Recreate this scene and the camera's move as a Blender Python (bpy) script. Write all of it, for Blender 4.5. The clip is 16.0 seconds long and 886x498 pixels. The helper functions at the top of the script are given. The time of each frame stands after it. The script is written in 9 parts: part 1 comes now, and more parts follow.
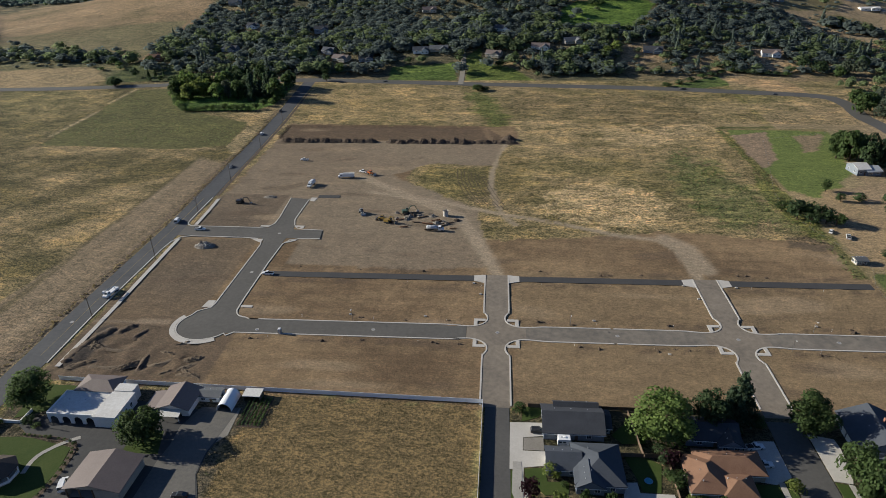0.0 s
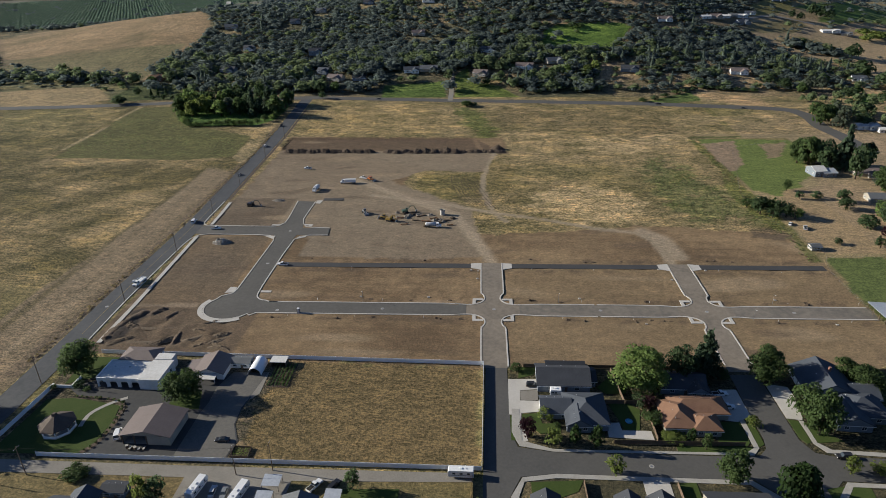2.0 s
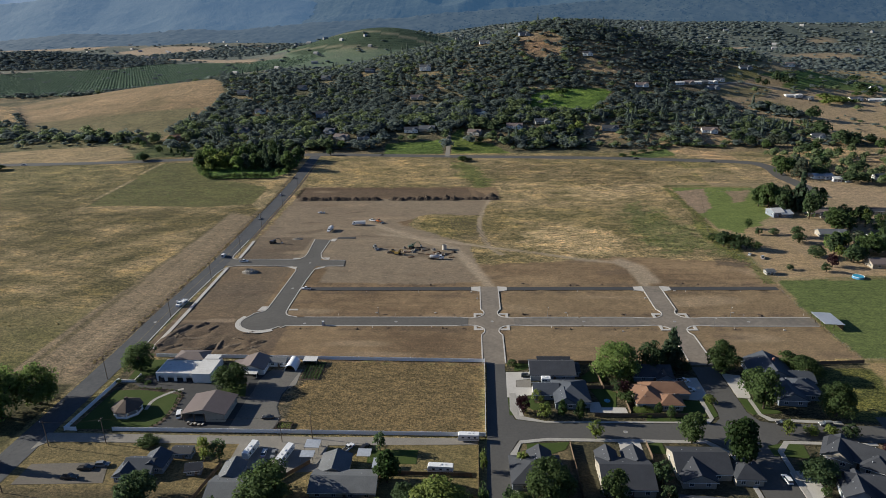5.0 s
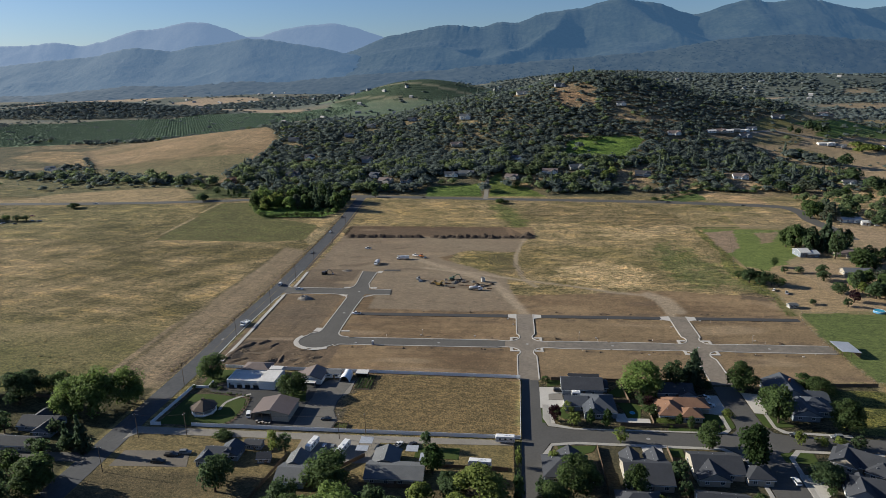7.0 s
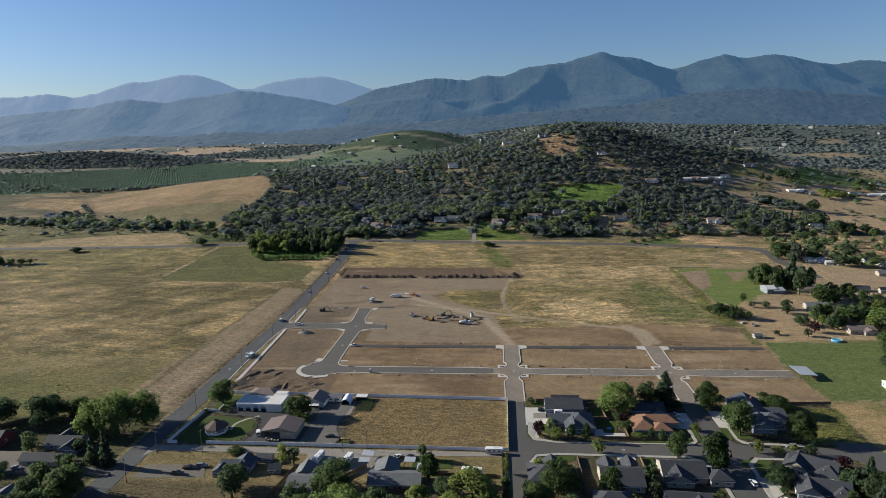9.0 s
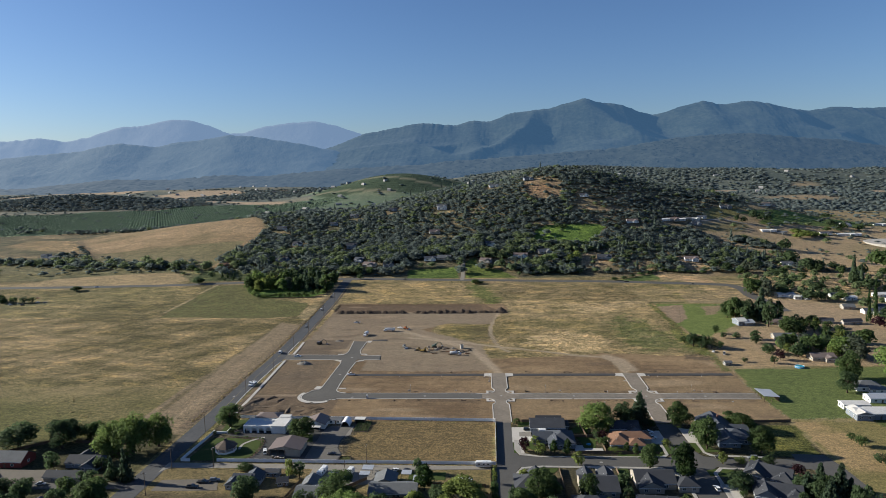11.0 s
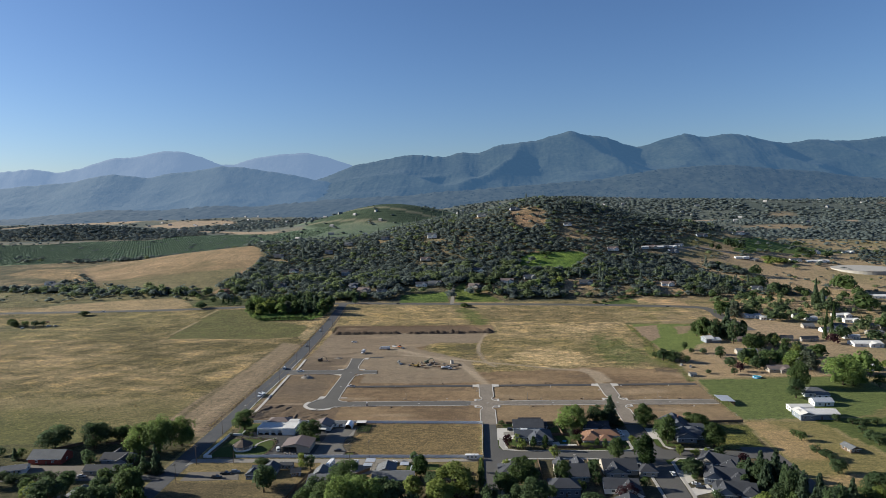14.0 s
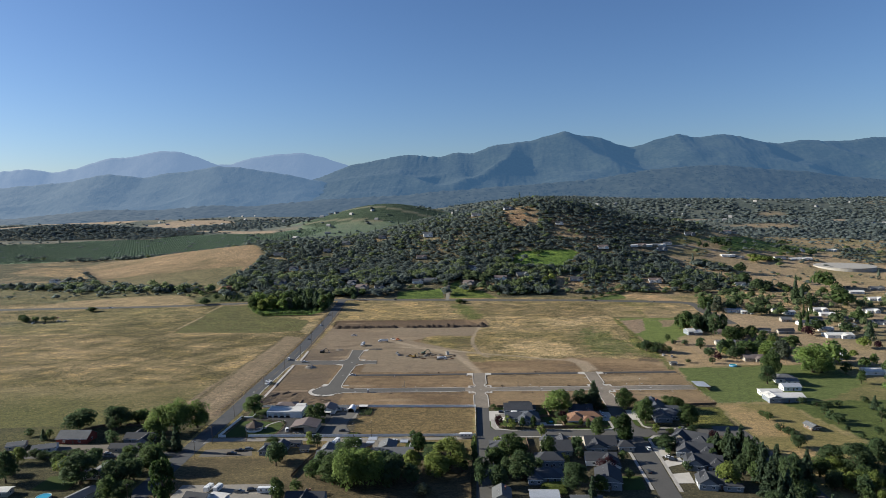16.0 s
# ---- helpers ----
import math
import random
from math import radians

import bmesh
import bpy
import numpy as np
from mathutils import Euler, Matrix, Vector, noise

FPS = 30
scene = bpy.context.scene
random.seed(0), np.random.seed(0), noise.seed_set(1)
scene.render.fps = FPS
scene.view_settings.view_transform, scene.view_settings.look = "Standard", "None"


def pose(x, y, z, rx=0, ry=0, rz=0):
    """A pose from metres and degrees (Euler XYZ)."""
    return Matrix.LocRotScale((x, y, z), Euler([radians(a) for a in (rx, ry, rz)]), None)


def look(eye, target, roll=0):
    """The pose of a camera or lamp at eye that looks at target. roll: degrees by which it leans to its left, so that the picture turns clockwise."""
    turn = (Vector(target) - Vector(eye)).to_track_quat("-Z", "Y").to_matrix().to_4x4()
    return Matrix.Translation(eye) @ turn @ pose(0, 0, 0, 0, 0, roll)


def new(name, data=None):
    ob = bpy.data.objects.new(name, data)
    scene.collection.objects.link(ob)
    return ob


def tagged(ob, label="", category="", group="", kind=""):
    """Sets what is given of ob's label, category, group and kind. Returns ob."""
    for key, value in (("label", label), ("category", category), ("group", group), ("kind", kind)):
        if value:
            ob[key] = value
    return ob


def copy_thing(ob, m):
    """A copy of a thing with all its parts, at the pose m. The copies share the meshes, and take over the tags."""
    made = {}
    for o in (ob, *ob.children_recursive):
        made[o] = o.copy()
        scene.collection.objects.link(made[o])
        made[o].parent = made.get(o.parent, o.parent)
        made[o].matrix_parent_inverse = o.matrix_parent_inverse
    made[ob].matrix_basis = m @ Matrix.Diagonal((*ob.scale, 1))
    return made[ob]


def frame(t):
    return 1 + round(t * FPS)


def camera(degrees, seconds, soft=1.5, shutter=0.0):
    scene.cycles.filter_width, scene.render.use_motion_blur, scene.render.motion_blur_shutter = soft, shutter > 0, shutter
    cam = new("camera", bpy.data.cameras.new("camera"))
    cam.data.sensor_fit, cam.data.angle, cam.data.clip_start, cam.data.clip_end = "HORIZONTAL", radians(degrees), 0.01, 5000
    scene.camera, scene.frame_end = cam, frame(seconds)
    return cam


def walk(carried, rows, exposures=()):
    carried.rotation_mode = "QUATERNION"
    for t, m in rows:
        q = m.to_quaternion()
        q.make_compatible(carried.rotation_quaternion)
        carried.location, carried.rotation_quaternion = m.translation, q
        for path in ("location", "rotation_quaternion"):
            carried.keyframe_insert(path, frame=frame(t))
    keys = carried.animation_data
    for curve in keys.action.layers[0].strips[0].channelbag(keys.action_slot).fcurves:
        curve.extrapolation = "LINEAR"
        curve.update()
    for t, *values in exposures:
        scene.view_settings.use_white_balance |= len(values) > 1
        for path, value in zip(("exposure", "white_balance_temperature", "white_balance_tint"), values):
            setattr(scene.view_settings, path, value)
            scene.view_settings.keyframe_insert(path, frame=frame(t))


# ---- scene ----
cam = camera(69.4, 16.0, soft=0.35)
PATH = [
    (0, (2.77, -205.479, 149.673), (2.576, -203.717, 148.747), -1.3),
    (0.5, (1.769, -214.402, 149.564), (1.586, -212.638, 148.638), -1.3),
    (1, (0.677, -223.325, 149.363), (0.506, -221.557, 148.444), -1.2),
    (1.5, (-0.338, -232.469, 149.217), (-0.498, -230.685, 148.326), -1.2),
    (2, (-1.426, -241.474, 149.122), (-1.574, -239.674, 148.262), -1.2),
    (2.5, (-2.415, -250.539, 148.998), (-2.553, -248.725, 148.169), -1.1),
    (3, (-3.136, -259.435, 148.914), (-3.264, -257.606, 148.115), -1.1),
    (3.5, (-3.54, -268.291, 148.895), (-3.662, -266.448, 148.127), -1.2),
    (5.8, (-4.591, -309.106, 149.56), (-4.726, -307.21, 148.939), -1.2),
    (6, (-4.65, -312.635, 149.575), (-4.801, -310.735, 148.969), -1.2),
    (6.5, (-4.601, -321.612, 149.746), (-4.831, -319.708, 149.177), -1.3),
    (7, (-4.494, -330.61, 150.015), (-4.731, -328.697, 149.482), -1.3),
    (7.5, (-4.206, -339.287, 150.24), (-4.434, -337.363, 149.742), -1.2),
    (8, (-3.969, -347.773, 150.336), (-4.188, -345.839, 149.874), -1.2),
    (8.5, (-3.763, -356.372, 150.42), (-3.972, -354.428, 149.996), -1.2),
    (9, (-3.56, -364.99, 150.479), (-3.759, -363.038, 150.092), -1.2),
    (11.5, (-2.656, -407.702, 151.113), (-2.809, -405.721, 150.883), -1.2),
    (12, (-2.31, -416.382, 151.098), (-2.457, -414.398, 150.894), -1.2),
    (12.5, (-2.089, -424.869, 151.203), (-2.228, -422.882, 151.024), -1.2),
    (13, (-1.778, -433.333, 151.312), (-1.912, -431.345, 151.144), -1.2),
    (13.5, (-1.551, -441.711, 151.319), (-1.68, -439.722, 151.155), -1.2),
    (14, (-1.161, -449.985, 151.363), (-1.286, -447.995, 151.199), -1.2),
    (14.5, (-0.944, -458.124, 151.412), (-1.065, -456.134, 151.247), -1.2),
    (15, (-0.665, -466.323, 151.476), (-0.781, -464.334, 151.312), -1.2),
    (15.5, (-0.232, -474.654, 151.499), (-0.345, -472.664, 151.334), -1.2),
    (16, (0.235, -483.046, 151.491), (0.125, -481.055, 151.326), -1.2),
]
walk(cam, [(t, look(eye, target, roll)) for t, eye, target, roll in PATH], [(0, 0.72, 6000, 10), (8, 0.87, 6000, 10), (16, 1.04, 6000, 10)])
# ---------------------------------------------------------------- light
SUN_DIR = Vector((-0.985, 0.140, 0.372)).normalized()
world = bpy.data.worlds.new("world")
scene.world = world
world.use_nodes = True
wn = world.node_tree
sky = wn.nodes.new("ShaderNodeTexSky")
sky.sky_type = "NISHITA"
sky.sun_disc = False
sky.sun_elevation = math.asin(SUN_DIR.z)
sky.sun_rotation = math.atan2(SUN_DIR.x, SUN_DIR.y)
sky.altitude, sky.air_density, sky.dust_density, sky.ozone_density = 500, 1.0, 0.7, 3.6
wn.nodes["Background"].inputs[1].default_value = 0.0478
air = wn.nodes.new("ShaderNodeMix")
air.data_type, air.blend_type = "RGBA", "MULTIPLY"
air.inputs["Factor"].default_value, air.inputs["B"].default_value = 1.0, (0.925, 0.97, 1.09, 1)
wn.links.new(sky.outputs[0], air.inputs["A"]), wn.links.new(air.outputs["Result"], wn.nodes["Background"].inputs[0])
sun = new("sun", bpy.data.lights.new("sun", "SUN"))
sun.data.energy, sun.data.angle, sun.data.color = 5.0, radians(0.5), (0.99, 0.895, 0.71)
sun.matrix_world = look(SUN_DIR * 300, (0, 0, 0))

# ---------------------------------------------------------------- materials


def shade(name, base, second=None, big=0.05, fine=1.5, rough=0.9, bump=0.0, metal=0.0, mix=0.5, attr="", rnd=0.0, spec=0.3, glow=None, thin=0.0):
    """A rough surface whose colour drifts at two scales between base and second; attr: a colour layer that replaces base."""
    m = bpy.data.materials.new(name)
    m.use_nodes = True
    nt = m.node_tree
    nd, ln = nt.nodes, nt.links
    bsdf = nd["Principled BSDF"]
    bsdf.inputs["Roughness"].default_value = rough
    bsdf.inputs["Metallic"].default_value = metal
    bsdf.inputs["Specular IOR Level"].default_value = spec
    second = second or tuple(c * 0.7 for c in base)
    geo = nd.new("ShaderNodeNewGeometry")

    def noise_at(scale, detail=4.0, stretch=(1, 1, 1)):
        mp = nd.new("ShaderNodeMapping")
        mp.inputs["Scale"].default_value = stretch
        ln.new(geo.outputs["Position"], mp.inputs["Vector"])
        n = nd.new("ShaderNodeTexNoise")
        n.inputs["Scale"].default_value, n.inputs["Detail"].default_value = scale, detail
        n.inputs["Roughness"].default_value = 0.65
        ln.new(mp.outputs[0], n.inputs["Vector"])
        return n

    a, b = noise_at(big), noise_at(fine)
    add = nd.new("ShaderNodeMath")
    add.operation = "ADD"
    ln.new(a.outputs[0], add.inputs[0]), ln.new(b.outputs[0], add.inputs[1])
    ramp = nd.new("ShaderNodeMapRange")
    ramp.inputs[1].default_value, ramp.inputs[2].default_value = 0.72, 1.28
    ramp.inputs[3].default_value, ramp.inputs[4].default_value = 0.5 - mix, 0.5 + mix
    ln.new(add.outputs[0], ramp.inputs[0])
    blend = nd.new("ShaderNodeMix")
    blend.data_type = "RGBA"
    blend.inputs["A"].default_value, blend.inputs["B"].default_value = (*base, 1), (*second, 1)
    ln.new(ramp.outputs[0], blend.inputs["Factor"])
    out = blend.outputs["Result"]
    if attr:
        layer = nd.new("ShaderNodeAttribute")
        layer.attribute_name = attr
        mul = nd.new("ShaderNodeMix")
        mul.data_type, mul.blend_type = "RGBA", "MULTIPLY"
        mul.inputs["Factor"].default_value = 1.0
        ln.new(layer.outputs["Color"], mul.inputs["A"]), ln.new(out, mul.inputs["B"])
        out = mul.outputs["Result"]
    if rnd:
        info = nd.new("ShaderNodeObjectInfo")
        isl = nd.new("ShaderNodeMath")
        isl.operation = "ADD"
        ln.new(info.outputs["Random"], isl.inputs[0]), ln.new(geo.outputs["Random Per Island"], isl.inputs[1])
        hv = nd.new("ShaderNodeHueSaturation")
        v = nd.new("ShaderNodeMapRange")
        v.inputs[2].default_value = 2.0
        v.inputs[3].default_value, v.inputs[4].default_value = 1 - rnd, 1 + rnd
        ln.new(isl.outputs[0], v.inputs[0]), ln.new(v.outputs[0], hv.inputs["Value"])
        ln.new(out, hv.inputs["Color"])
        out = hv.outputs[0]
    ln.new(out, bsdf.inputs["Base Color"])
    if bump:
        bm_ = nd.new("ShaderNodeBump")
        bm_.inputs["Strength"].default_value, bm_.inputs["Distance"].default_value = 1.0, bump
        ln.new(b.outputs[0], bm_.inputs["Height"])
        ln.new(bm_.outputs[0], bsdf.inputs["Normal"])
    if thin:
        thru, both = nd.new("ShaderNodeBsdfTranslucent"), nd.new("ShaderNodeMixShader")
        both.inputs[0].default_value = thin
        ln.new(out, thru.inputs["Color"]), ln.new(bsdf.outputs[0], both.inputs[1]), ln.new(thru.outputs[0], both.inputs[2])
        ln.new(both.outputs[0], nd["Material Output"].inputs["Surface"])
    # emission that stands in for distance haze on the far slopes
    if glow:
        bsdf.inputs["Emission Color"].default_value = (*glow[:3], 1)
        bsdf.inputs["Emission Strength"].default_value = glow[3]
    return m


M = {}
M["asphalt"] = shade("asphalt", (0.072, 0.068, 0.062), (0.105, 0.099, 0.09), 0.05, 0.6, 0.88, 0.01)
M["street"] = shade("dust_blown_asphalt", (0.1, 0.091, 0.08), (0.198, 0.172, 0.14), 0.06, 0.35, 0.9, 0.01)
M["new_asphalt"] = shade("fresh_asphalt", (0.04, 0.04, 0.042), (0.058, 0.056, 0.055), 0.1, 1.5, 0.85, 0.01)
M["old_asphalt"] = shade("worn_asphalt", (0.092, 0.088, 0.082), (0.066, 0.064, 0.061), 0.05, 0.9, 0.85, 0.01)
M["dusty_asphalt"] = shade("dusty_asphalt", (0.128, 0.11, 0.09), (0.225, 0.19, 0.15), 0.07, 0.5, 0.92, 0.01)
M["road_grey"] = shade("county_road_asphalt", (0.045, 0.048, 0.054), (0.076, 0.077, 0.08), 0.06, 0.5, 0.85, 0.01)
M["dark_asphalt"] = shade("yard_asphalt", (0.036, 0.036, 0.038), (0.054, 0.053, 0.052), 0.05, 0.7, 0.85, 0.01)
M["concrete"] = shade("concrete", (0.47, 0.445, 0.41), (0.37, 0.345, 0.31), 0.2, 2.0, 0.85, 0.01)
M["old_concrete"] = shade("weathered_concrete", (0.36, 0.34, 0.31), (0.26, 0.245, 0.22), 0.2, 2.0, 0.88, 0.01)
M["gravel"] = shade("gravel", (0.25, 0.23, 0.2), (0.17, 0.155, 0.132), 0.1, 1.8, 0.95, 0.05)
M["worn_yard"] = shade("worn_yard_asphalt", (0.088, 0.084, 0.078), (0.135, 0.125, 0.11), 0.09, 1.0, 0.9, 0.01)
M["dirt_yard"] = shade("packed_dirt_and_gravel", (0.105, 0.094, 0.08), (0.15, 0.13, 0.105), 0.12, 1.4, 0.95, 0.04)
M["soil"] = shade("dark_soil", (0.108, 0.078, 0.055), (0.064, 0.048, 0.036), 0.3, 1.2, 0.97, 0.2)
M["lawn"] = shade("lawn", (0.036, 0.06, 0.015), (0.06, 0.078, 0.023), 0.12, 1.5, 0.95, 0.08, spec=0.1)
M["white_vinyl"] = shade("white_vinyl", (0.74, 0.75, 0.77), (0.66, 0.67, 0.69), 0.3, 3.0, 0.5)



def ground_material():
    """Grass and earth: the cover's colour, broken up from broad patches down to single tufts and clods."""
    m = bpy.data.materials.new("ground_cover")
    m.use_nodes = True
    nd, ln = m.node_tree.nodes, m.node_tree.links
    bsdf = nd["Principled BSDF"]
    bsdf.inputs["Roughness"].default_value, bsdf.inputs["Specular IOR Level"].default_value = 1.0, 0.1
    geo = nd.new("ShaderNodeNewGeometry")
    layer = nd.new("ShaderNodeAttribute")
    layer.attribute_name = "cover"

    def noise_at(scale, detail, roughness, stretch, turn):
        mp = nd.new("ShaderNodeMapping")
        mp.inputs["Scale"].default_value, mp.inputs["Rotation"].default_value = stretch, (0, 0, turn)
        tex = nd.new("ShaderNodeTexNoise")
        tex.inputs["Scale"].default_value, tex.inputs["Detail"].default_value, tex.inputs["Roughness"].default_value = scale, detail, roughness
        ln.new(geo.outputs["Position"], mp.inputs[0]), ln.new(mp.outputs[0], tex.inputs["Vector"])
        return tex.outputs[0]

    def math_(op, a, b, c=None):
        q = nd.new("ShaderNodeMath")
        q.operation = op
        for i, v in enumerate((a, b, c)):
            if v is None:
                continue
            if isinstance(v, (int, float)):
                q.inputs[i].default_value = v
            else:
                ln.new(v, q.inputs[i])
        return q.outputs[0]

    def span(v, a, b, lo=0.0, hi=1.0):
        q = nd.new("ShaderNodeMapRange")
        for i, k in ((1, a), (2, b), (3, lo), (4, hi)):
            q.inputs[i].default_value = k
        ln.new(v, q.inputs[0])
        return q.outputs[0]

    def times(col, fac, tint):
        q = nd.new("ShaderNodeMix")
        q.data_type, q.blend_type = "RGBA", "MULTIPLY"
        q.inputs["B"].default_value = (*tint, 1)
        ln.new(fac, q.inputs["Factor"]), ln.new(col, q.inputs["A"])
        return q.outputs["Result"]

    total = 0.0
    for scale, weight, stretch in ((0.03, 0.35, (1, 1.4, 1)), (0.11, 0.7, (0.7, 1.4, 1)), (0.38, 1.6, (0.75, 1.25, 1)), (1.1, 2.4, (0.85, 1.15, 1)), (3.2, 1.6, (1, 1, 1))):
        total = math_("ADD", math_("MULTIPLY_ADD", noise_at(scale, 3.0, 0.62, stretch, 0.2), weight, -0.5 * weight), total)
    grain = math_("MULTIPLY", total, layer.outputs["Alpha"])
    light, dark = span(grain, 0.0, 0.3), span(grain, 0.0, -0.3)
    wild = span(layer.outputs["Alpha"], 0.55, 1.0)
    patch = noise_at(0.055, 10.0, 0.78, (0.62, 1.3, 1), 0.15)
    col = times(layer.outputs["Color"], light, (1.95, 1.78, 1.6))
    col = times(col, dark, (0.44, 0.47, 0.42))
    col = times(col, math_("MULTIPLY", span(patch, 0.52, 0.6), wild), (1.72, 1.56, 1.36))
    col = times(col, math_("MULTIPLY", span(patch, 0.49, 0.38), wild), (0.6, 0.64, 0.55))
    specks = noise_at(0.55, 2.0, 0.5, (1, 1, 1), 0.6)
    col = times(col, math_("MULTIPLY", span(specks, 0.63, 0.70), wild), (0.55, 0.68, 0.52))
    ln.new(col, bsdf.inputs["Base Color"])
    bump = nd.new("ShaderNodeBump")
    bump.inputs["Strength"].default_value, bump.inputs["Distance"].default_value = 0.9, 0.32
    ln.new(grain, bump.inputs["Height"]), ln.new(bump.outputs[0], bsdf.inputs["Normal"])
    return m


M["ground"] = ground_material()

# ---------------------------------------------------------------- mesh helpers


class Build:
    """Gathers vertices and faces of one mesh."""

    def __init__(self):
        self.v, self.f = [], []

    def quad(self, a, b, c, d):
        n = len(self.v)
        self.v += [a, b, c, d]
        self.f.append((n, n + 1, n + 2, n + 3))
        return self

    def box(self, x0, y0, z0, x1, y1, z1, m=None, taper=0.0):
        n = len(self.v)
        tx, ty = (x1 - x0) * taper / 2, (y1 - y0) * taper / 2
        pts = [(x0, y0, z0), (x1, y0, z0), (x1, y1, z0), (x0, y1, z0), (x0 + tx, y0 + ty, z1), (x1 - tx, y0 + ty, z1), (x1 - tx, y1 - ty, z1), (x0 + tx, y1 - ty, z1)]
        if m is not None:
            pts = [tuple(m @ Vector(p)) for p in pts]
        self.v += pts
        self.f += [(n, n + 3, n + 2, n + 1), (n + 4, n + 5, n + 6, n + 7)] + [(n + i, n + (i + 1) % 4, n + 4 + (i + 1) % 4, n + 4 + i) for i in range(4)]
        return self

    def prism(self, outline, axis, lo, hi, m=None):
        """A closed outline of (a, b) pushed along axis 'x', 'y' or 'z'."""
        n, k = len(self.v), len(outline)
        place = {"x": lambda a, b, c: (c, a, b), "y": lambda a, b, c: (a, c, b), "z": lambda a, b, c: (a, b, c)}[axis]
        pts = [place(a, b, c) for c in (lo, hi) for a, b in outline]
        if m is not None:
            pts = [tuple(m @ Vector(p)) for p in pts]
        self.v += pts
        self.f += [tuple(n + i for i in range(k - 1, -1, -1)), tuple(n + k + i for i in range(k))]
        self.f += [(n + i, n + (i + 1) % k, n + k + (i + 1) % k, n + k + i) for i in range(k)]
        return self

    def tube(self, path, radius, sides=8, cap=True):
        """A round bar through the points of path; radius: one number or one for each point."""
        n, k = len(self.v), len(path)
        rs = radius if isinstance(radius, (list, tuple)) else [radius] * k
        pts = [Vector(p) for p in path]
        for i, p in enumerate(pts):
            d = (pts[min(i + 1, k - 1)] - pts[max(i - 1, 0)]).normalized()
            u = d.orthogonal().normalized() if abs(d.z) < 0.99 else Vector((1, 0, 0))
            w = d.cross(u)
            for s in range(sides):
                a = 2 * math.pi * s / sides
                self.v.append(tuple(p + (u * math.cos(a) + w * math.sin(a)) * rs[i]))
        for i in range(k - 1):
            for s in range(sides):
                a, b = n + i * sides + s, n + i * sides + (s + 1) % sides
                self.f.append((a, b, b + sides, a + sides))
        if cap:
            self.f += [tuple(n + s for s in range(sides - 1, -1, -1)), tuple(n + (k - 1) * sides + s for s in range(sides))]
        return self

    def mesh(self, name, material, smooth=False):
        me = bpy.data.meshes.new(name)
        me.from_pydata(self.v, [], self.f)
        if smooth:
            me.shade_smooth()
        for q in material if isinstance(material, (list, tuple)) else [material]:
            me.materials.append(q)
        me.update()
        return me


def part(name, b, material, parent=None, label="", smooth=False, m=None):
    """Links a Build, or a mesh, as one mesh object under parent."""
    ob = new(name, b.mesh(name, material, smooth) if isinstance(b, Build) else b)
    if m is not None:
        ob.matrix_basis = m
    ob.parent = parent
    return tagged(ob, label)


def thing(name, label, category, m=None, group=""):
    ob = new(name)
    ob.empty_display_size = 0.5
    if m is not None:
        ob.matrix_basis = m
    return tagged(ob, label, category, group)


def raw_mesh(name, v, faces, material, smooth=False, normals=None):
    """A mesh from numpy arrays; faces: an n x 3 or n x 4 array; normals: one for each vertex."""
    me = bpy.data.meshes.new(name)
    me.vertices.add(len(v))
    me.vertices.foreach_set("co", np.ascontiguousarray(v, dtype=np.float32).ravel())
    k = faces.shape[1]
    me.loops.add(faces.size)
    me.loops.foreach_set("vertex_index", np.ascontiguousarray(faces, dtype=np.int32).ravel())
    me.polygons.add(len(faces))
    me.polygons.foreach_set("loop_start", np.arange(0, faces.size, k, dtype=np.int32))
    me.update(calc_edges=True)
    if smooth or normals is not None:
        me.shade_smooth()
    if normals is not None:
        me.normals_split_custom_set_from_vertices(normals)
    me.materials.append(material)
    return me


# ---------------------------------------------------------------- the lie of the land


def step(a, b, v):
    q = np.clip((v - a) / (b - a), 0, 1)
    return q * q * (3 - 2 * q)


def hills(x, y, bumps):
    z = 0 * x
    for cx, cy, rx, ry, h in bumps:
        z = z + h * np.exp(-((x - cx) / rx) ** 2 - ((y - cy) / ry) ** 2)
    return z


BUMPS = [(70, 900, 330, 290, 112), (-430, 800, 230, 190, 44), (-1580, 1900, 400, 150, 44), (330, 1250, 500, 300, 25), (-385, 2080, 300, 240, 88), (-800, 2350, 260, 150, 24), (900, 2300, 700, 300, 45), (-1300, 2900, 900, 250, 22), (300, 2700, 500, 250, 40), (-670, 850, 130, 110, 11), (330, 1000, 270, 180, 26), (85, 900, 110, 100, 4), (484, 880, 130, 100, 18), (850, 1450, 420, 260, 36), (-5, 925, 90, 130, -21), (-300, 860, 170, 110, -10), (290, 965, 120, 120, -8)]


def height(x, y):
    x, y = np.asarray(x, float), np.asarray(y, float)
    z = 4 * step(230, 430, y) + 14 * step(500, 1100, y) + (25 + 65 * step(-900, 400, x)) * step(1300, 3200, y)
    return z + step(420, 520, y) * hills(x, y, BUMPS)


def hz(x, y):
    return float(height(x, y))


def inside(x, y, poly):
    """Which of the points lie in the polygon."""
    r = np.zeros(np.shape(x), bool)
    for (x0, y0), (x1, y1) in zip(poly, poly[1:] + poly[:1]):
        if y0 != y1:
            r ^= ((y0 > y) != (y1 > y)) & (x < (x1 - x0) * (y - y0) / (y1 - y0) + x0)
    return r


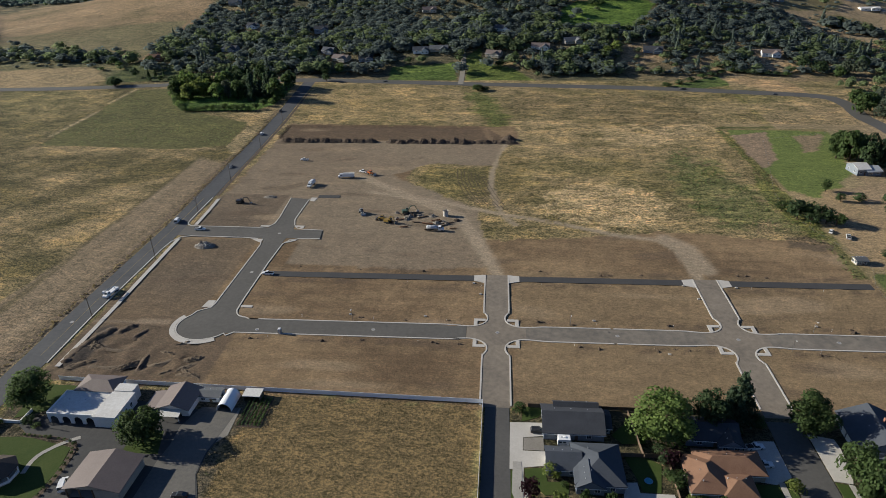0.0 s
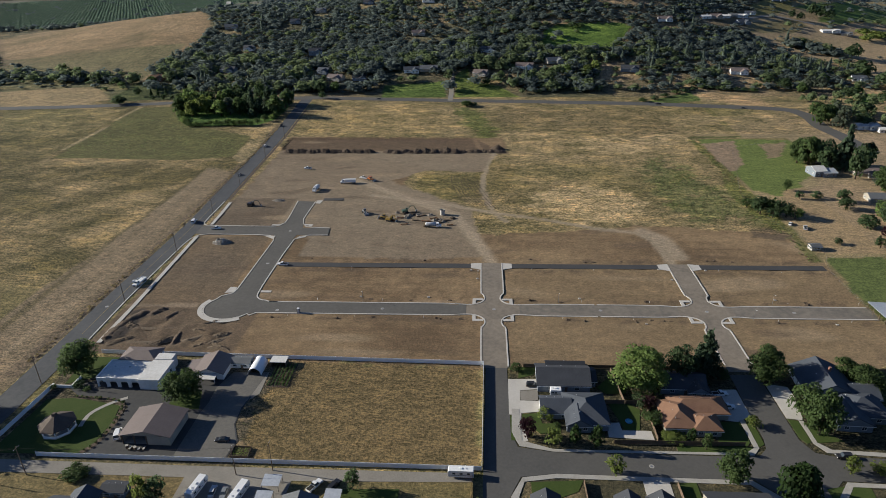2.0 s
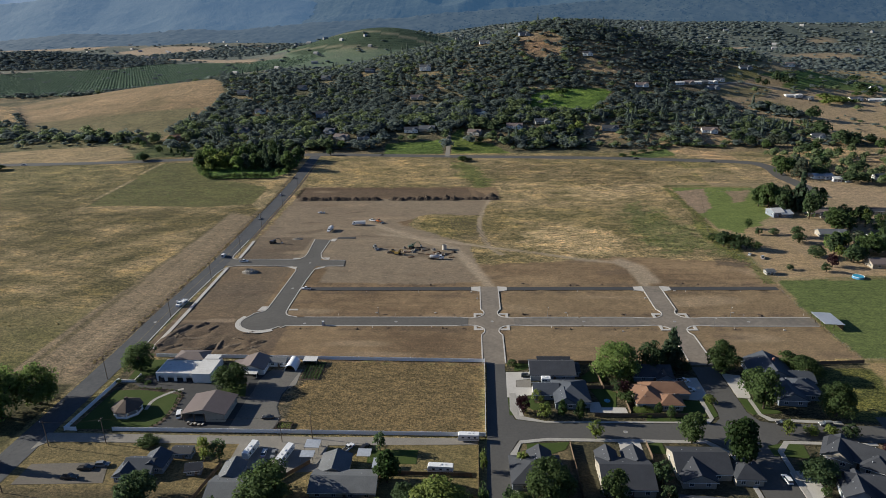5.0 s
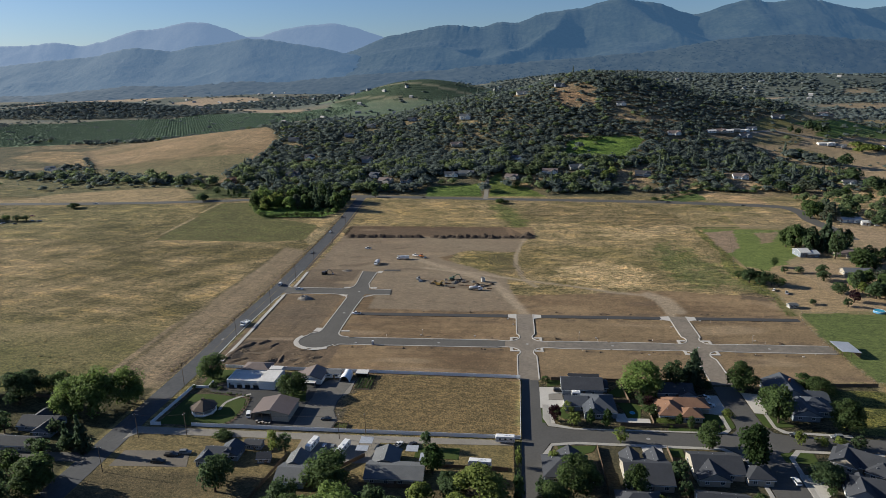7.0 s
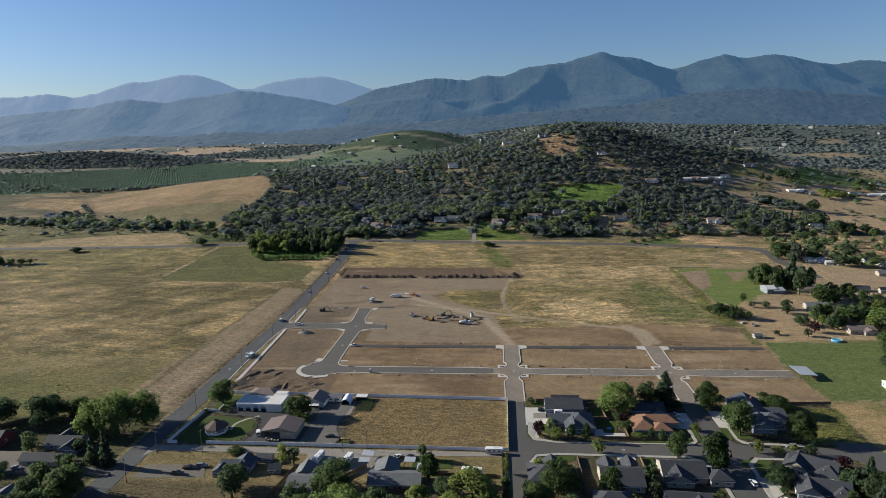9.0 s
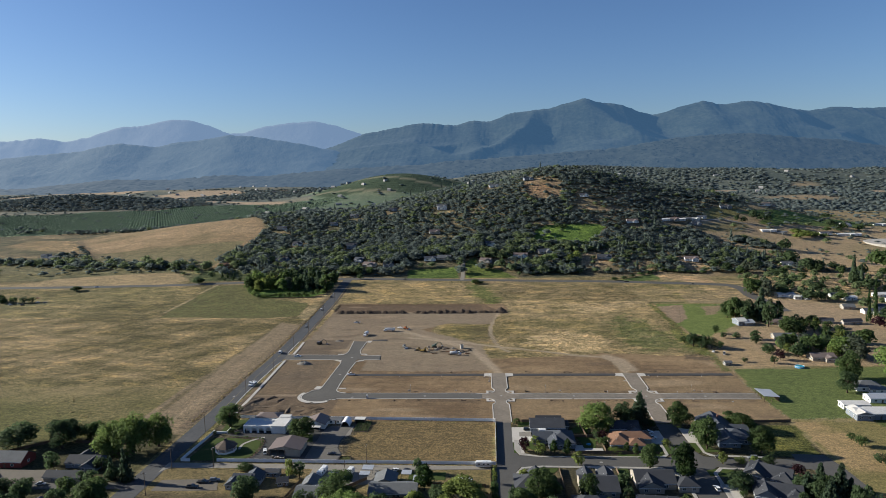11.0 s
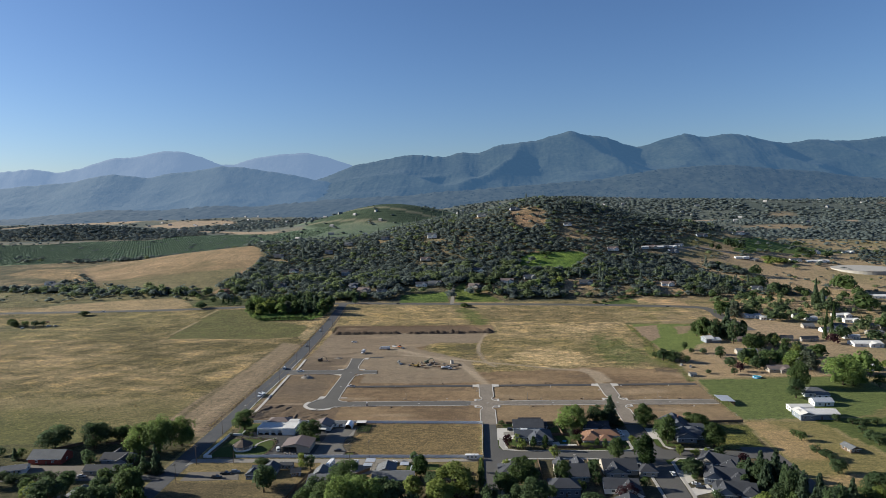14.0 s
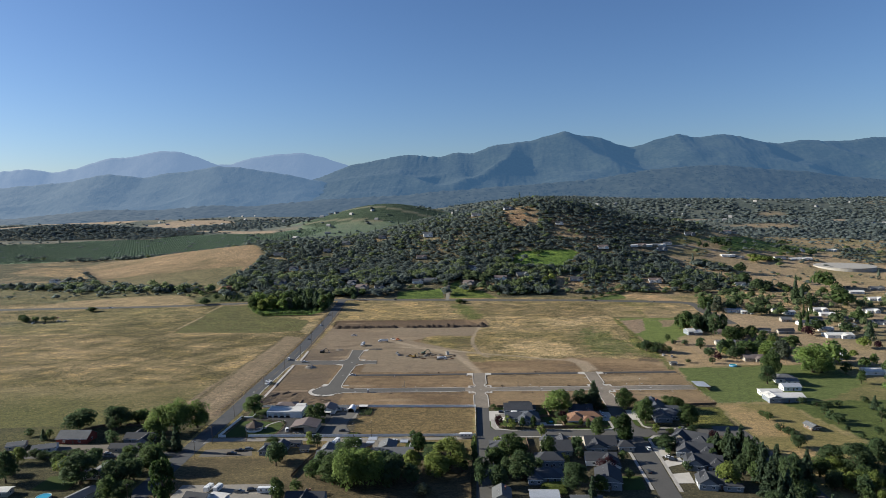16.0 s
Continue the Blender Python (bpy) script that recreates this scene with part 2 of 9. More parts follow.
def wave(x, y, s, seed=0):
    """A cheap smooth noise, about -1 to 1."""
    r = np.random.RandomState(seed)
    z = 0
    for i in range(7):
        a, k, p = r.uniform(0, 6.28), s * r.uniform(0.5, 2.2), r.uniform(0, 6.28)
        z = z + np.sin((x * np.cos(a) + y * np.sin(a)) * k + p + 1.3 * np.sin((x * np.sin(a) - y * np.cos(a)) * k * 0.7 + p))
    return z / 4.0


TAN_FIELD = [(-849, 834), (-830, 900), (-790, 950), (-640, 950), (-520, 900), (-423, 740), (-406, 697), (-405, 614), (-424, 583), (-420, 542), (-408, 507), (-459, 508), (-495, 528), (-561, 559), (-639, 602), (-668, 609), (-723, 676), (-786, 751)]
TAN_WEST = [(-970, 849), (-930, 861), (-855, 830), (-790, 745), (-730, 670), (-680, 620), (-793, 690), (-886, 742), (-963, 780)]
TAN_STRIP = [(-660, 388), (-640, 412), (-613, 448), (-540, 473), (-478, 481), (-450, 473), (-417, 426), (-434, 402), (-539, 386)]
MEADOW = [(54, 562), (62, 616), (80, 631), (161, 642), (175, 635), (158, 598), (138, 560)]
RIGHT_FIELDS = [(320, 655), (339, 718), (371, 780), (456, 861), (560, 1020), (700, 1080), (851, 1100), (926, 1080), (1100, 1000), (1000, 500), (530, 437), (463, 473), (430, 485), (407, 506), (412, 546), (393, 569), (362, 604)]
DRY = [[(341, 726), (370, 768), (431, 799), (426, 759), (374, 731)], [(348, 679), (424, 736), (424, 705), (344, 626)], [(355, 612), (384, 601), (421, 596), (391, 510), (373, 550), (353, 575)], [(252, 501), (288, 527), (272, 456), (246, 450)], [(113, 477), (122, 522), (155, 525), (161, 479)], [(162, 466), (184, 491), (227, 497), (214, 470)], [(244, 494), (255, 521), (285, 517), (274, 493)], [(122, 690), (160, 720), (216, 713), (199, 691)], [(50, 637), (76, 649), (108, 638), (74, 629)], [(46, 742), (51, 821), (90, 849), (125, 809), (113, 739)]]
ORCHARD = [(-1250, 900), (-1620, 1580), (-1449, 1560), (-1327, 1650), (-1134, 1670), (-1097, 1789), (-938, 1844), (-759, 1830), (-615, 1850), (-512, 1840), (-600, 1650), (-700, 1450), (-700, 1150), (-760, 1000), (-893, 990), (-1012, 950)]
GREEN_FAR = [(-760, 1480), (-600, 1600), (-400, 1630), (-150, 1820), (-90, 2100), (-180, 2290), (-640, 2280), (-770, 2060), (-640, 1860)]
VINES = [(-640, 1830), (-470, 1870), (-400, 1850), (-220, 1850), (-120, 2050), (-180, 2250), (-560, 2250), (-680, 2000)]
TAN_FAR = [[(-2372, 2500), (-2322, 2740), (-1950, 2990), (-1850, 2900), (-2000, 2640)], [(-2000, 2930), (-1774, 2859), (-1834, 2632), (-2000, 2700)], [(-1593, 2500), (-1568, 2742), (-1298, 2735), (-1181, 2583), (-1375, 2291)], [(-1100, 2500), (-1024, 2700), (-821, 2640), (-700, 2450), (-900, 2380)], [(-1271, 2040), (-1120, 1890), (-1042, 1950), (-833, 1820), (-743, 1790), (-760, 1880), (-1100, 2060)], [(-2300, 3150), (-2000, 3200), (-1900, 3120), (-2200, 3060)], [(-1800, 3100), (-1650, 3180), (-1600, 3080)], [(640, 1850), (686, 1885), (848, 1900), (840, 1845)], [(1123, 1760), (1301, 1868), (1233, 1713)]]
LOTS = [(-119, 431), (-122, 472), (-87, 474), (-55, 480), (-50, 428)]
LOTS_EAST = [(-41, 426), (-43, 495), (-30, 512), (-26, 479), (7, 464), (26, 432)]
NURSERY = [(-442, 489), (-414, 497), (-351, 483), (-318, 424), (-370, 424), (-410, 415)]
COPSE = [(-318, 385), (-296, 340), (-278, 322), (-218, 325), (-206, 345), (-208, 415), (-300, 412)]


def cover_colour(x, y):
    """What covers the ground: a colour for each point."""
    n1, n2, n3 = wave(x, y, 0.02, 1), wave(x, y, 0.06, 2), wave(x * 0.5, y * 1.6, 0.11, 3)
    jx, jy = x + 1.2 * wave(x, y, 0.25, 5), y + 1.2 * wave(x, y, 0.27, 6)
    c = np.zeros(np.shape(x) + (3,))

    def lay(mask, col):
        k = np.clip(mask, 0, 1)[..., None]
        c[:] = c * (1 - k) + np.array(col) * k

    def lerp(a, b, k):
        k = np.clip(k, 0, 1)[..., None]
        return np.array(a) * (1 - k) + np.array(b) * k

    straw, olive, dirt, pale = (0.23, 0.185, 0.098), (0.125, 0.118, 0.05), (0.16, 0.12, 0.085), (0.24, 0.19, 0.135)
    green, grey = (0.07, 0.105, 0.026), (0.2, 0.16, 0.114)
    c[:] = lerp(olive, straw, 0.5 + 0.34 * n1 + 0.32 * n3)
    # the open field west of the road: straw streaks over olive, greener to the south
    west = x < -188
    c[west] = lerp((0.104, 0.09, 0.044), (0.262, 0.202, 0.114), 0.47 + 0.42 * n1 + 0.36 * n3 + 0.3 * n2 + 0.26 * wave(x * 1.1 - y * 0.6, y * 0.25, 0.16, 27))[west]
    lay(west * (1 - step(-60, 75, y + 18 * n1 + 8 * n3 + 0.12 * (x + 300))) * 0.95 * (y > -140), (0.094, 0.096, 0.034))
    strip_w = np.interp(y, [17, 53, 101, 141, 200], [-222, -219, -217, -216, -216])
    strip = step(-0.8, 0.8, x - strip_w + 0.7 * n2) * (x < -184) * step(-80, -50, y) * (1 - step(196, 206, y + 0.5 * (x + 200)))
    lay(strip * 0.95, (0.2, 0.155, 0.104))
    lay(strip * step(0.1, 0.7, wave(x * 4, y * 0.25, 0.11, 14)) * 0.6, (0.14, 0.112, 0.072))
    lay(strip * step(0.5, 0.9, wave(x * 5, y * 0.2, 0.13, 15)) * 0.6, (0.26, 0.205, 0.14))
    lay((np.abs(x + 187 + 0.6 * n2 + 0.04 * np.clip(y - 100, 0, 400)) < 3.2) * (y > -50) * (y < 330) * 0.8, (0.125, 0.098, 0.07))
    lay((np.abs(x + 216.5 + 1.0 * n2) < 1.5) * (y > -60) * (y < 215) * 0.55, (0.09, 0.08, 0.04))
    lay((np.abs(y - 228 - 0.03 * (x + 200) - n2) < 2.5) * (x < -205) * (x > -356) * 0.6, (0.26, 0.2, 0.115))
    lay((np.abs((x + 352) * 0.99 + (y - 227) * 0.112) < 2.2) * (y > 226) * (y < 404) * 0.6, (0.07, 0.06, 0.03))
    wet = inside(x + 0.6 * n2, y + 0.5 * n2, [(-355, 231), (-361, 388), (-321, 396), (-306, 357), (-275, 322), (-212, 292), (-209, 270), (-206, 236), (-238, 227), (-322, 230)])
    lay(wet * 1.0, (0.1, 0.098, 0.042))
    lay(wet * step(0.2, 0.8, n2 + n3) * 0.4, (0.13, 0.128, 0.05))
    lay(inside(jx, jy, [(-206, 234), (-209, 282), (-196, 283), (-193, 246), (-193, 214)]) * 0.8, (0.27, 0.215, 0.13))
    lay((np.abs((x + 357) + (y - 230) * 0.038) < 1.3) * (y > 229) * (y < 392), (0.3, 0.24, 0.15))
    lay(inside(jx, jy, [(-620, 272), (-545, 270), (-520, 298), (-540, 308), (-620, 300)]) * 0.9, (0.1, 0.096, 0.09))
    # the field to the north of the works
    north = (x > -186) & (y > 60) & (y < 430) & (x < 200)
    c[north] = lerp((0.152, 0.128, 0.064), (0.275, 0.212, 0.122), 0.45 + 0.2 * n1 + 0.3 * n3 + 0.25 * n2)[north]
    ex, ey = x + 4 * wave(x, y, 0.06, 51) + 1.6 * wave(x, y, 0.3, 52), y + 5 * wave(x, y, 0.06, 53) + 1.6 * wave(x, y, 0.3, 54)
    def drift(poly, soft=7.0, seed=0):
        """How far a point lies in an outline that frays out over some metres."""
        a = sum(inside(ex + soft * math.cos(q * 1.05), ey + soft * math.sin(q * 1.05), poly) * 1.0 for q in range(6)) / 6
        return step(0.3, 0.75, a * 1.15 + (0.42 * wave(x * 0.7, y * 1.2, 0.22, 56 + seed) + 0.36 * wave(x * 0.7, y * 1.3, 0.6, 57 + seed)) * (a > 0))

    lay(drift([(-170, 300), (-175, 372), (-140, 398), (-60, 390), (-40, 320), (-60, 292)], 10, 12) * 0.6, (0.27, 0.205, 0.105))
    lay(drift([(63, 286), (122, 280), (113, 246), (84, 250), (66, 267)], 9) * 0.85, (0.36, 0.275, 0.16))
    lay(drift([(95, 300), (160, 306), (158, 282), (130, 262), (112, 285)], 9, 2) * 0.8, (0.34, 0.26, 0.155))
    lay(drift([(0, 300), (60, 310), (62, 270), (30, 240), (10, 262)], 10, 3) * 0.55, (0.3, 0.23, 0.13))
    rows_ = inside(ex, ey, [(5, 384), (150, 372), (162, 303), (116, 290), (42, 317), (2, 336)])
    lay(rows_ * (0.75 + 0.2 * n1), (0.215, 0.168, 0.098))
    lay(rows_ * step(0.1, 0.8, np.sin(y * 1.05 + 0.5 * n2) + 0.6 * wave(x, y, 0.35, 55)) * 0.6, (0.1, 0.092, 0.046))
    lay(drift([(21, 134), (30, 153), (63, 182), (75, 167), (86, 156), (98, 140), (92, 128), (79, 113), (58, 108), (36, 114), (23, 126)], 6, 4) * 0.95, (0.375, 0.288, 0.166))
    lay(drift([(114, 226), (128, 244), (137, 211), (148, 171), (154, 154), (164, 124), (149, 113), (127, 115), (112, 121), (105, 140), (110, 183)], 11, 6) * 0.7, (0.115, 0.13, 0.055))
    lay(drift([(0, 200), (60, 215), (110, 200), (104, 150), (40, 190), (10, 160)], 10, 8) * 0.32, (0.125, 0.118, 0.045))
    lay(drift([(-40, 390), (-23, 378), (7, 299), (-4, 284), (-27, 328)], 6, 10) * 0.8, (0.1, 0.12, 0.038))
    lay(inside(ex, ey, [(-58, 160), (-50, 192), (-30, 196), (-6, 196), (-12, 150), (-30, 146)]) * 0.7, (0.13, 0.115, 0.05))
    lay(inside(ex, ey, [(-14, 150), (14, 160), (20, 215), (0, 232), (-10, 205)]) * 0.6, (0.15, 0.122, 0.056))
    lay(inside(ex, ey, [(161, 192), (170, 160), (168, 104), (158, 106), (152, 150)]) * 0.9, (0.12, 0.13, 0.045))
    # bare and graded ground
    works = inside(jx, jy, [(-171, -34), (-171, 145), (-173, 290), (8, 288), (10, 246), (-55, 230), (-62, 178), (-40, 120), (-30, 89), (-10, 90), (49, 98), (81, 105), (97, 106), (126, 101), (144, 99), (166, 93), (166, 16), (168, -26), (86, -36), (4, -36)])
    c[works] = lerp((0.122, 0.085, 0.052), (0.225, 0.16, 0.094), 0.5 + 0.3 * n1 + 0.26 * n2 + 0.2 * n3 + 0.2 * wave(x * 0.2, y * 2, 0.35, 19) + 0.22 * wave(x, y, 0.33, 20))[works]
    yard = inside(jx, jy, [(-168, 100), (-172, 250), (0, 250), (-8, 200), (-50, 205), (-72, 180), (-14, 130), (-4, 62), (-40, 58), (-104, 60), (-106, 100)])
    c[yard] = lerp(grey, (0.175, 0.135, 0.095), 0.4 + 0.35 * n1 + 0.25 * n3)[yard]
    lay(inside(x, y, [(-173, 252), (-176, 287), (-16, 288), (2, 256), (-40, 254)]) * 0.85, (0.1, 0.072, 0.05))
    lay(works * (x < -126) * (y < 84) * (0.7 + 0.3 * n2), (0.118, 0.092, 0.066))
    lay(works * (x < -128) * (y > 98) * (y < 145) * (0.7 + 0.4 * n2), (0.125, 0.097, 0.07))
    lay(works * (x < -106) * (y < 6) * (0.75 + 0.25 * n2), (0.112, 0.083, 0.058))
    lay(works * (y < 60) * (x > 8) * 0.5, (0.19, 0.142, 0.085))
    v_ = y - 8 - x * 0.0195
    rim = np.exp(-((np.abs(v_) - 8.5) / 2.2) ** 2) + np.exp(-((v_ - 38) / 2.2) ** 2) + np.exp(-((v_ - 49.5) / 2.5) ** 2)
    lay(works * (x > -105) * rim * step(-0.1, 0.5, wave(x, y, 0.45, 66) + 0.4 * wave(x, y, 1.1, 67)) * 0.8, (0.1, 0.074, 0.052))
    lay(works * step(0.55, 1.0, wave(x * 0.35, y * 1.8, 0.12, 68)) * 0.55, (0.27, 0.205, 0.135))
    lay(works * step(0.6, 1.0, wave(x * 0.5, y * 1.5, 0.16, 69)) * 0.55, (0.105, 0.078, 0.055))
    lay(works * (np.abs(y - 6 - 0.02 * (x + 150)) < 1.2) * (x < -136) * 0.7, (0.26, 0.2, 0.14))
    lay(inside(jx, jy, [(-162, -29), (-163, -16), (-164, -5), (-163, 1), (-158, 1), (-155, -4), (-157, -15), (-156, -26)]), (0.062, 0.052, 0.045))
    # wheel tracks
    worn = np.zeros(np.shape(x))
    for path, w in (([(-1, 56), (-5, 70), (-14, 95), (-24, 121), (-60, 150), (-100, 185)], 4.5), ([(-80, 152), (-35, 139), (-1, 124), (30, 114), (59, 101), (80, 96), (88, 85), (91, 58)], 2.8), ([(2, 252), (-3, 227), (-7, 191), (-7, 163), (-3, 137), (1, 122), (8, 110)], 2.2), ([(84, 98), (93, 88), (96, 66)], 6)):
        for (x0, y0), (x1, y1) in zip(path, path[1:]):
            t = np.clip(((x - x0) * (x1 - x0) + (y - y0) * (y1 - y0)) / ((x1 - x0) ** 2 + (y1 - y0) ** 2), 0, 1)
            d = np.hypot(x - x0 - t * (x1 - x0), y - y0 - t * (y1 - y0)) + 0.6 * n2
            worn = np.maximum(worn, 1 - step(w * 0.45, w * 1.15, d))
    lay(worn * 0.85, (0.285, 0.23, 0.165))
    # pasture, ball field and gardens to the east
    lay(inside(jx, jy, [(170, 66), (300, 74), (300, 20), (250, -20), (168, -27), (167, 30)]) * 1.0, (0.096, 0.12, 0.042))
    lay(inside(jx, jy, [(160, 192), (165, 288), (240, 290), (300, 260), (226, 192), (193, 170)]), (0.17, 0.14, 0.07))
    lay(inside(jx, jy, [(166, 285), (250, 284), (228, 230), (218, 197), (217, 163), (205, 163), (181, 156), (169, 167), (168, 204)]), (0.118, 0.148, 0.046))
    lay(inside(jx, jy, [(167, 272), (195, 282), (182, 220), (166, 203), (166, 238)]), (0.22, 0.165, 0.115))
    lay(inside(jx, jy, [(211, 272), (234, 278), (216, 240), (205, 236)]), (0.2, 0.155, 0.1))
    for x0, y0, x1, y1 in ((161, 283, 165, 205), (165, 205, 159, 138), (159, 138, 166, 102), (166, 102, 164, 61)):
        t = np.clip((y - y0) / (y1 - y0), 0, 1)
        lay((np.abs(x - x0 - t * (x1 - x0)) < 2.6 + n2) * (y <= y0) * (y >= y1) * 0.8, (0.125, 0.125, 0.048))
    lay(inside(jx, jy, [(144, 101), (157, 106), (166, 94), (159, 87), (142, 93)]) * 0.8, (0.095, 0.075, 0.055))
    lay(inside(jx, jy, [(150, 334), (249, 341), (255, 357), (150, 354)]) * (0.7 + 0.5 * n3), (0.29, 0.225, 0.13))
    lay((np.abs(y - 290 - 0.06 * (x - 165)) < 2.0) * (x > 160) * (x < 246) * 0.8, (0.06, 0.075, 0.025))
    lay(inside(jx, jy, [(170, 72), (172, 130), (190, 168), (232, 180), (250, 165), (300, 140), (300, 76)]), (0.27, 0.2, 0.118))
    east = (x > 205) & (y > 78) & (y < 430) & ~inside(x, y, [(160, 192), (165, 288), (240, 290), (236, 230), (218, 195), (193, 170)])
    lay(east * (0.7 + 0.4 * n1), (0.265, 0.2, 0.13))
    # fields and gardens to the south
    lay(inside(x, y, [(-169, -36), (-80, -36), (-80, -92), (-169, -92)]) * 0.95, (0.085, 0.074, 0.054))
    lay(inside(jx, jy, [(-80, -90), (-86, -62), (-78, -36), (-4, -36), (-4, -90)]) * 1.0, (0.146, 0.11, 0.056))
    lay(inside(x, y, [(-172, -230), (-172, -97), (-4, -94), (-4, -230)]) * (0.8 + 0.3 * n2), (0.145, 0.112, 0.056))
    lay((y < -124) * (x > -172) * (x < 6) * (0.8 + 0.2 * n2), (0.075, 0.062, 0.038))
    lay((y < -97) * (y > -124) * (x > -60) * (x < -5) * 0.55, (0.13, 0.11, 0.05))
    lay(inside(jx, jy, [(168, -28), (215, -30), (232, -130), (240, -200), (180, -200), (166, -130)]), (0.165, 0.142, 0.06))
    lay(inside(jx, jy, [(168, -30), (186, -29), (206, -130), (205, -170), (180, -170), (170, -110)]) * step(-0.6, 0.3, n2 + n3), (0.26, 0.19, 0.098))
    lay(inside(jx, jy, [(214, -22), (400, -20), (400, -110), (236, -118)]) * 0.9, (0.06, 0.085, 0.024))
    lay(inside(x, y, [(6, -240), (6, -35), (166, -32), (166, -230)]) * 0.95, (0.06, 0.055, 0.036))
    lay(inside(jx, jy, [(9, -94), (27, -93), (27, -124), (9, -124)]) * 0.9, (0.15, 0.12, 0.068))
    lay(inside(x, y, [(132, -36), (168, -36), (162, -76), (132, -74)]), (0.085, 0.09, 0.03))
    lay(inside(x, y, [(-330, -76), (-186, -58), (-186, -240), (-330, -240)]) * (0.85 + 0.3 * n2), (0.058, 0.055, 0.03))
    # the wooded hill and the land behind
    hill = (y > 430)
    c[hill] = lerp((0.088, 0.085, 0.055), (0.2, 0.155, 0.1), 0.22 + 0.4 * n1 + 0.3 * n2 + 0.45 * step(90, 200, x))[hill]
    lay(hill * (x > 230) * (y < 640) * (0.55 + 0.3 * n2), (0.25, 0.19, 0.12))
    lay(hill * inside(x, y, LOTS) * 1.0, (0.085, 0.125, 0.035))
    lay(hill * inside(x, y, LOTS_EAST) * 1.0, (0.1, 0.13, 0.036))
    lay(inside(x, y, NURSERY) * 1.0, (0.07, 0.085, 0.036))
    lay(inside(x, y, COPSE) * 1.0, (0.07, 0.12, 0.03))
    lay(inside(jx, jy, MEADOW) * 1.0, (0.095, 0.15, 0.035))
    lay(inside(x, y, TAN_FIELD) * (0.92 + 0.1 * n2), (0.225, 0.162, 0.098))
    lay((x < -362) * (y > 228) * (y < 384) * (0.5 + 0.4 * n1), (0.142, 0.13, 0.06))
    lay((x < -420) * (y > 430) * (y < 640) * 0.8, (0.125, 0.12, 0.065))
    lay(inside(jx, jy, TAN_STRIP) * (0.9 + 0.12 * n2), (0.27, 0.205, 0.118))
    lay(inside(jx, jy, [(-900, 400), (-700, 420), (-620, 470), (-560, 480), (-640, 505), (-900, 470)]) * 0.8, (0.13, 0.118, 0.06))
    lay(inside(jx, jy, TAN_WEST), (0.21, 0.158, 0.095))
    lay(inside(jx, jy, TAN_FIELD) * step(0.1, 0.9, wave(x * 0.6, y * 1.5, 0.03, 63) + 0.5 * n3) * 0.7, (0.125, 0.105, 0.06))
    lay(inside(jx, jy, TAN_FIELD) * step(0.3, 1.0, wave(x * 0.5, y * 1.2, 0.04, 64) + 0.4 * n2) * 0.6, (0.29, 0.215, 0.135))
    for poly in DRY:
        lay(inside(x + 5 * n2, y + 6 * n2, poly) * 0.9, (0.245, 0.185, 0.12))
    for (x0, y0), (x1, y1) in (((-849, 834), (-786, 751)), ((-786, 751), (-723, 676)), ((-723, 676), (-659, 596))):
        t = np.clip((y - y0) / (y1 - y0), 0, 1)
        lay((np.abs(x - x0 - t * (x1 - x0) - 5 * np.sin(t * 3.1)) < 4.5) * (y <= y0) * (y >= y1), (0.13, 0.1, 0.07))
    open_ = inside(x, y, RIGHT_FIELDS)
    c[open_] = lerp((0.3, 0.225, 0.138), (0.15, 0.14, 0.066), 0.05 + 0.4 * step(700, 860, y) + 0.35 * wave(x, y, 0.016, 33))[open_]
    lay(inside(jx, jy, [(339, 718), (371, 780), (456, 861), (432, 784)]), (0.165, 0.15, 0.062))
    lay(inside(jx, jy, [(455, 752), (559, 900), (600, 925), (546, 810), (496, 758)]), (0.1, 0.135, 0.042))
    lay(inside(jx, jy, [(320, 655), (347, 704), (435, 759), (430, 723), (399, 684)]), (0.185, 0.155, 0.082))
    lay(inside(jx, jy, [(358, 639), (404, 677), (434, 650), (392, 623)]), (0.2, 0.165, 0.085))
    lay(np.exp(-((x - 80) / 34) ** 2 - ((y - 780) / 42) ** 2) * 1.2, (0.19, 0.13, 0.085))
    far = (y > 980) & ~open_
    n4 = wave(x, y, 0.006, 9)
    # distance haze is tinted into the valley ground: bluer and low in contrast
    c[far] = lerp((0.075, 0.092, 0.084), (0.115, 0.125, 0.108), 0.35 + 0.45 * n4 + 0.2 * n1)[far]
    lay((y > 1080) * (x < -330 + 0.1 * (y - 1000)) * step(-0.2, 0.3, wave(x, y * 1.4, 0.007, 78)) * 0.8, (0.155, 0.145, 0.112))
    lay((np.hypot((x + 1500) / 480, (y - 1850) / 190) < 1) * 1.0, (0.06, 0.062, 0.045))
    # orchard ground paled and blued in place of haze
    lay(inside(x, y, ORCHARD) * 1.0, (0.115, 0.17, 0.112))
    lay(inside(x + 25 * n1, y + 20 * n1, GREEN_FAR) * (0.8 + 0.2 * n2), (0.098, 0.138, 0.09))
    lay(inside(x, y, GREEN_FAR) * step(0.5, 0.7, wave(x * 0.4, y, 0.012, 81)) * 0.7, (0.16, 0.17, 0.11))
    for poly in TAN_FAR:
        lay(inside(x, y, poly) * (0.95 + 0.2 * n1), (0.3, 0.232, 0.165))
    lay(inside(x, y, VINES) * (np.hypot((x + 385) / 250, (y - 2080) / 230) < 1.3) * 0.9, (0.042, 0.064, 0.04))
    vine_row = np.abs(np.mod(x * 0.35 + y, 150) - 75) < 11
    lay(inside(x, y, VINES) * vine_row * 0.6, (0.22, 0.2, 0.14))
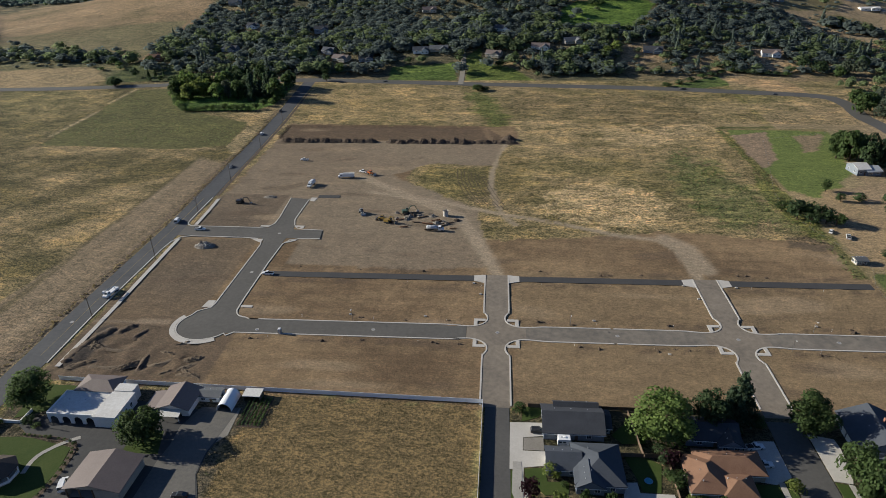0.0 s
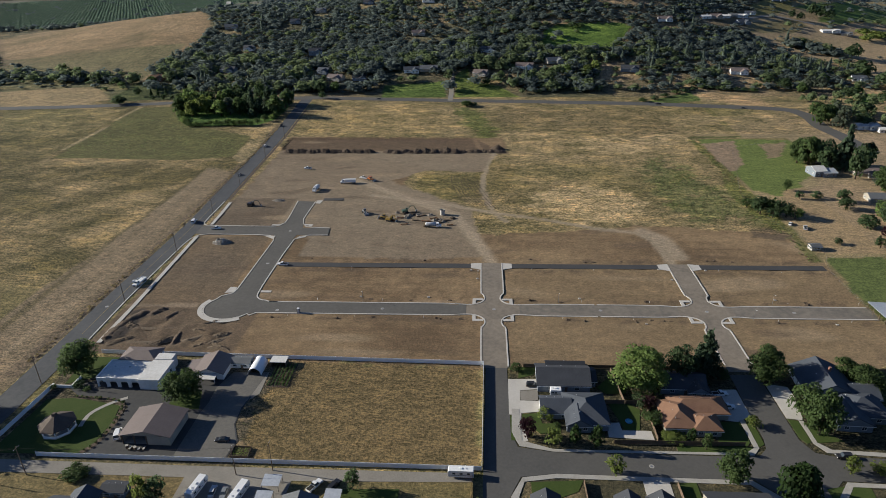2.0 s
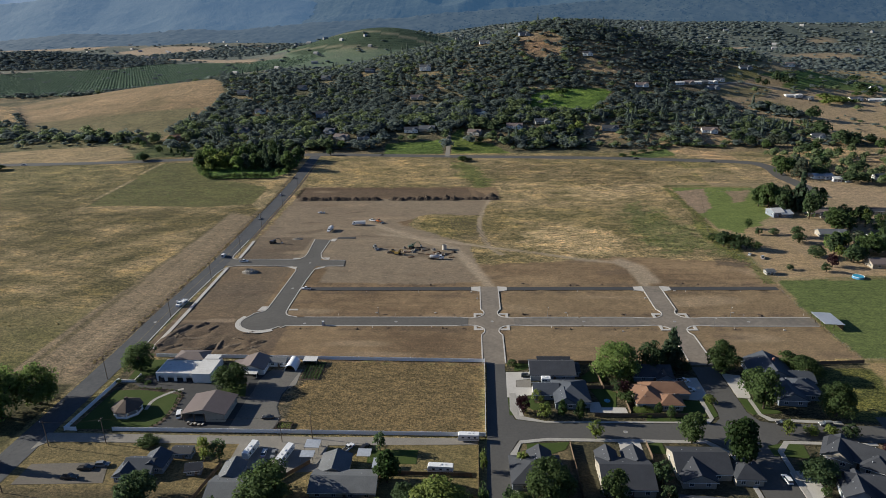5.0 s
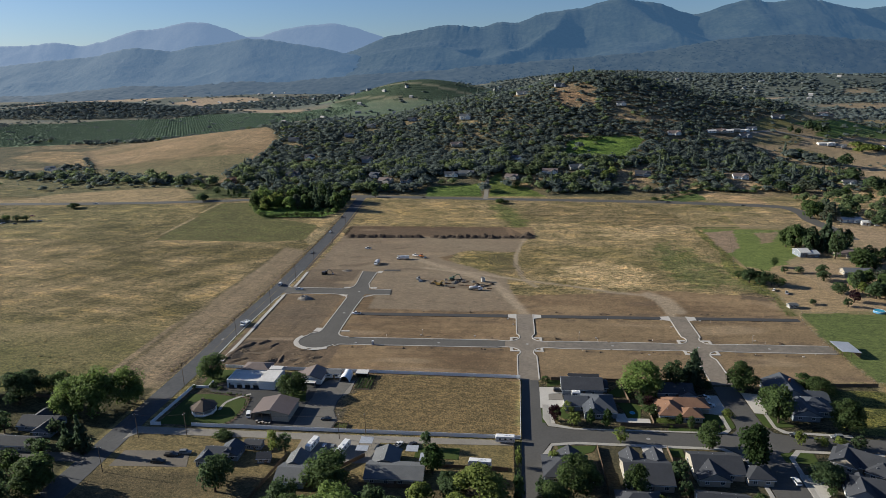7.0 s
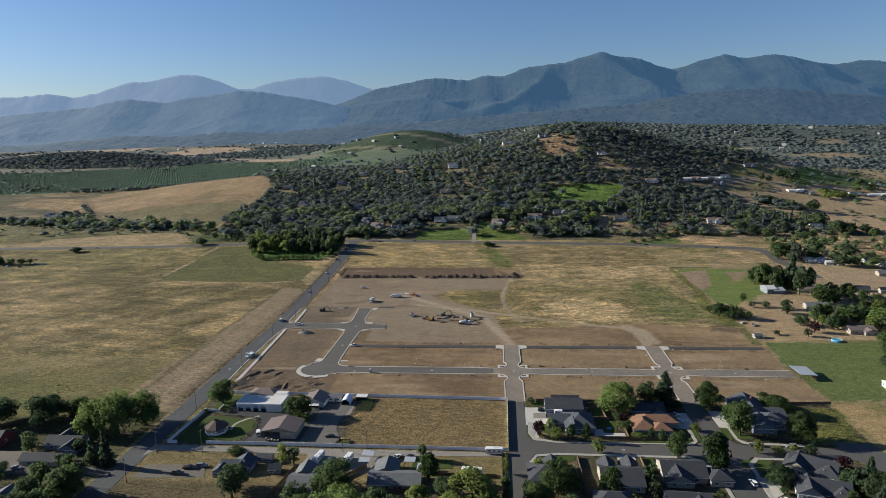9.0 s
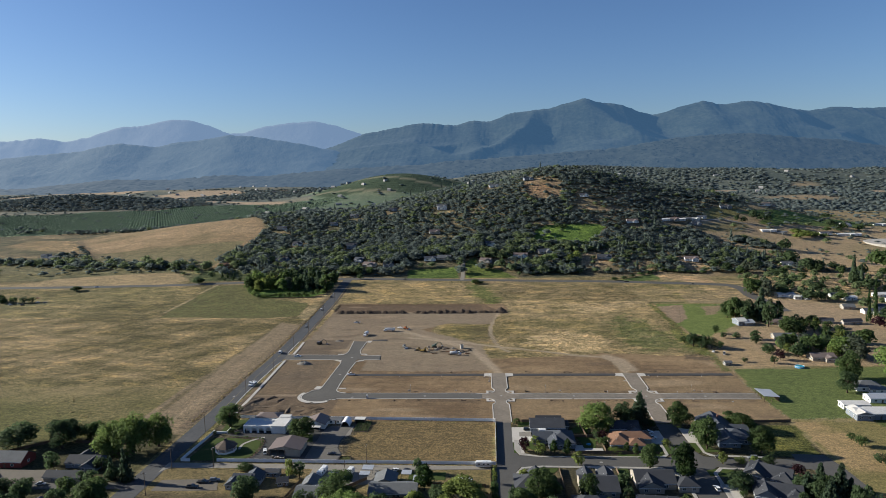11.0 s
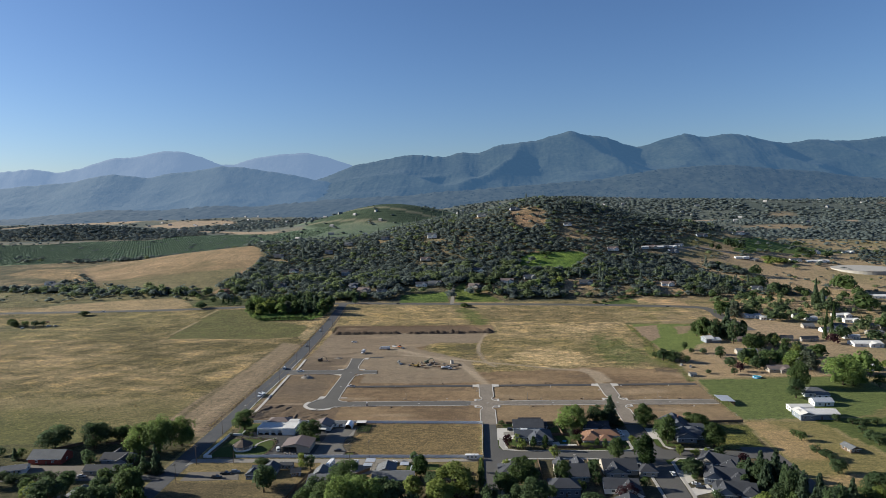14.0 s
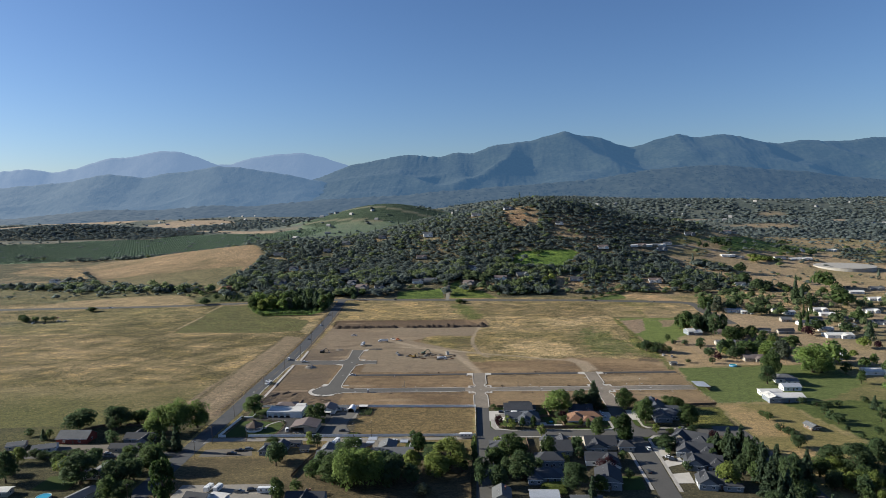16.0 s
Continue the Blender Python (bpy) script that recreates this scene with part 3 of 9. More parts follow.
    lay(step(0.6, 0.85, wave(x, y * 1.6, 0.005, 17)) * (y > 900) * (y < 2600) * (x > 300) * 0.85, (0.25, 0.19, 0.12))
    lay(inside(x, y, [(440, 800), (620, 920), (760, 900), (600, 800), (520, 780)]) * 0.9, (0.09, 0.14, 0.04))
    # gardens and lots between the far road and the hill
    lay(inside(jx, jy, [(152, 410), (187, 438), (204, 446), (207, 416), (179, 402)]), (0.075, 0.105, 0.035))
    lay(inside(jx, jy, [(207, 435), (228, 446), (265, 423), (264, 388), (233, 394)]), (0.29, 0.21, 0.125))
    lay(inside(jx, jy, [(361, 439), (383, 437), (366, 398), (348, 398)]), (0.08, 0.15, 0.03))
    rough_ = np.where(works | yard, 0.25, 1.0)
    rough_ = np.where(strip > 0.5, 0.5, rough_)
    rough_ = np.where((x > -82) & (x < -3) & (y > -91) & (y < -34), 0.64, rough_)
    rough_ = np.where((y > 980) | open_, 0.5, rough_)
    rough_ = np.where(inside(x, y, TAN_FIELD) | inside(x, y, TAN_STRIP), 0.66, rough_)
    rough_ = np.where(wet, 0.6, rough_)
    rough_ = np.where((x > 168) & (y < 300), 0.45, rough_)
    rough_ = np.where((x > 166) & (y < 78), 0.42, rough_)
    rough_ = np.where((y < -92), 0.42, rough_)
    rough_ = np.where((x < -188) & (y < 20), 0.62, rough_)
    rough_ = np.where(worn > 0.4, 0.25, rough_)
    return np.concatenate([c, rough_[..., None]], -1)


def sheet(gx, gy, zfun):
    X, Y = np.meshgrid(gx, gy)
    Z = zfun(X, Y)
    v = np.stack([X, Y, Z], -1).reshape(-1, 3)
    nx, ny = len(gx), len(gy)
    i = (np.arange(ny - 1)[:, None] * nx + np.arange(nx - 1)).ravel()
    return v, np.stack([i, i + 1, i + nx + 1, i + nx], 1)


def graded(knots):
    """Grid lines through stretches of (from, to, first step, last step)."""
    out = [knots[0][0]]
    for a, b, s0, s1 in knots:
        n = max(2, int(round((b - a) / ((s0 + s1) / 2))))
        st = np.linspace(s0, s1, n)
        out += list(a + np.cumsum(st) * (b - a) / st.sum())
    return np.array(out)


gx = graded([(-3900, -1500, 150, 24), (-1500, -430, 24, 4.5), (-430, -215, 4, 1.9), (-215, 172, 1.9, 1.9), (172, 520, 1.9, 6), (520, 1300, 6, 30), (1300, 3900, 30, 150)])
gy = graded([(-900, -120, 50, 2.2), (-120, 290, 1.9, 1.9), (290, 470, 1.9, 2.8), (470, 950, 2.8, 7), (950, 2400, 7, 26), (2400, 4300, 26, 70)])


def rough_ground(x, y):
    """The hills, with clods and ruts on the bare ground."""
    z = height(x, y)
    bare = (x > -168) & (x < 162) & (y > 16) & (y < 285) & ~((np.abs(x + 117) < 14) & (y < 150))
    z = z + np.where(bare, 0.12 * wave(x, y, 0.5, 21) - 0.12, 0)
    trench = inside(x, y, [(-173, 254), (-174, 286), (-17, 287), (-10, 256)])
    z = z - np.where(trench, 0.9, 0)
    dig = (x > -166) & (x < -110) & (y < -8) & (y > -30)
    z = z + np.where(dig, 0.5 * wave(x, y, 0.3, 23) + 0.25 * wave(x, y, 0.9, 24), 0)
    return z - 0.06


gv, gf = sheet(gx, gy, rough_ground)
ground_mesh = raw_mesh("ground", gv, gf, M["ground"], True)
layer = ground_mesh.color_attributes.new("cover", "FLOAT_COLOR", "POINT")
layer.data.foreach_set("color", cover_colour(gv[:, 0], gv[:, 1]).astype(np.float32).ravel())
ground = tagged(new("ground", ground_mesh), "dry fields and graded brown earth among wooded hills", "ground", kind="structure")

# ---------------------------------------------------------------- mountains, far behind


def ridge(name, material, depth, thick, crest_points, label, seed, base=10, grain=1.2, relief=1.0, fine=560):
    """A range whose crest runs across at the given depth, through a few heights (x, z), with branching spurs."""
    xs = np.linspace(-4300, 4300, fine)
    ts = np.linspace(0, 1, 44)
    X, T = np.meshgrid(xs, ts)
    crest = np.interp(xs, *np.array(crest_points, float).T)
    crest = np.convolve(np.pad(crest, 3, mode="edge"), np.array([1, 2, 3, 4, 3, 2, 1]) / 16, mode="valid")
    teeth = 3 * wave(xs, 0 * xs, 0.05, seed) + 2.5 * wave(xs, 0 * xs, 0.15, seed + 1)
    D = T * thick
    U = X + 130 * wave(X, D, 0.0022, seed + 7) + 45 * wave(X, D, 0.008, seed + 8) + 0.3 * D
    spur = 24 - 80 * np.abs(wave(U, D * 0.9, 0.0032, seed + 2)) - 26 * np.abs(wave(U, D * 1.5, 0.008, seed + 3)) + 6 * wave(U, D * 2, 0.02, seed + 4)
    fade = np.sin(np.pi * np.clip(T, 0, 1)) ** 0.7
    tall = np.clip((crest[None] - 60) / 380, 0.1, 1.1)
    rough_z = np.random.RandomState(seed).normal(0, 1, X.shape) * grain * np.clip(T * 4, 0, 1) * np.clip((1 - T) * 6, 0.2, 1)
    Z = rough_z + base + (crest[None] - base) * T ** 1.15 + teeth[None] * np.clip(T * 8 - 7, 0, 1) + spur * fade * tall * relief
    Y = depth - thick * (1 - T)
    v = np.stack([X, Y, Z], -1).reshape(-1, 3)
    v = np.concatenate([v, v[-len(xs):] + np.array([0, 120, -150])])
    nx = len(xs)
    i = (np.arange(len(ts))[:, None] * nx + np.arange(nx - 1)).ravel()
    ob = new(name, raw_mesh(name, v, np.stack([i, i + 1, i + nx + 1, i + nx], 1), material, True))
    return tagged(ob, label, "mountains", kind="structure")


# slopes give off blue emission in place of the haze before them
M["near_range"] = shade("near_slopes_haze_glow", (0.003, 0.008, 0.005), (0.019, 0.025, 0.017), 0.006, 0.04, 1.0, 3.5, mix=0.85, glow=(0.22, 0.48, 0.84, 0.1))
M["foot_range"] = shade("foothills_haze_glow", (0.004, 0.009, 0.006), (0.022, 0.027, 0.02), 0.03, 0.012, 1.0, 3.0, mix=0.9, glow=(0.28, 0.54, 0.9, 0.074))
M["mid_range"] = shade("middle_slopes_haze_glow", (0.008, 0.014, 0.011), (0.024, 0.03, 0.024), 0.006, 0.05, 1.0, 4.0, glow=(0.32, 0.55, 0.86, 0.14))
M["far_range"] = shade("far_slopes_haze_glow", (0.014, 0.018, 0.02), (0.03, 0.032, 0.03), 0.005, 0.05, 1.0, 2.5, glow=(0.43, 0.62, 0.9, 0.222))

NEAR_CREST = [(-4300, 120), (-1500, 150), (-1160, 288), (-900, 381), (-710, 413), (-510, 447), (-240, 425), (-140, 457), (-20, 443), (120, 498), (260, 513), (390, 522), (490, 554), (610, 582), (740, 547), (860, 533), (970, 483), (1070, 460), (1200, 497), (1380, 545), (1500, 516), (1690, 537), (1840, 507), (2040, 460), (2210, 482), (2470, 467), (2720, 490), (3300, 480), (4300, 420)]
MID_CREST = [(-4300, 215), (-3640, 232), (-3000, 283), (-2760, 293), (-2540, 337), (-2430, 342), (-2210, 311), (-2060, 344), (-1940, 346), (-1710, 381), (-1520, 362), (-1330, 328), (-1070, 278), (-780, 190), (-300, 110), (4300, 100)]
FAR_CREST = [(-4300, 415), (-3690, 407), (-3440, 427), (-3240, 390), (-3060, 422), (-2810, 489), (-2610, 497), (-2410, 536), (-2230, 526), (-2100, 480), (-1950, 418), (-1870, 420), (-1690, 466), (-1520, 487), (-1300, 496), (-1150, 461), (-970, 398), (-710, 317), (0, 200), (4300, 150)]
ridge("backdrop_mountain_range", M["near_range"], 4050, 1250, NEAR_CREST, "forested mountain ridge with blue haze put in as glow", 31, 10, 1.3, 0.8, 900)
ridge("backdrop_middle_range", M["mid_range"], 3700, 700, MID_CREST, "dark wooded foothills with blue haze put in as glow", 41, 10, 1.4, 0.55)
ridge("backdrop_far_range", M["far_range"], 4290, 500, FAR_CREST, "distant mountain peaks with pale blue haze put in as glow", 51, 10, 1.2, 0.5)
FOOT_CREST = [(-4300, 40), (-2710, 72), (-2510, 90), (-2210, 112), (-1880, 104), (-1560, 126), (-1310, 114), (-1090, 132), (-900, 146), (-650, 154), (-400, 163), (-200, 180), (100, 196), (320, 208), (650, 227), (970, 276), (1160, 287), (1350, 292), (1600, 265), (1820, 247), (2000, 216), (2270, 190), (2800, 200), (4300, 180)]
foothills = ridge("backdrop_foothills", M["foot_range"], 3180, 700, FOOT_CREST, "wooded foothills below the mountain range, haze put in as glow", 61, 10, 2.2, 0.6)

# ---------------------------------------------------------------- roads
TURN = 0.0195


def dev(u, v):
    """From the works' own grid, along and across its long street, to the world."""
    return u - v * TURN, 8 + u * TURN + v


def flat(poly, z=0.0, thick=0.12):
    """A slab with the given outline, its top at z above the ground."""
    b = Build()
    n, k = 0, len(poly)
    b.v = [(x, y, hz(x, y) + z) for x, y in poly] + [(x, y, hz(x, y) + z - thick) for x, y in poly]
    b.f = [tuple(range(k))] + [(i, i + k, (i + 1) % k + k, (i + 1) % k) for i in range(k)]
    return b


def smooth_path(pts, step_len=4.0):
    """Points along a soft curve through pts."""
    P = [np.array(p, float) for p in pts]
    P = [2 * P[0] - P[1]] + P + [2 * P[-1] - P[-2]]
    out = []
    for a, b, c, d in zip(P, P[1:], P[2:], P[3:]):
        n = max(2, int(np.linalg.norm(c - b) / step_len))
        for i in range(n):
            t = i / n
            out.append(0.5 * (2 * b + (c - a) * t + (2 * a - 5 * b + 4 * c - d) * t * t + (3 * b - a - 3 * c + d) * t ** 3))
    out.append(P[-2])
    return [tuple(p) for p in out]


def offset(path, d):
    p = np.array(path)
    t = np.gradient(p, axis=0)
    t /= np.linalg.norm(t, axis=1)[:, None]
    return p + np.stack([-t[:, 1], t[:, 0]], 1) * d


def ribbon(path, left, right, z, b=None):
    """A strip along path from left to right of it, laid on the ground."""
    b = b or Build()
    l, r = offset(path, left), offset(path, -right)
    n = len(b.v)
    for (x0, y0), (x1, y1) in zip(l, r):
        b.v += [(x0, y0, hz(x0, y0) + z), (x1, y1, hz(x1, y1) + z)]
    b.f += [(n + 2 * i + 1, n + 2 * i + 3, n + 2 * i + 2, n + 2 * i) for i in range(len(path) - 1)]
    return b


def kerb(path, width=0.55, high=0.15, b=None):
    """A raised concrete edge along path."""
    b = b or Build()
    l, r = offset(path, width / 2), offset(path, -width / 2)
    n = len(b.v)
    for (x0, y0), (x1, y1) in zip(l, r):
        g = hz(x0, y0)
        b.v += [(x0, y0, g - 0.1), (x0, y0, g + high), (x1, y1, g + high), (x1, y1, g - 0.1)]
    for i in range(len(path) - 1):
        k = n + 4 * i
        b.f += [(k + j, k + j + 1, k + j + 5, k + j + 4) for j in range(3)]
    e = n + 4 * (len(path) - 1)
    b.f += [(n, n + 3, n + 2, n + 1), (e, e + 1, e + 2, e + 3)]
    return b


def setting(name, b, material, label, category, smooth=False):
    return tagged(part(name, b, material, None, label, smooth), label, category, kind="structure")


COUNTY = smooth_path([(-179, -330), (-178, -120), (-177.5, -60), (-177.6, -20), (-178.4, 10), (-178.6, 90), (-180.4, 140), (-183.6, 200), (-188.4, 300), (-194, 385), (-197, 425)], 8)
setting("road_county", ribbon(COUNTY, 5.7, 5.7, 0.04), M["road_grey"], "grey two-lane asphalt county road beside the works", "road")
FAR = smooth_path([(-1500, 330), (-900, 366), (-660, 379), (-503, 386), (-408, 395), (-298, 414), (-204, 428), (-120, 422), (-40, 415), (47, 408), (137, 400), (182, 393), (236, 384), (260, 379), (276, 371), (281, 350), (279, 334), (278, 316), (282, 296), (284, 250)], 8)
setting("road_far", ribbon(FAR, 8.5, 5.0, 0.1), M["old_asphalt"], "grey asphalt road along the foot of the wooded hill", "road")
setting("road_side_west", ribbon(smooth_path([(-178, -118), (-215, -120), (-260, -122), (-340, -128)], 8), 3.2, 3.2, 0.05), M["old_asphalt"], "narrow asphalt side road between gardens", "road")
setting("road_old_street", flat([(-2.6, -36), (5.6, -36), (6.3, -72), (8.5, -79), (20, -80.8), (80, -79.6), (85, -79.3), (88.4, -75.5), (89.2, -71), (89.1, -57), (89.5, -42), (89.4, -36.2), (99.8, -36), (100.3, -58), (100.5, -71), (103.2, -76.7), (108, -78), (148, -78.6), (148.5, -72.5), (164.5, -73), (167, -86), (168, -105), (168.5, -123), (173, -240), (164, -240), (160, -124), (155.5, -95), (151, -89), (106, -88.5), (101.8, -93), (101.2, -116), (100, -143), (99.4, -163), (99, -240), (88, -240), (88.6, -163), (88.5, -141), (88.2, -111), (87, -97), (80, -89.6), (20, -90), (9, -92), (5.6, -100), (6, -240), (-2.8, -240)], 0.03), M["old_asphalt"], "worn grey asphalt neighbourhood streets", "road")
setting("road_hill_drive", ribbon(smooth_path([(-45, 416), (-46, 460), (-48, 498), (-53, 525)], 4), 2.6, 2.6, 0.12), M["gravel"], "gravel drive climbing to the hill houses", "road")
ditch = smooth_path([(-173.4, 141), (-175.4, 180), (-178.0, 230), (-180.9, 300), (-186, 380)], 5)
setting("ditch_county", ribbon(ditch, 0.9, 0.9, 0.03), M["soil"], "narrow dark ditch along the county road", "ditch")
# the new streets
ring = [(-121 + 11.8 * math.cos(a), 5.2 + 10.6 * math.sin(a)) for a in np.linspace(radians(140), radians(330), 22)]
corner = [(-106 + -6 * math.cos(a) * 1.0, 18.2 - 6.2 * math.sin(a)) for a in np.linspace(0, radians(90), 7)]
west_block = ring + [dev(-106, -4.9), dev(-40, -4.9), dev(-12, -4.0), dev(-12, 4.0), dev(-40, 4.9), dev(-102, 4.9)] + corner[::-1] + [(-112.6, 60), (-113, 84), (-112.5, 86.6), (-94.5, 87.2), (-95.6, 96.6), (-112, 97.3), (-114.4, 110), (-114.8, 139), (-126.5, 140), (-124.4, 110), (-126.5, 98.2), (-174.5, 98.4), (-174.5, 86.5), (-126, 86.2), (-123.4, 82), (-123.3, 30), (-124, 20)]
setting("road_new_street_west", flat(west_block, 0.025), M["asphalt"], "new grey asphalt street with a rounded corner", "road")
for nm, u in (("a", 0.0), ("b", 94.2)):
    P = [(-5.2, -44), (-5.2, -16), (-3.8, -12), (-3.9, -8), (-6, -5), (-11.9, -4.0), (-11.9, 4.0), (-6, 5), (-3.9, 8), (-3.8, 12), (-5.2, 16), (-5.4, 46.5), (5.4, 46.5), (5.2, 16), (3.8, 12), (3.9, 8), (6, 5), (12, 4.0), (12, -4.0), (6, -5), (3.9, -8), (3.8, -12), (5.2, -16), (5.2, -44)]
    setting("road_crossing_" + nm, flat([dev(u + a, v) for a, v in P][::-1], 0.03), M["dusty_asphalt"], "dusty new asphalt street crossing", "road")
setting("road_new_street_middle", flat([dev(*p) for p in ((12, -4.0), (26, -4.9), (70, -4.9), (82.4, -4.0), (82.4, 4.0), (70, 4.9), (26, 4.9), (12, 4.0))], 0.028), M["street"], "new grey asphalt street between graded lots", "road")
setting("road_new_street_east", flat([dev(*p) for p in ((106, -4.0), (118, -4.9), (166, -4.9), (166, 4.9), (118, 4.9), (106, 4.0))], 0.028), M["street"], "new grey asphalt street ending at a fence", "road")
for nm, u0, u1 in (("west", -107, -10.4), ("middle", 10.4, 83.8), ("east", 104.6, 165.5)):
    setting("road_alley_" + nm, flat([dev(u0, 40.9), dev(u1, 40.9), dev(u1, 45.8), dev(u0, 45.8)], 0.03), M["new_asphalt"], "fresh black asphalt alley", "road")

# kerbs and walks of the new streets
walks = Build()
kerbs = Build()


def quadrant(u, su, sv, far_u, far_v):
    """The kerb round one corner of a crossing, with its bulb."""
    P = [(5.3, far_v), (5.3, 17), (4.9, 14.5), (3.9, 12.5), (3.6, 10.5), (4.0, 8.3), (5.4, 6.3), (7.6, 5.0), (10, 4.3), (13, 4.3), (17, 4.7), (22, 5.05), (far_u, 5.05)]
    return [dev(u + su * a, sv * v) for a, v in smooth_path(P, 2.5)]


for u in (0.0, 94.2):
    for su in (-1, 1):
        for sv in (-1, 1):
            reach = 46 if u == 0 else 47
            if u == 0 and su == -1:
                reach = 104
            if u > 0 and su == 1:
                reach = 71
            pth = quadrant(u, su, sv, reach, 46.5 if sv > 0 else (43 if u == 0 else 40))
            kerb(pth, 0.6, 0.16, kerbs)
            for q in ([(4.4, 8.2), (9.2, 8.2), (9.2, 9.8), (4.4, 9.8)], [(7.7, 4.9), (9.2, 4.9), (9.2, 8.2), (7.7, 8.2)]):
                o = [dev(u + su * a, sv * v) for a, v in q]
                s = flat(o if su * sv > 0 else o[::-1], 0.14, 0.2)
                k = len(walks.v)
                walks.v += s.v
                walks.f += [tuple(i + k for i in fc) for fc in s.f]
        # the alley's mouth
        o = [dev(u + su * a, v) for a, v in ((5.6, 46.6), (10.4, 45.9), (10.4, 40.9), (8.2, 40.3), (5.6, 39.3))]
        s = flat(o[::-1] if su > 0 else o, 0.07, 0.2)
        k = len(walks.v)
        walks.v += s.v
        walks.f += [tuple(i + k for i in fc) for fc in s.f]
kerb([(-94.5, 86.9), (-105, 86.4), (-110, 84.5), (-112.3, 80), (-112.8, 60), (-112.4, 26)] + [(x, y) for x, y in corner] + [dev(-104, 5.05), dev(-100, 5.05)], 0.6, 0.16, kerbs)
kerb([(-95.6, 97), (-106, 97.5), (-110.5, 99), (-113, 103), (-115, 110), (-115, 139)], 0.58, 0.16, kerbs)
kerb([(-126.8, 140), (-124.6, 112), (-124.6, 104), (-127, 99.5), (-131, 98.4), (-150, 98.5), (-165, 98.4), (-170.5, 98.6), (-173.2, 100.5), (-174.2, 104), (-174.6, 114), (-175.2, 138)], 0.58, 0.16, kerbs)
kerb([(-171.4, -24), (-172.9, 10), (-173.1, 40), (-173.1, 72), (-172.4, 79), (-169.8, 84.6), (-165, 86.1), (-160, 86.2), (-135, 86), (-128, 85.4), (-124.8, 82.5), (-123.6, 78), (-123.6, 22), (-124.2, 18.4)], 0.6, 0.16, kerbs)
kerb([dev(-104, -5.05), dev(-107, -5.0), (-109.4, -1.4)] + ring[::-1] + [(-129, 15.2), (-124.2, 18.4)], 0.6, 0.16, kerbs)
setting("kerb_new_streets", kerbs, M["concrete"], "pale concrete kerbs of the new streets", "kerb")
outer = [(-121 + 14.2 * math.cos(a), 5.0 + 13.2 * math.sin(a)) for a in np.linspace(radians(150), radians(308), 24)]
inner = [(-121 + 12.2 * math.cos(a), 5.2 + 11.0 * math.sin(a)) for a in np.linspace(radians(150), radians(308), 24)]
k = len(walks.v)
walks.v += [(x, y, 0.15) for x, y in outer + inner]
walks.f += [(k + i, k + i + 1, k + 24 + i + 1, k + 24 + i) for i in range(23)]
for q in ([(-124.4, 80.8), (-131, 84.9), (-124.4, 84.9)], [(-112, 82), (-106.5, 85.6), (-106.5, 84), (-111, 81)], [(-126.2, 99.7), (-131.5, 99.7), (-131.5, 101.2), (-126.2, 101.2)], [(-112.3, 102), (-107, 102), (-107, 99), (-108.6, 99), (-109, 100.4), (-112.3, 100.4)], [(-114.3, 141), (-110.6, 141), (-111.2, 135.5), (-114.3, 136.5)], [(-127.6, 24), (-124.2, 24), (-124.2, 18.8), (-128.4, 18.2)], [(-111.5, 21.2), (-106.2, 21.2), (-106.2, 19.5), (-111.2, 19.5)]):
    s = flat(q[::-1], 0.13, 0.2)
    k = len(walks.v)
    walks.v += s.v
    walks.f += [tuple(i + k for i in fc) for fc in s.f]
setting("pavement_corners", walks, M["concrete"], "pale new concrete ramps and corner walks", "pavement")
walk_long = [(-165.9, -26), (-166.7, 8.5), (-168.4, 45.7), (-170.0, 82.5)]
for nm, pth in (("south", walk_long), ("north", [(-168.3, 99.8), (-169.4, 120), (-170.7, 136.2)])):
    L = smooth_path(pth, 3.0)
    base = setting("pavement_" + nm, ribbon(L, 1.05, 1.05, 0.08), M["old_concrete"], "new concrete walk beside the county road", "pavement")
    for a, b_ in zip(L, L[1:]):
        (ax, ay), (bx, by) = a, b_
        s = Build().box(-1.0, 0.03, 0.08, 1.0, math.hypot(bx - ax, by - ay) - 0.03, 0.15, pose(ax, ay, 0, 0, 0, math.degrees(math.atan2(by - ay, bx - ax)) - 90))
        part("slab", s, M["concrete"], base)

furrows = Build()
for i in range(9):
    x0 = -30 + 2.3 * i
    ribbon(smooth_path([(x0, 192 - i), (x0 + 2, 172), (x0 + 8, 150), (x0 + 15, 138 - i)], 3), 0.17, 0.17, 0.02, furrows)
setting("ground_furrows", furrows, M["soil"], "dark ploughed furrows in the dry field", "furrows")
crack = Build()
for q in ([(-176.9, -20), (-178.6, 40), (-178.7, 90), (-180.4, 138)],):
    ribbon(smooth_path(q, 4), 0.09, 0.09, 0.055, crack)
setting("road_marking_centre", crack, shade("worn_yellow_paint", (0.28, 0.2, 0.06), (0.13, 0.11, 0.06), 0.3, 2.0, 0.8), "worn yellow centre line of the county road", "road marking")

setting("road_stub_alley", flat([(-110.6, 141.2), (-97.5, 141.6), (-97.7, 145.6), (-110.8, 145.2)], 0.04), M["new_asphalt"], "short fresh asphalt stub beside a new street", "road")

# ---------------------------------------------------------------- trees


def leaf(name, a, b, rnd=0.3):
    return shade(name, a, b, 0.15, 0.9, 0.75, 0.0, rnd=rnd, spec=0.2, thin=0.6)


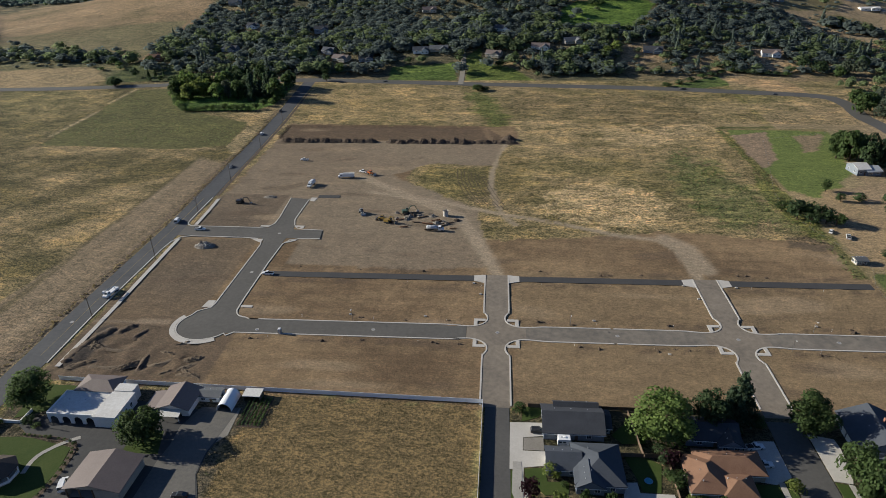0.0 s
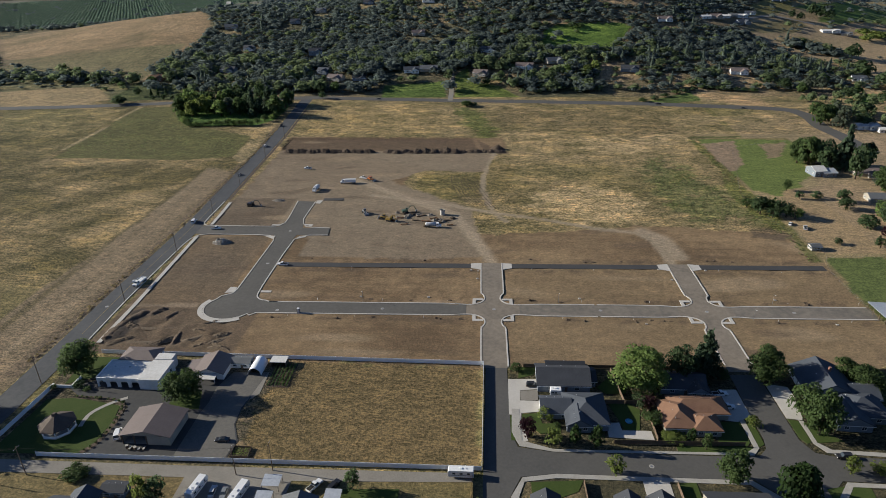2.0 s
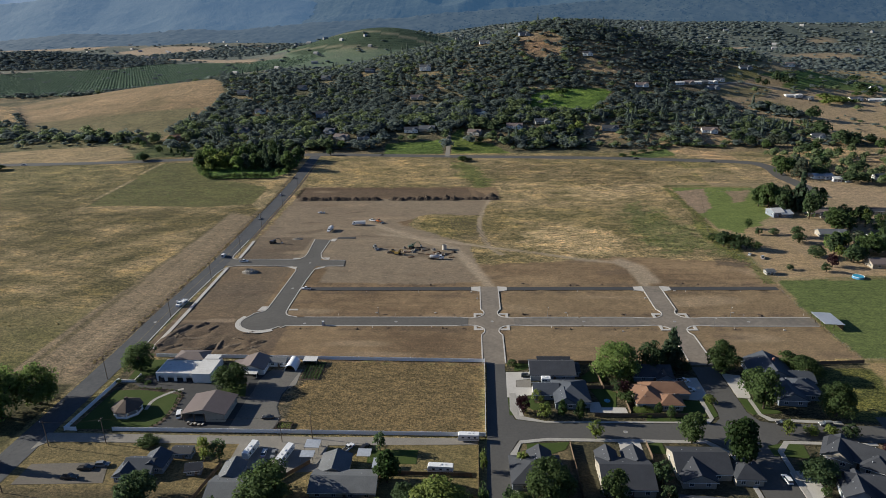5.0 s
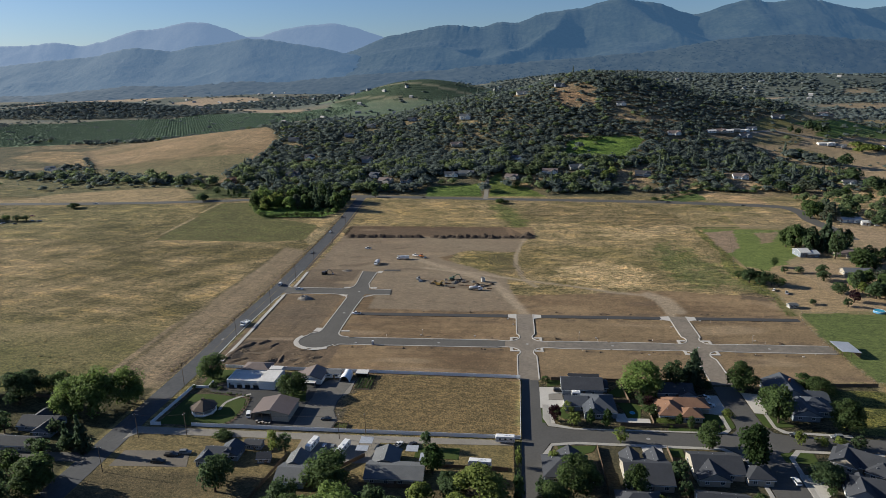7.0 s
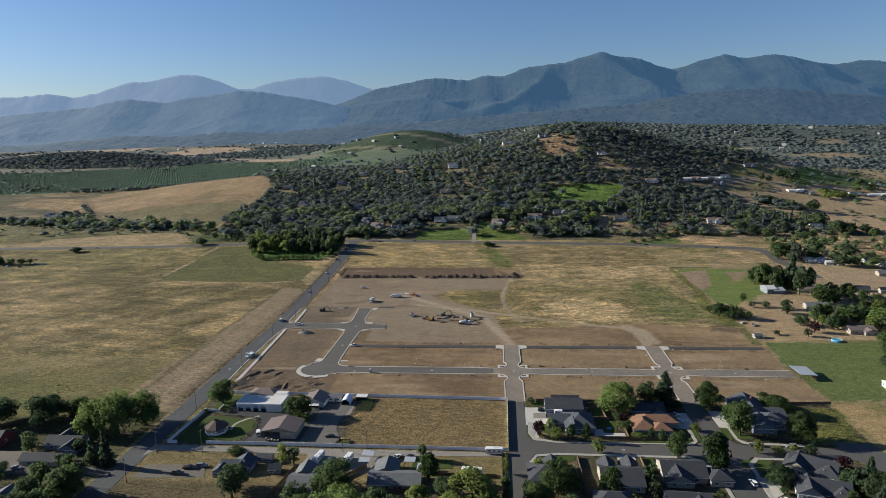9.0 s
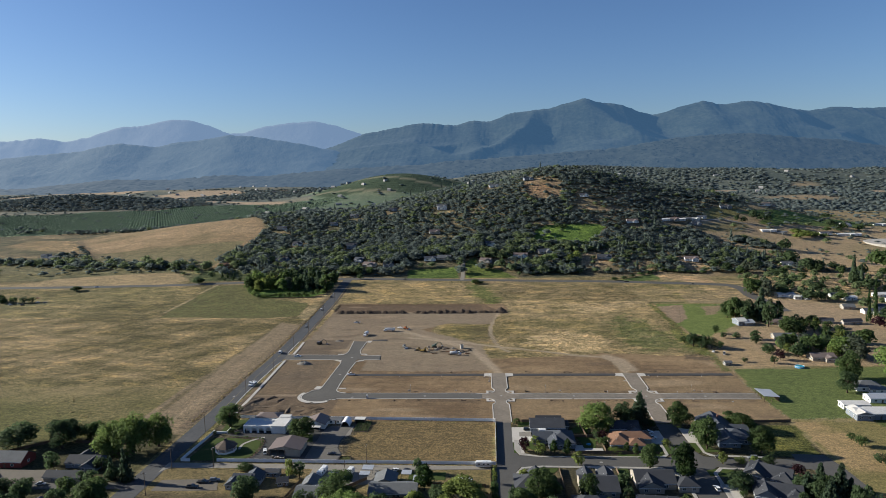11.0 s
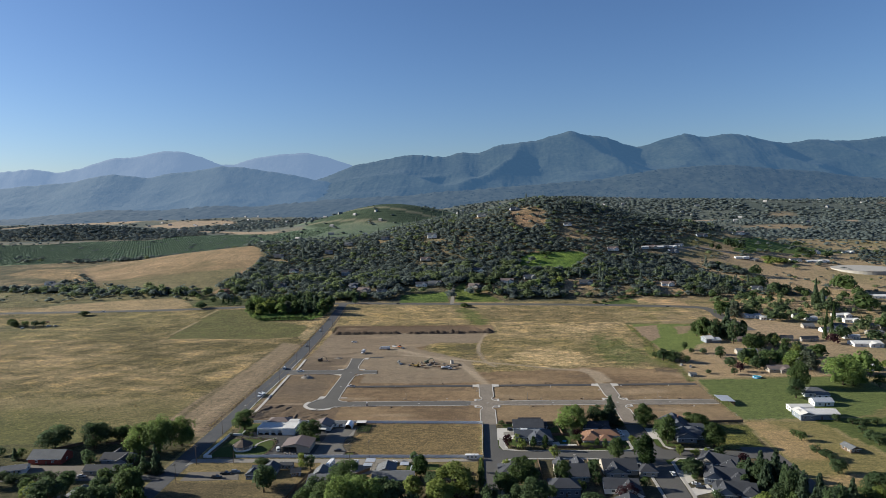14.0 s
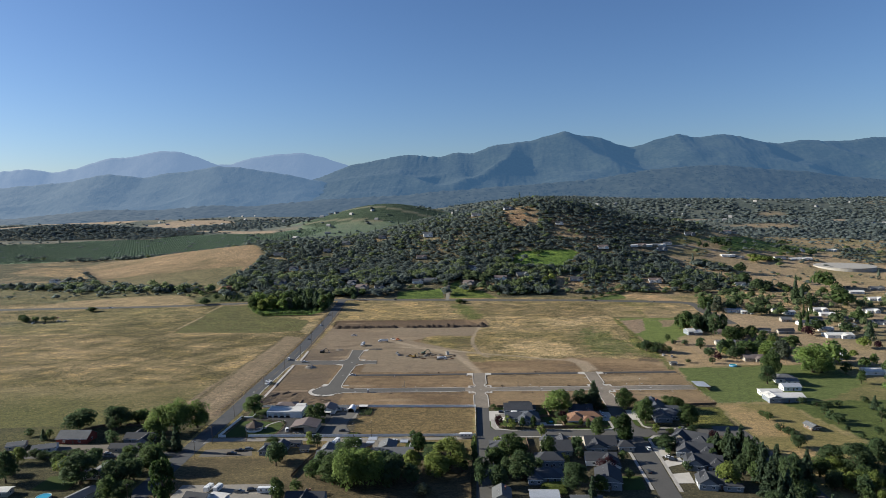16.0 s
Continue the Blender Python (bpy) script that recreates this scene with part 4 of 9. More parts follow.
M["bark"] = shade("bark", (0.09, 0.065, 0.045), (0.05, 0.038, 0.028), 0.8, 5.0, 0.95, 0.05)
LEAF = {
    "r": leaf("mid_green_leaves", (0.1, 0.146, 0.05), (0.06, 0.096, 0.034)),
    "d": leaf("dark_green_leaves", (0.086, 0.126, 0.056), (0.055, 0.09, 0.041)),
    "l": leaf("yellow_green_leaves", (0.200, 0.240, 0.066), (0.135, 0.178, 0.045)),
    "w": leaf("light_green_leaves", (0.2, 0.27, 0.082), (0.132, 0.2, 0.056)),
    "p": leaf("purple_leaves", (0.051, 0.018, 0.026), (0.028, 0.013, 0.017)),
    "g": leaf("grey_green_leaves", (0.141, 0.166, 0.115), (0.090, 0.115, 0.077)),
    "c": leaf("conifer_needles", (0.098, 0.142, 0.082), (0.064, 0.1, 0.06)),
    "u": leaf("deep_green_leaves", (0.054, 0.092, 0.028), (0.031, 0.059, 0.019)),
}
TREE_WORDS = {
    "r": "round green broadleaf tree with a full crown", "d": "dark green broadleaf tree with a dense crown", "l": "yellow-green leafy tree with a loose crown",
    "w": "large light green tree with feathery branches", "p": "dark purple-leaved ornamental tree", "g": "pale grey-green drooping tree",
    "c": "dark green pointed conifer", "u": "tall narrow deep green tree"}


def quads(centres, normals, size, rng):
    """Small leaf-clump quads at centres, roughly facing along normals."""
    n = len(centres)
    nrm = normals + rng.normal(0, 0.55, (n, 3))
    nrm /= np.linalg.norm(nrm, axis=1)[:, None] + 1e-9
    t = np.cross(nrm, rng.normal(0, 1, (n, 3)))
    t /= np.linalg.norm(t, axis=1)[:, None] + 1e-9
    b = np.cross(nrm, t)
    s = (size * rng.uniform(0.6, 1.4, n))[:, None]
    k = rng.uniform(0.55, 1.0, n)[:, None]
    v = np.stack([centres - t * s - b * s * k * 0.6, centres + t * s * 0.8 - b * s * k, centres + t * s + b * s * k * 0.7, centres - t * s * 0.7 + b * s * k], 1)
    return v.reshape(-1, 3), np.arange(4 * n).reshape(n, 4)


def crown_mesh(kind, seed, count, fine=1.0):
    """The leaves of a tree of height 1 and width 1."""
    rng = np.random.RandomState(seed)
    pts, nrm = [], []
    if kind == "c":
        tiers = 16
        for i in range(tiers):
            z = 0.1 + 0.9 * i / tiers
            r = 0.5 * (1 - i / tiers) ** 0.85 + 0.02
            for j in range(max(6, int(19 * (1 - i / tiers)))):
                a = rng.uniform(0, 6.28)
                k = max(3, int(count * 0.011))
                q = rng.uniform(0.12, 1.0, k)
                rr = r * rng.uniform(0.75, 1.08)
                pts.append(np.stack([np.cos(a) * rr * q, np.sin(a) * rr * q, z - 0.07 * q * (1 - z) + rng.normal(0, 0.012, k)], 1) + rng.normal(0, 0.015, (k, 3)))
                nrm.append(np.tile([np.cos(a) * 0.6, np.sin(a) * 0.6, 0.7], (k, 1)))
        size = 0.035
    else:
        blobs = 30 if kind in "rdlg" else 34
        lo = 0.03
        for i in range(blobs):
            d = rng.normal(0, 1, 3)
            d /= np.linalg.norm(d)
            d *= rng.uniform(0.45, 0.95) ** 0.6
            c = np.array([d[0] * 0.37, d[1] * 0.37, lo + (1 - lo) * (0.47 + d[2] * 0.38)])
            if c[2] < 0.4:
                c[:2] *= 1.15
            if kind == "u":
                c[:2] *= 1.15 - 0.7 * abs(c[2] - 0.4)
            r = rng.uniform(0.12, 0.22)
            k = count // blobs
            e = rng.normal(0, 1, (k, 3))
            e /= np.linalg.norm(e, axis=1)[:, None]
            e[:, 2] = np.where(e[:, 2] < -0.5, -e[:, 2], e[:, 2])
            pts.append(c + e * r * rng.uniform(0.75, 1.1, (k, 1)) * np.array([1, 1, 0.85]))
            nrm.append(e + np.array([0, 0, 0.25]))
            if kind in "wg":
                pts[-1][:, 2] -= rng.uniform(0, 0.12, k) * (np.hypot(pts[-1][:, 0], pts[-1][:, 1]) > 0.25)
        size = 0.034 if kind != "u" else 0.04
    at, out = np.concatenate(pts), np.concatenate(nrm)
    v, fc = quads(at, out, size * fine, rng)
    away = at - np.array([0, 0, 0.42])
    away /= np.linalg.norm(away, axis=1)[:, None] + 1e-9
    facing = out * 0.75 + away * 0.45 + rng.normal(0, 0.62, out.shape) + np.array([0, 0, 0.15])
    facing /= np.linalg.norm(facing, axis=1)[:, None] + 1e-9
    return raw_mesh("crown", v, fc, LEAF[kind], normals=np.repeat(facing, 4, 0))


def trunk_mesh(kind, seed):
    rng = np.random.RandomState(seed)
    b = Build()
    if kind == "c":
        return b.tube([(0, 0, -0.02), (0, 0, 0.4), (0, 0, 0.92)], [0.03, 0.02, 0.004], 7).mesh("trunk", M["bark"], True)
    top = 0.55 if kind != "u" else 0.7
    b.tube([(0, 0, -0.02), (0.01, 0, 0.12), (0.0, 0.01, 0.3), (0.01, 0, top)], [0.045, 0.034, 0.028, 0.012], 7)
    for i in range(6):
        a, z = i * 1.05 + rng.uniform(-0.3, 0.3), rng.uniform(0.18, 0.42)
        r = rng.uniform(0.2, 0.34)
        b.tube([(0, 0, z), (math.cos(a) * r * 0.5, math.sin(a) * r * 0.5, z + 0.12), (math.cos(a) * r, math.sin(a) * r, z + 0.28)], [0.018, 0.012, 0.004], 5)
    return b.mesh("trunk", M["bark"], True)


TREES = {}
DISTANT = {k: [] for k in LEAF}


def tree(x, y, h, w, kind, group=""):
    """A tree of height h and width w; trees of a kind share a few crowns."""
    h = max(h, 1.6)
    if x > 300 or y > 426:
        return DISTANT[kind].append((x, y, h, w))
    size = "grand" if y < 60 and w > 13 else "near" if y < 0 and w > 8 else "big" if w > 11 else "small"
    i = int(abs(x * 7.3 + y * 3.1)) % 3
    key = (kind, size, i)
    if key not in TREES:
        n = {"grand": 6200, "near": 2500, "big": 1150, "small": 560}[size]
        TREES[key] = (crown_mesh(kind, 100 + 7 * i + ord(kind), n, {"grand": 0.55, "near": 0.8, "big": 1.22, "small": 1.28}[size]), trunk_mesh(kind, i))
    low = h < w * 0.6
    crown, trunk = TREES[key]
    name = "tree" if not low else "shrub"
    words = TREE_WORDS[kind] if not low else TREE_WORDS[kind].replace("tree", "shrub")
    t = thing(name, words, name, Matrix.LocRotScale((x, y, hz(x, y) - 0.05), Euler((0, 0, (x * 1.7 + y) % 6.28)), (w, w, h)), group)
    part("trunk", trunk, None, t)
    part("crown", crown, None, t)
    return t


def plant(rows, group):
    for x, y, h, w, kind in rows:
        tree(x, y, h, w, kind, "trees of the " + group)


plant([
    (-161, -46, 14.6, 16.5, 'r'),
    (-113, -60, 12.7, 15.1, 'r'),
    (54, -45, 17.6, 21.0, 'w'),
    (70, -40, 15.5, 12.3, 'd'),
    (80, -36, 19.7, 14.5, 'c'),
    (101, -40, 15.8, 15.8, 'r'),
    (108, -58, 13.9, 12.2, 'r'),
    (108, -68, 19, 11.5, 'r'),
    (131, -36, 9.0, 10.8, 'r'),
    (135, -44, 11.0, 14.6, 'r'),
    (134, -72, 14.8, 14.8, 'r'),
], "property and corner")
plant([
    (12, -74, 9.0, 6.4, 'p'),
    (20, -77, 6.4, 6.4, 'l'),
    (27, -77, 9.0, 4.3, 'u'),
    (34, -78, 9.6, 4.3, 'u'),
    (18, -64, 4.9, 4.9, 'l'),
    (38, -89, 7.8, 6.2, 'l'),
    (55, -57, 5.2, 7.0, 'p'),
    (55, -65, 5.4, 6.8, 'r'),
    (60, -72, 2.1, 9.0, 'l'),
    (65, -74, 6.7, 3.1, 'u'),
    (69, -77, 7.2, 3.5, 'r'),
    (73, -91, 13.9, 10.2, 'r'),
    (88, -65, 4.2, 5.7, 'l'),
], "house gardens")
plant([
    (86, -102, 19.7, 12.8, 'u'),
    (110, -85, 6.8, 5.5, 'l'),
    (119, -84, 3.6, 6.6, 'l'),
    (126, -85, 4.8, 6.2, 'l'),
    (-131, -99, 2.8, 9.1, 'r'),
    (-105, -108, 11.2, 5.3, 'l'),
    (-100, -107, 8.9, 7.3, 'd'),
    (-42, -100, 8.9, 5.2, 'd'),
    (-4, -110, 9.7, 3.4, 'l'),
    (10, -108, 7.4, 5.7, 'l'),
    (9, -37, 3.1, 5.3, 'r'),
    (86, -39, 4.4, 5.1, 'r'),
], "street verges")
plant([
    (-246, -69, 13.1, 17.2, 'd'),
    (-235, -59, 8.6, 8.6, 'r'),
    (-210, -86, 21, 17.7, 'w'),
    (-199, -84, 23.5, 22, 'w'),
    (-190, -74, 20, 18.3, 'w'),
    (-184, -114, 11.7, 6.3, 'c'),
    (-193, -113, 6.9, 8.7, 'd'),
    (-207, -116, 6.7, 5.9, 'd'),
    (-185, -140, 16.5, 14.8, 'r'),
    (-117, -135, 15.3, 12.1, 'd'),
], "west gardens")
plant([
    (-76, -127, 14, 19.3, 'r'),
    (-60, -160, 22.1, 22.1, 'w'),
    (-79, -156, 15.5, 19.4, 'r'),
    (-38, -140, 12, 13, 'l'),
    (-37, -117, 13.6, 9.0, 'u'),
    (-17, -139, 18.2, 23.7, 'l'),
    (-27, -135, 12, 10, 'd'),
    (-103, -178, 13.7, 9.4, 'r'),
    (-158, -185, 29.1, 11.6, 'u'),
    (-196, -161, 16.0, 16.0, 'd'),
    (-189, -156, 14.5, 12.5, 'd'),
    (-186, -143, 15.3, 15.3, 'r'),
    (-217, -159, 18.6, 22.0, 'd'),
    (-233, -149, 11.4, 12.2, 'l'),
    (-260, -158, 19.2, 13.2, 'd'),
    (-191, -177, 14.1, 11.0, 'r'),
    (-183, -178, 11.2, 13.6, 'r'),
], "south gardens")
plant([
    (-269, -78, 15.0, 22.4, 'd'),
    (-243, -79, 18.5, 15.7, 'd'),
    (-235, -66, 10.4, 12.4, 'r'),
    (-186, -114, 17.0, 6.2, 'c'),
    (-194, -112, 12.3, 5.5, 'c'),
    (-282, -96, 7.2, 5.3, 'c'),
    (-280, -93, 6.2, 6.2, 'r'),
    (-268, -124, 5.5, 8.3, 'd'),
    (-260, -127, 5.9, 8.2, 'd'),
    (-253, -127, 5.8, 8.2, 'd'),
    (-248, -125, 5.5, 7.3, 'd'),
    (-242, -125, 6.1, 8.9, 'd'),
    (-237, -124, 5.3, 8.0, 'd'),
    (-231, -123, 5.6, 8.8, 'd'),
], "west hedge")
plant([
    (17, -123, 15.1, 17.1, 'r'),
    (9, -134, 11.0, 13.4, 'r'),
    (22, -151, 16.6, 16.6, 'd'),
    (8, -160, 12.8, 11.3, 'd'),
    (38, -125, 15.0, 9.6, 'r'),
    (56, -114, 10.2, 7.8, 'd'),
    (48, -163, 15.9, 14.4, 'd'),
    (54, -178, 13.6, 6.6, 'c'),
    (69, -139, 7.5, 10.8, 'p'),
    (38, -163, 2.4, 16.3, 'l'),
    (47, -132, 6.8, 6.8, 'l'),
    (-4, -136, 17.8, 4.6, 'r'),
    (-1, -160, 13.4, 6.2, 'd'),
], "south street")
plant([
    (109, -111, 9.7, 13.2, 'd'),
    (138, -132, 18.0, 10.8, 'c'),
    (147, -122, 19.3, 11.0, 'c'),
    (143, -146, 22.8, 11.2, 'd'),
    (145, -154, 21.8, 10.5, 'c'),
    (151, -157, 21.8, 10.5, 'c'),
    (155, -164, 22.2, 11.4, 'd'),
    (142, -171, 20.9, 11.5, 'c'),
    (126, -160, 14.9, 12.6, 'l'),
    (137, -113, 9.0, 11.2, 'd'),
    (169, -151, 17.0, 9.2, 'c'),
    (192, -133, 13.2, 15.8, 'd'),
    (198, -146, 18.3, 19.1, 'd'),
    (218, -130, 15.8, 13.2, 'd'),
    (185, -166, 12.7, 11.1, 'l'),
    (194, -165, 12.7, 12.7, 'l'),
    (177, -163, 10.6, 9.0, 'd'),
], "pine row")
plant([
    (188, -54, 4.2, 5.2, 'r'),
    (189, -62, 6.8, 6.8, 'r'),
    (188, -81, 5.2, 7.0, 'd'),
    (190, -88, 5.4, 8.2, 'd'),
    (186, -108, 8.5, 9.4, 'd'),
    (191, -93, 4.8, 5.7, 'd'),
    (234, -34, 4.5, 6.1, 'd'),
    (238, -36, 5.0, 6.5, 'd'),
    (243, -35, 4.5, 6.1, 'd'),
    (249, -35, 4.5, 6.6, 'd'),
    (231, -50, 5.8, 6.3, 'd'),
    (229, -61, 7.0, 8.0, 'd'),
    (230, -69, 7.7, 9.6, 'd'),
    (228, -82, 4.2, 4.7, 'd'),
    (230, -94, 4.1, 5.0, 'd'),
    (271, -26, 4.7, 6.8, 'd'),
    (269, -41, 9.7, 7.1, 'c'),
    (259, -65, 12.1, 6.8, 'd'),
], "field shrubs")
plant([
    (227, -29, 5.5, 6.5, 'd'),
    (244, -87, 6.0, 6.0, 'd'),
], "field shrubs")
plant([
    (226, 219, 24.1, 16.6, 'r'),
    (233, 208, 19.9, 13.1, 'd'),
    (247, 214, 31.0, 17, 'c'),
    (245, 191, 26.2, 12.9, 'd'),
    (261, 211, 20.2, 12.0, 'd'),
    (255, 175, 13.9, 16.5, 'r'),
    (294, 317, 19.9, 18.3, 'g'),
    (282, 328, 19.3, 15.4, 'r'),
    (159, 126, 12.6, 10.8, 'd'),
    (168, 122, 11.5, 8.0, 'd'),
    (190, 166, 8.7, 6.1, 'r'),
    (192, 151, 6.0, 6.0, 'd'),
    (203, 153, 5.2, 8.5, 'd'),
    (212, 134, 8.1, 10.6, 'd'),
    (233, 126, 11.6, 15.3, 'r'),
    (232, 104, 9.2, 9.2, 'r'),
    (210, 106, 8.9, 11.3, 'd'),
    (204, 80, 6.5, 6.5, 'd'),
], "east gardens")
plant([
    (184, 84, 3.7, 5.4, 'd'),
    (245, 113, 12.4, 19.8, 'r'),
    (263, 123, 10.3, 17.9, 'd'),
], "east gardens")
plant([
    (275, 51, 25.6, 31, 'w'),
    (303, 76, 21.8, 23.0, 'w'),
    (269, 93, 18.3, 20.7, 'g'),
    (238, 45, 21.2, 17.9, 'r'),
    (294, 129, 14.5, 18.4, 'r'),
    (407, 357, 25.3, 11.2, 'd'),
    (419, 363, 18.7, 10.1, 'c'),
    (502, 482, 25.2, 24.2, 'r'),
    (452, 333, 24.8, 33.3, 'r'),
    (417, 344, 14.8, 19.9, 'd'),
    (409, 469, 14.7, 20.3, 'd'),
    (371, 402, 12.0, 12.0, 'r'),
    (428, 583, 18.3, 22.5, 'd'),
    (331, 356, 12.7, 19.4, 'd'),
    (356, 334, 12.5, 20.7, 'd'),
    (340, 205, 21.0, 6.1, 'u'),
    (358, 227, 21.7, 5.6, 'u'),
    (356, 204, 15.2, 18.1, 'd'),
], "east village")
plant([
    (339, 187, 10.7, 13.5, 'p'),
    (380, 191, 13.8, 16.7, 'd'),
    (424, 248, 15.0, 19.7, 'r'),
    (387, 165, 19.1, 13.6, 'c'),
    (363, 133, 11.5, 14.2, 'l'),
    (400, 249, 14.9, 16.5, 'd'),
    (372, 126, 9.1, 7.7, 'p'),
], "east village")
plant([
    (136, -116, 12, 9, 'c'),
    (145, -109, 13, 9, 'c'),
    (149, -116, 12, 10, 'd'),
    (151, -123, 13, 9, 'c'),
    (155, -130, 12, 10, 'd'),
    (140, -122, 14, 10, 'd'),
    (132, -86, 6, 7, 'd'),
    (141, -97, 7, 7, 'p'),
], "lane corner")
plant([
    (-70, -164, 24, 17, 'w'),
    (-80, -156, 13, 11, 'd'),
    (-92, -150, 10, 10, 'r'),
    (-47, -153, 16, 13, 'd'),
    (-54, -146, 15, 12, 'd'),
    (-37, -158, 12, 11, 'd'),
    (-30, -170, 7, 10, 'g'),
    (-10, -142, 8, 6, 'd'),
    (5, -128, 9, 6, 'd'),
], "south gardens")
plant([
    (251, 162, 17, 19, 'r'),
    (225, 113, 14.8, 11.4, 'd'),
    (212, 89, 9.1, 7.9, 'p'),
    (229, 97, 12.5, 13.2, 'd'),
    (255, 98, 9.5, 10.4, 'l'),
    (255, 140, 7.3, 8.3, 'd'),
    (273, 143, 9.7, 10.1, 'd'),
    (216, 146, 9.4, 9.8, 'd'),
    (224, 19, 16.4, 13.4, 'd'),
    (416, 375, 34.1, 10.3, 'c'),
    (420, 366, 24.2, 10.3, 'c'),
    (371, 262, 24, 4.1, 'u'),
    (396, 295, 22, 5.8, 'u'),
    (502, 464, 27.5, 30.6, 'r'),
    (406, 464, 17.5, 22.4, 'd'),
    (420, 464, 14.1, 15.6, 'd'),
    (401, 500, 18.1, 23.1, 'd'),
    (349, 421, 11.5, 19.3, 'd'),
    (293, 338, 16.2, 18.7, 'r'),
    (290, 355, 13.5, 16.1, 'r'),
    (315, 324, 11.7, 18.6, 'd'),
    (330, 297, 12.9, 18.2, 'd'),
    (342, 296, 10.1, 14.1, 'd'),
    (362, 296, 11.6, 15.7, 'r'),
], "east village edge")
rng = np.random.RandomState(14)
belt = []
for tries in range(3000):
    x, y = rng.uniform(130, 240), rng.uniform(-205, -100)
    lane = abs(x - 166 + 0.04 * (y + 123)) < 8
    if inside(np.array([x]), np.array([y]), [(136, -104), (152, -112), (160, -128), (178, -138), (200, -122), (236, -128), (240, -205), (130, -205), (134, -140)])[0] and not lane and all(math.hypot(x - a, y - b_) > 6.4 for a, b_ in belt):
        belt.append((x, y))
    if len(belt) >= 46:
        break
for i, (x, y) in enumerate(belt):
    k = "cdcdcdrc"[i % 8] if x < 168 else "rdldrdcr"[i % 8]
    tree(x, y, rng.uniform(11, 19) if k == "c" else rng.uniform(8, 14), rng.uniform(6.5, 9) if k == "c" else rng.uniform(7, 11), k, "trees of the south-east belt")
for x, y, h, w, k in ((-252, -72, 9, 8, "d"), (-226, -62, 7, 6, "r"), (-221, -63, 8, 6, "d"), (-216, -61, 7, 6, "r"), (-296, -90, 6, 7, "d"), (-230, -104, 9, 8, "d"), (-236, -98, 8, 8, "d"), (-205, -103, 8, 8, "d"), (-200, -119, 9, 8, "d"), (-204, -132, 12, 10, "r"), (-224, -135, 11, 11, "d"), (-243, -138, 9, 9, "r"), (-272, -133, 10, 12, "l"), (-268, -148, 8, 9, "d"), (-200, -145, 13, 11, "d"), (-192, -136, 12, 10, "r"), (-88, -142, 13, 12, "d"), (-68, -148, 17, 15, "w"), (-48, -162, 15, 13, "d"), (-24, -150, 16, 15, "l"), (-30, -128, 9, 9, "d"), (-96, -168, 8, 7, "r"), (-118, -128, 12, 11, "d"), (30, -142, 9, 8, "d"), (52, -148, 8, 7, "d"), (56, -123, 7, 6, "d"), (24, -120, 8, 7, "d"), (14, -146, 11, 10, "d"), (80, -128, 7, 6, "r"), (78, -150, 6, 6, "d"), (0, -148, 12, 9, "d"), (60, -166, 10, 9, "r"), (112, -140, 6, 6, "d"), (108, -118, 4, 4, "r"), (131, -124, 7, 6, "d")):
    tree(x, y, h, w, k, "trees of the southern gardens")
for x, y, h, w, k in ((-581, 297, 9, 12, "d"), (-570, 300, 8, 10, "r"), (-556, 300, 8, 11, "d"), (-548, 303, 7, 9, "d"), (-533, 362, 7, 15, "d"), (-590, 305, 9, 13, "r"), (-442, 490, 9, 12, "d"), (-430, 480, 7, 9, "r"), (-398, 489, 10, 13, "r"), (-378, 500, 12, 12, "d"), (-366, 424, 5, 6, "d"), (-354, 425, 6, 6, "u"), (-345, 426, 5, 6, "d"), (-334, 428, 6, 7, "r"),
        (-375, 440, 9, 5, "u"), (-368, 441, 9, 4, "u"), (-360, 443, 8, 4, "u"), (-390, 440, 11, 10, "d"), (323, 452, 16, 16, "g"), (332, 447, 17, 15, "g"), (300, 452, 14, 13, "d"), (312, 440, 12, 12, "r"), (290, 470, 11, 13, "d"), (345, 470, 13, 14, "d"), (360, 430, 12, 13, "r"), (414, 455, 12, 15, "d"), (434, 436, 14, 14, "r"), (441, 470, 11, 16, "d"), (456, 430, 16, 15, "d"), (505, 440, 14, 18, "r"), (491, 412, 13, 16, "d"), (475, 420, 12, 14, "r"),
        (517, 714, 9, 26, "l"), (506, 722, 9, 24, "l"), (530, 711, 9, 22, "l"), (545, 706, 8, 18, "r"), (466, 768, 18, 15, "d"), (455, 772, 20, 14, "d"), (478, 765, 17, 14, "d"), (419, 750, 14, 12, "d"), (430, 748, 12, 12, "d"), (636, 890, 12, 22, "d"), (600, 770, 9, 18, "d"), (650, 800, 10, 22, "d"), (575, 760, 8, 16, "r"), (410, 602, 9, 18, "d"), (398, 612, 10, 16, "d"), (425, 596, 8, 14, "d"), (384, 625, 11, 18, "d")):
    tree(x, y, h, w, k, "trees of the farther gardens")
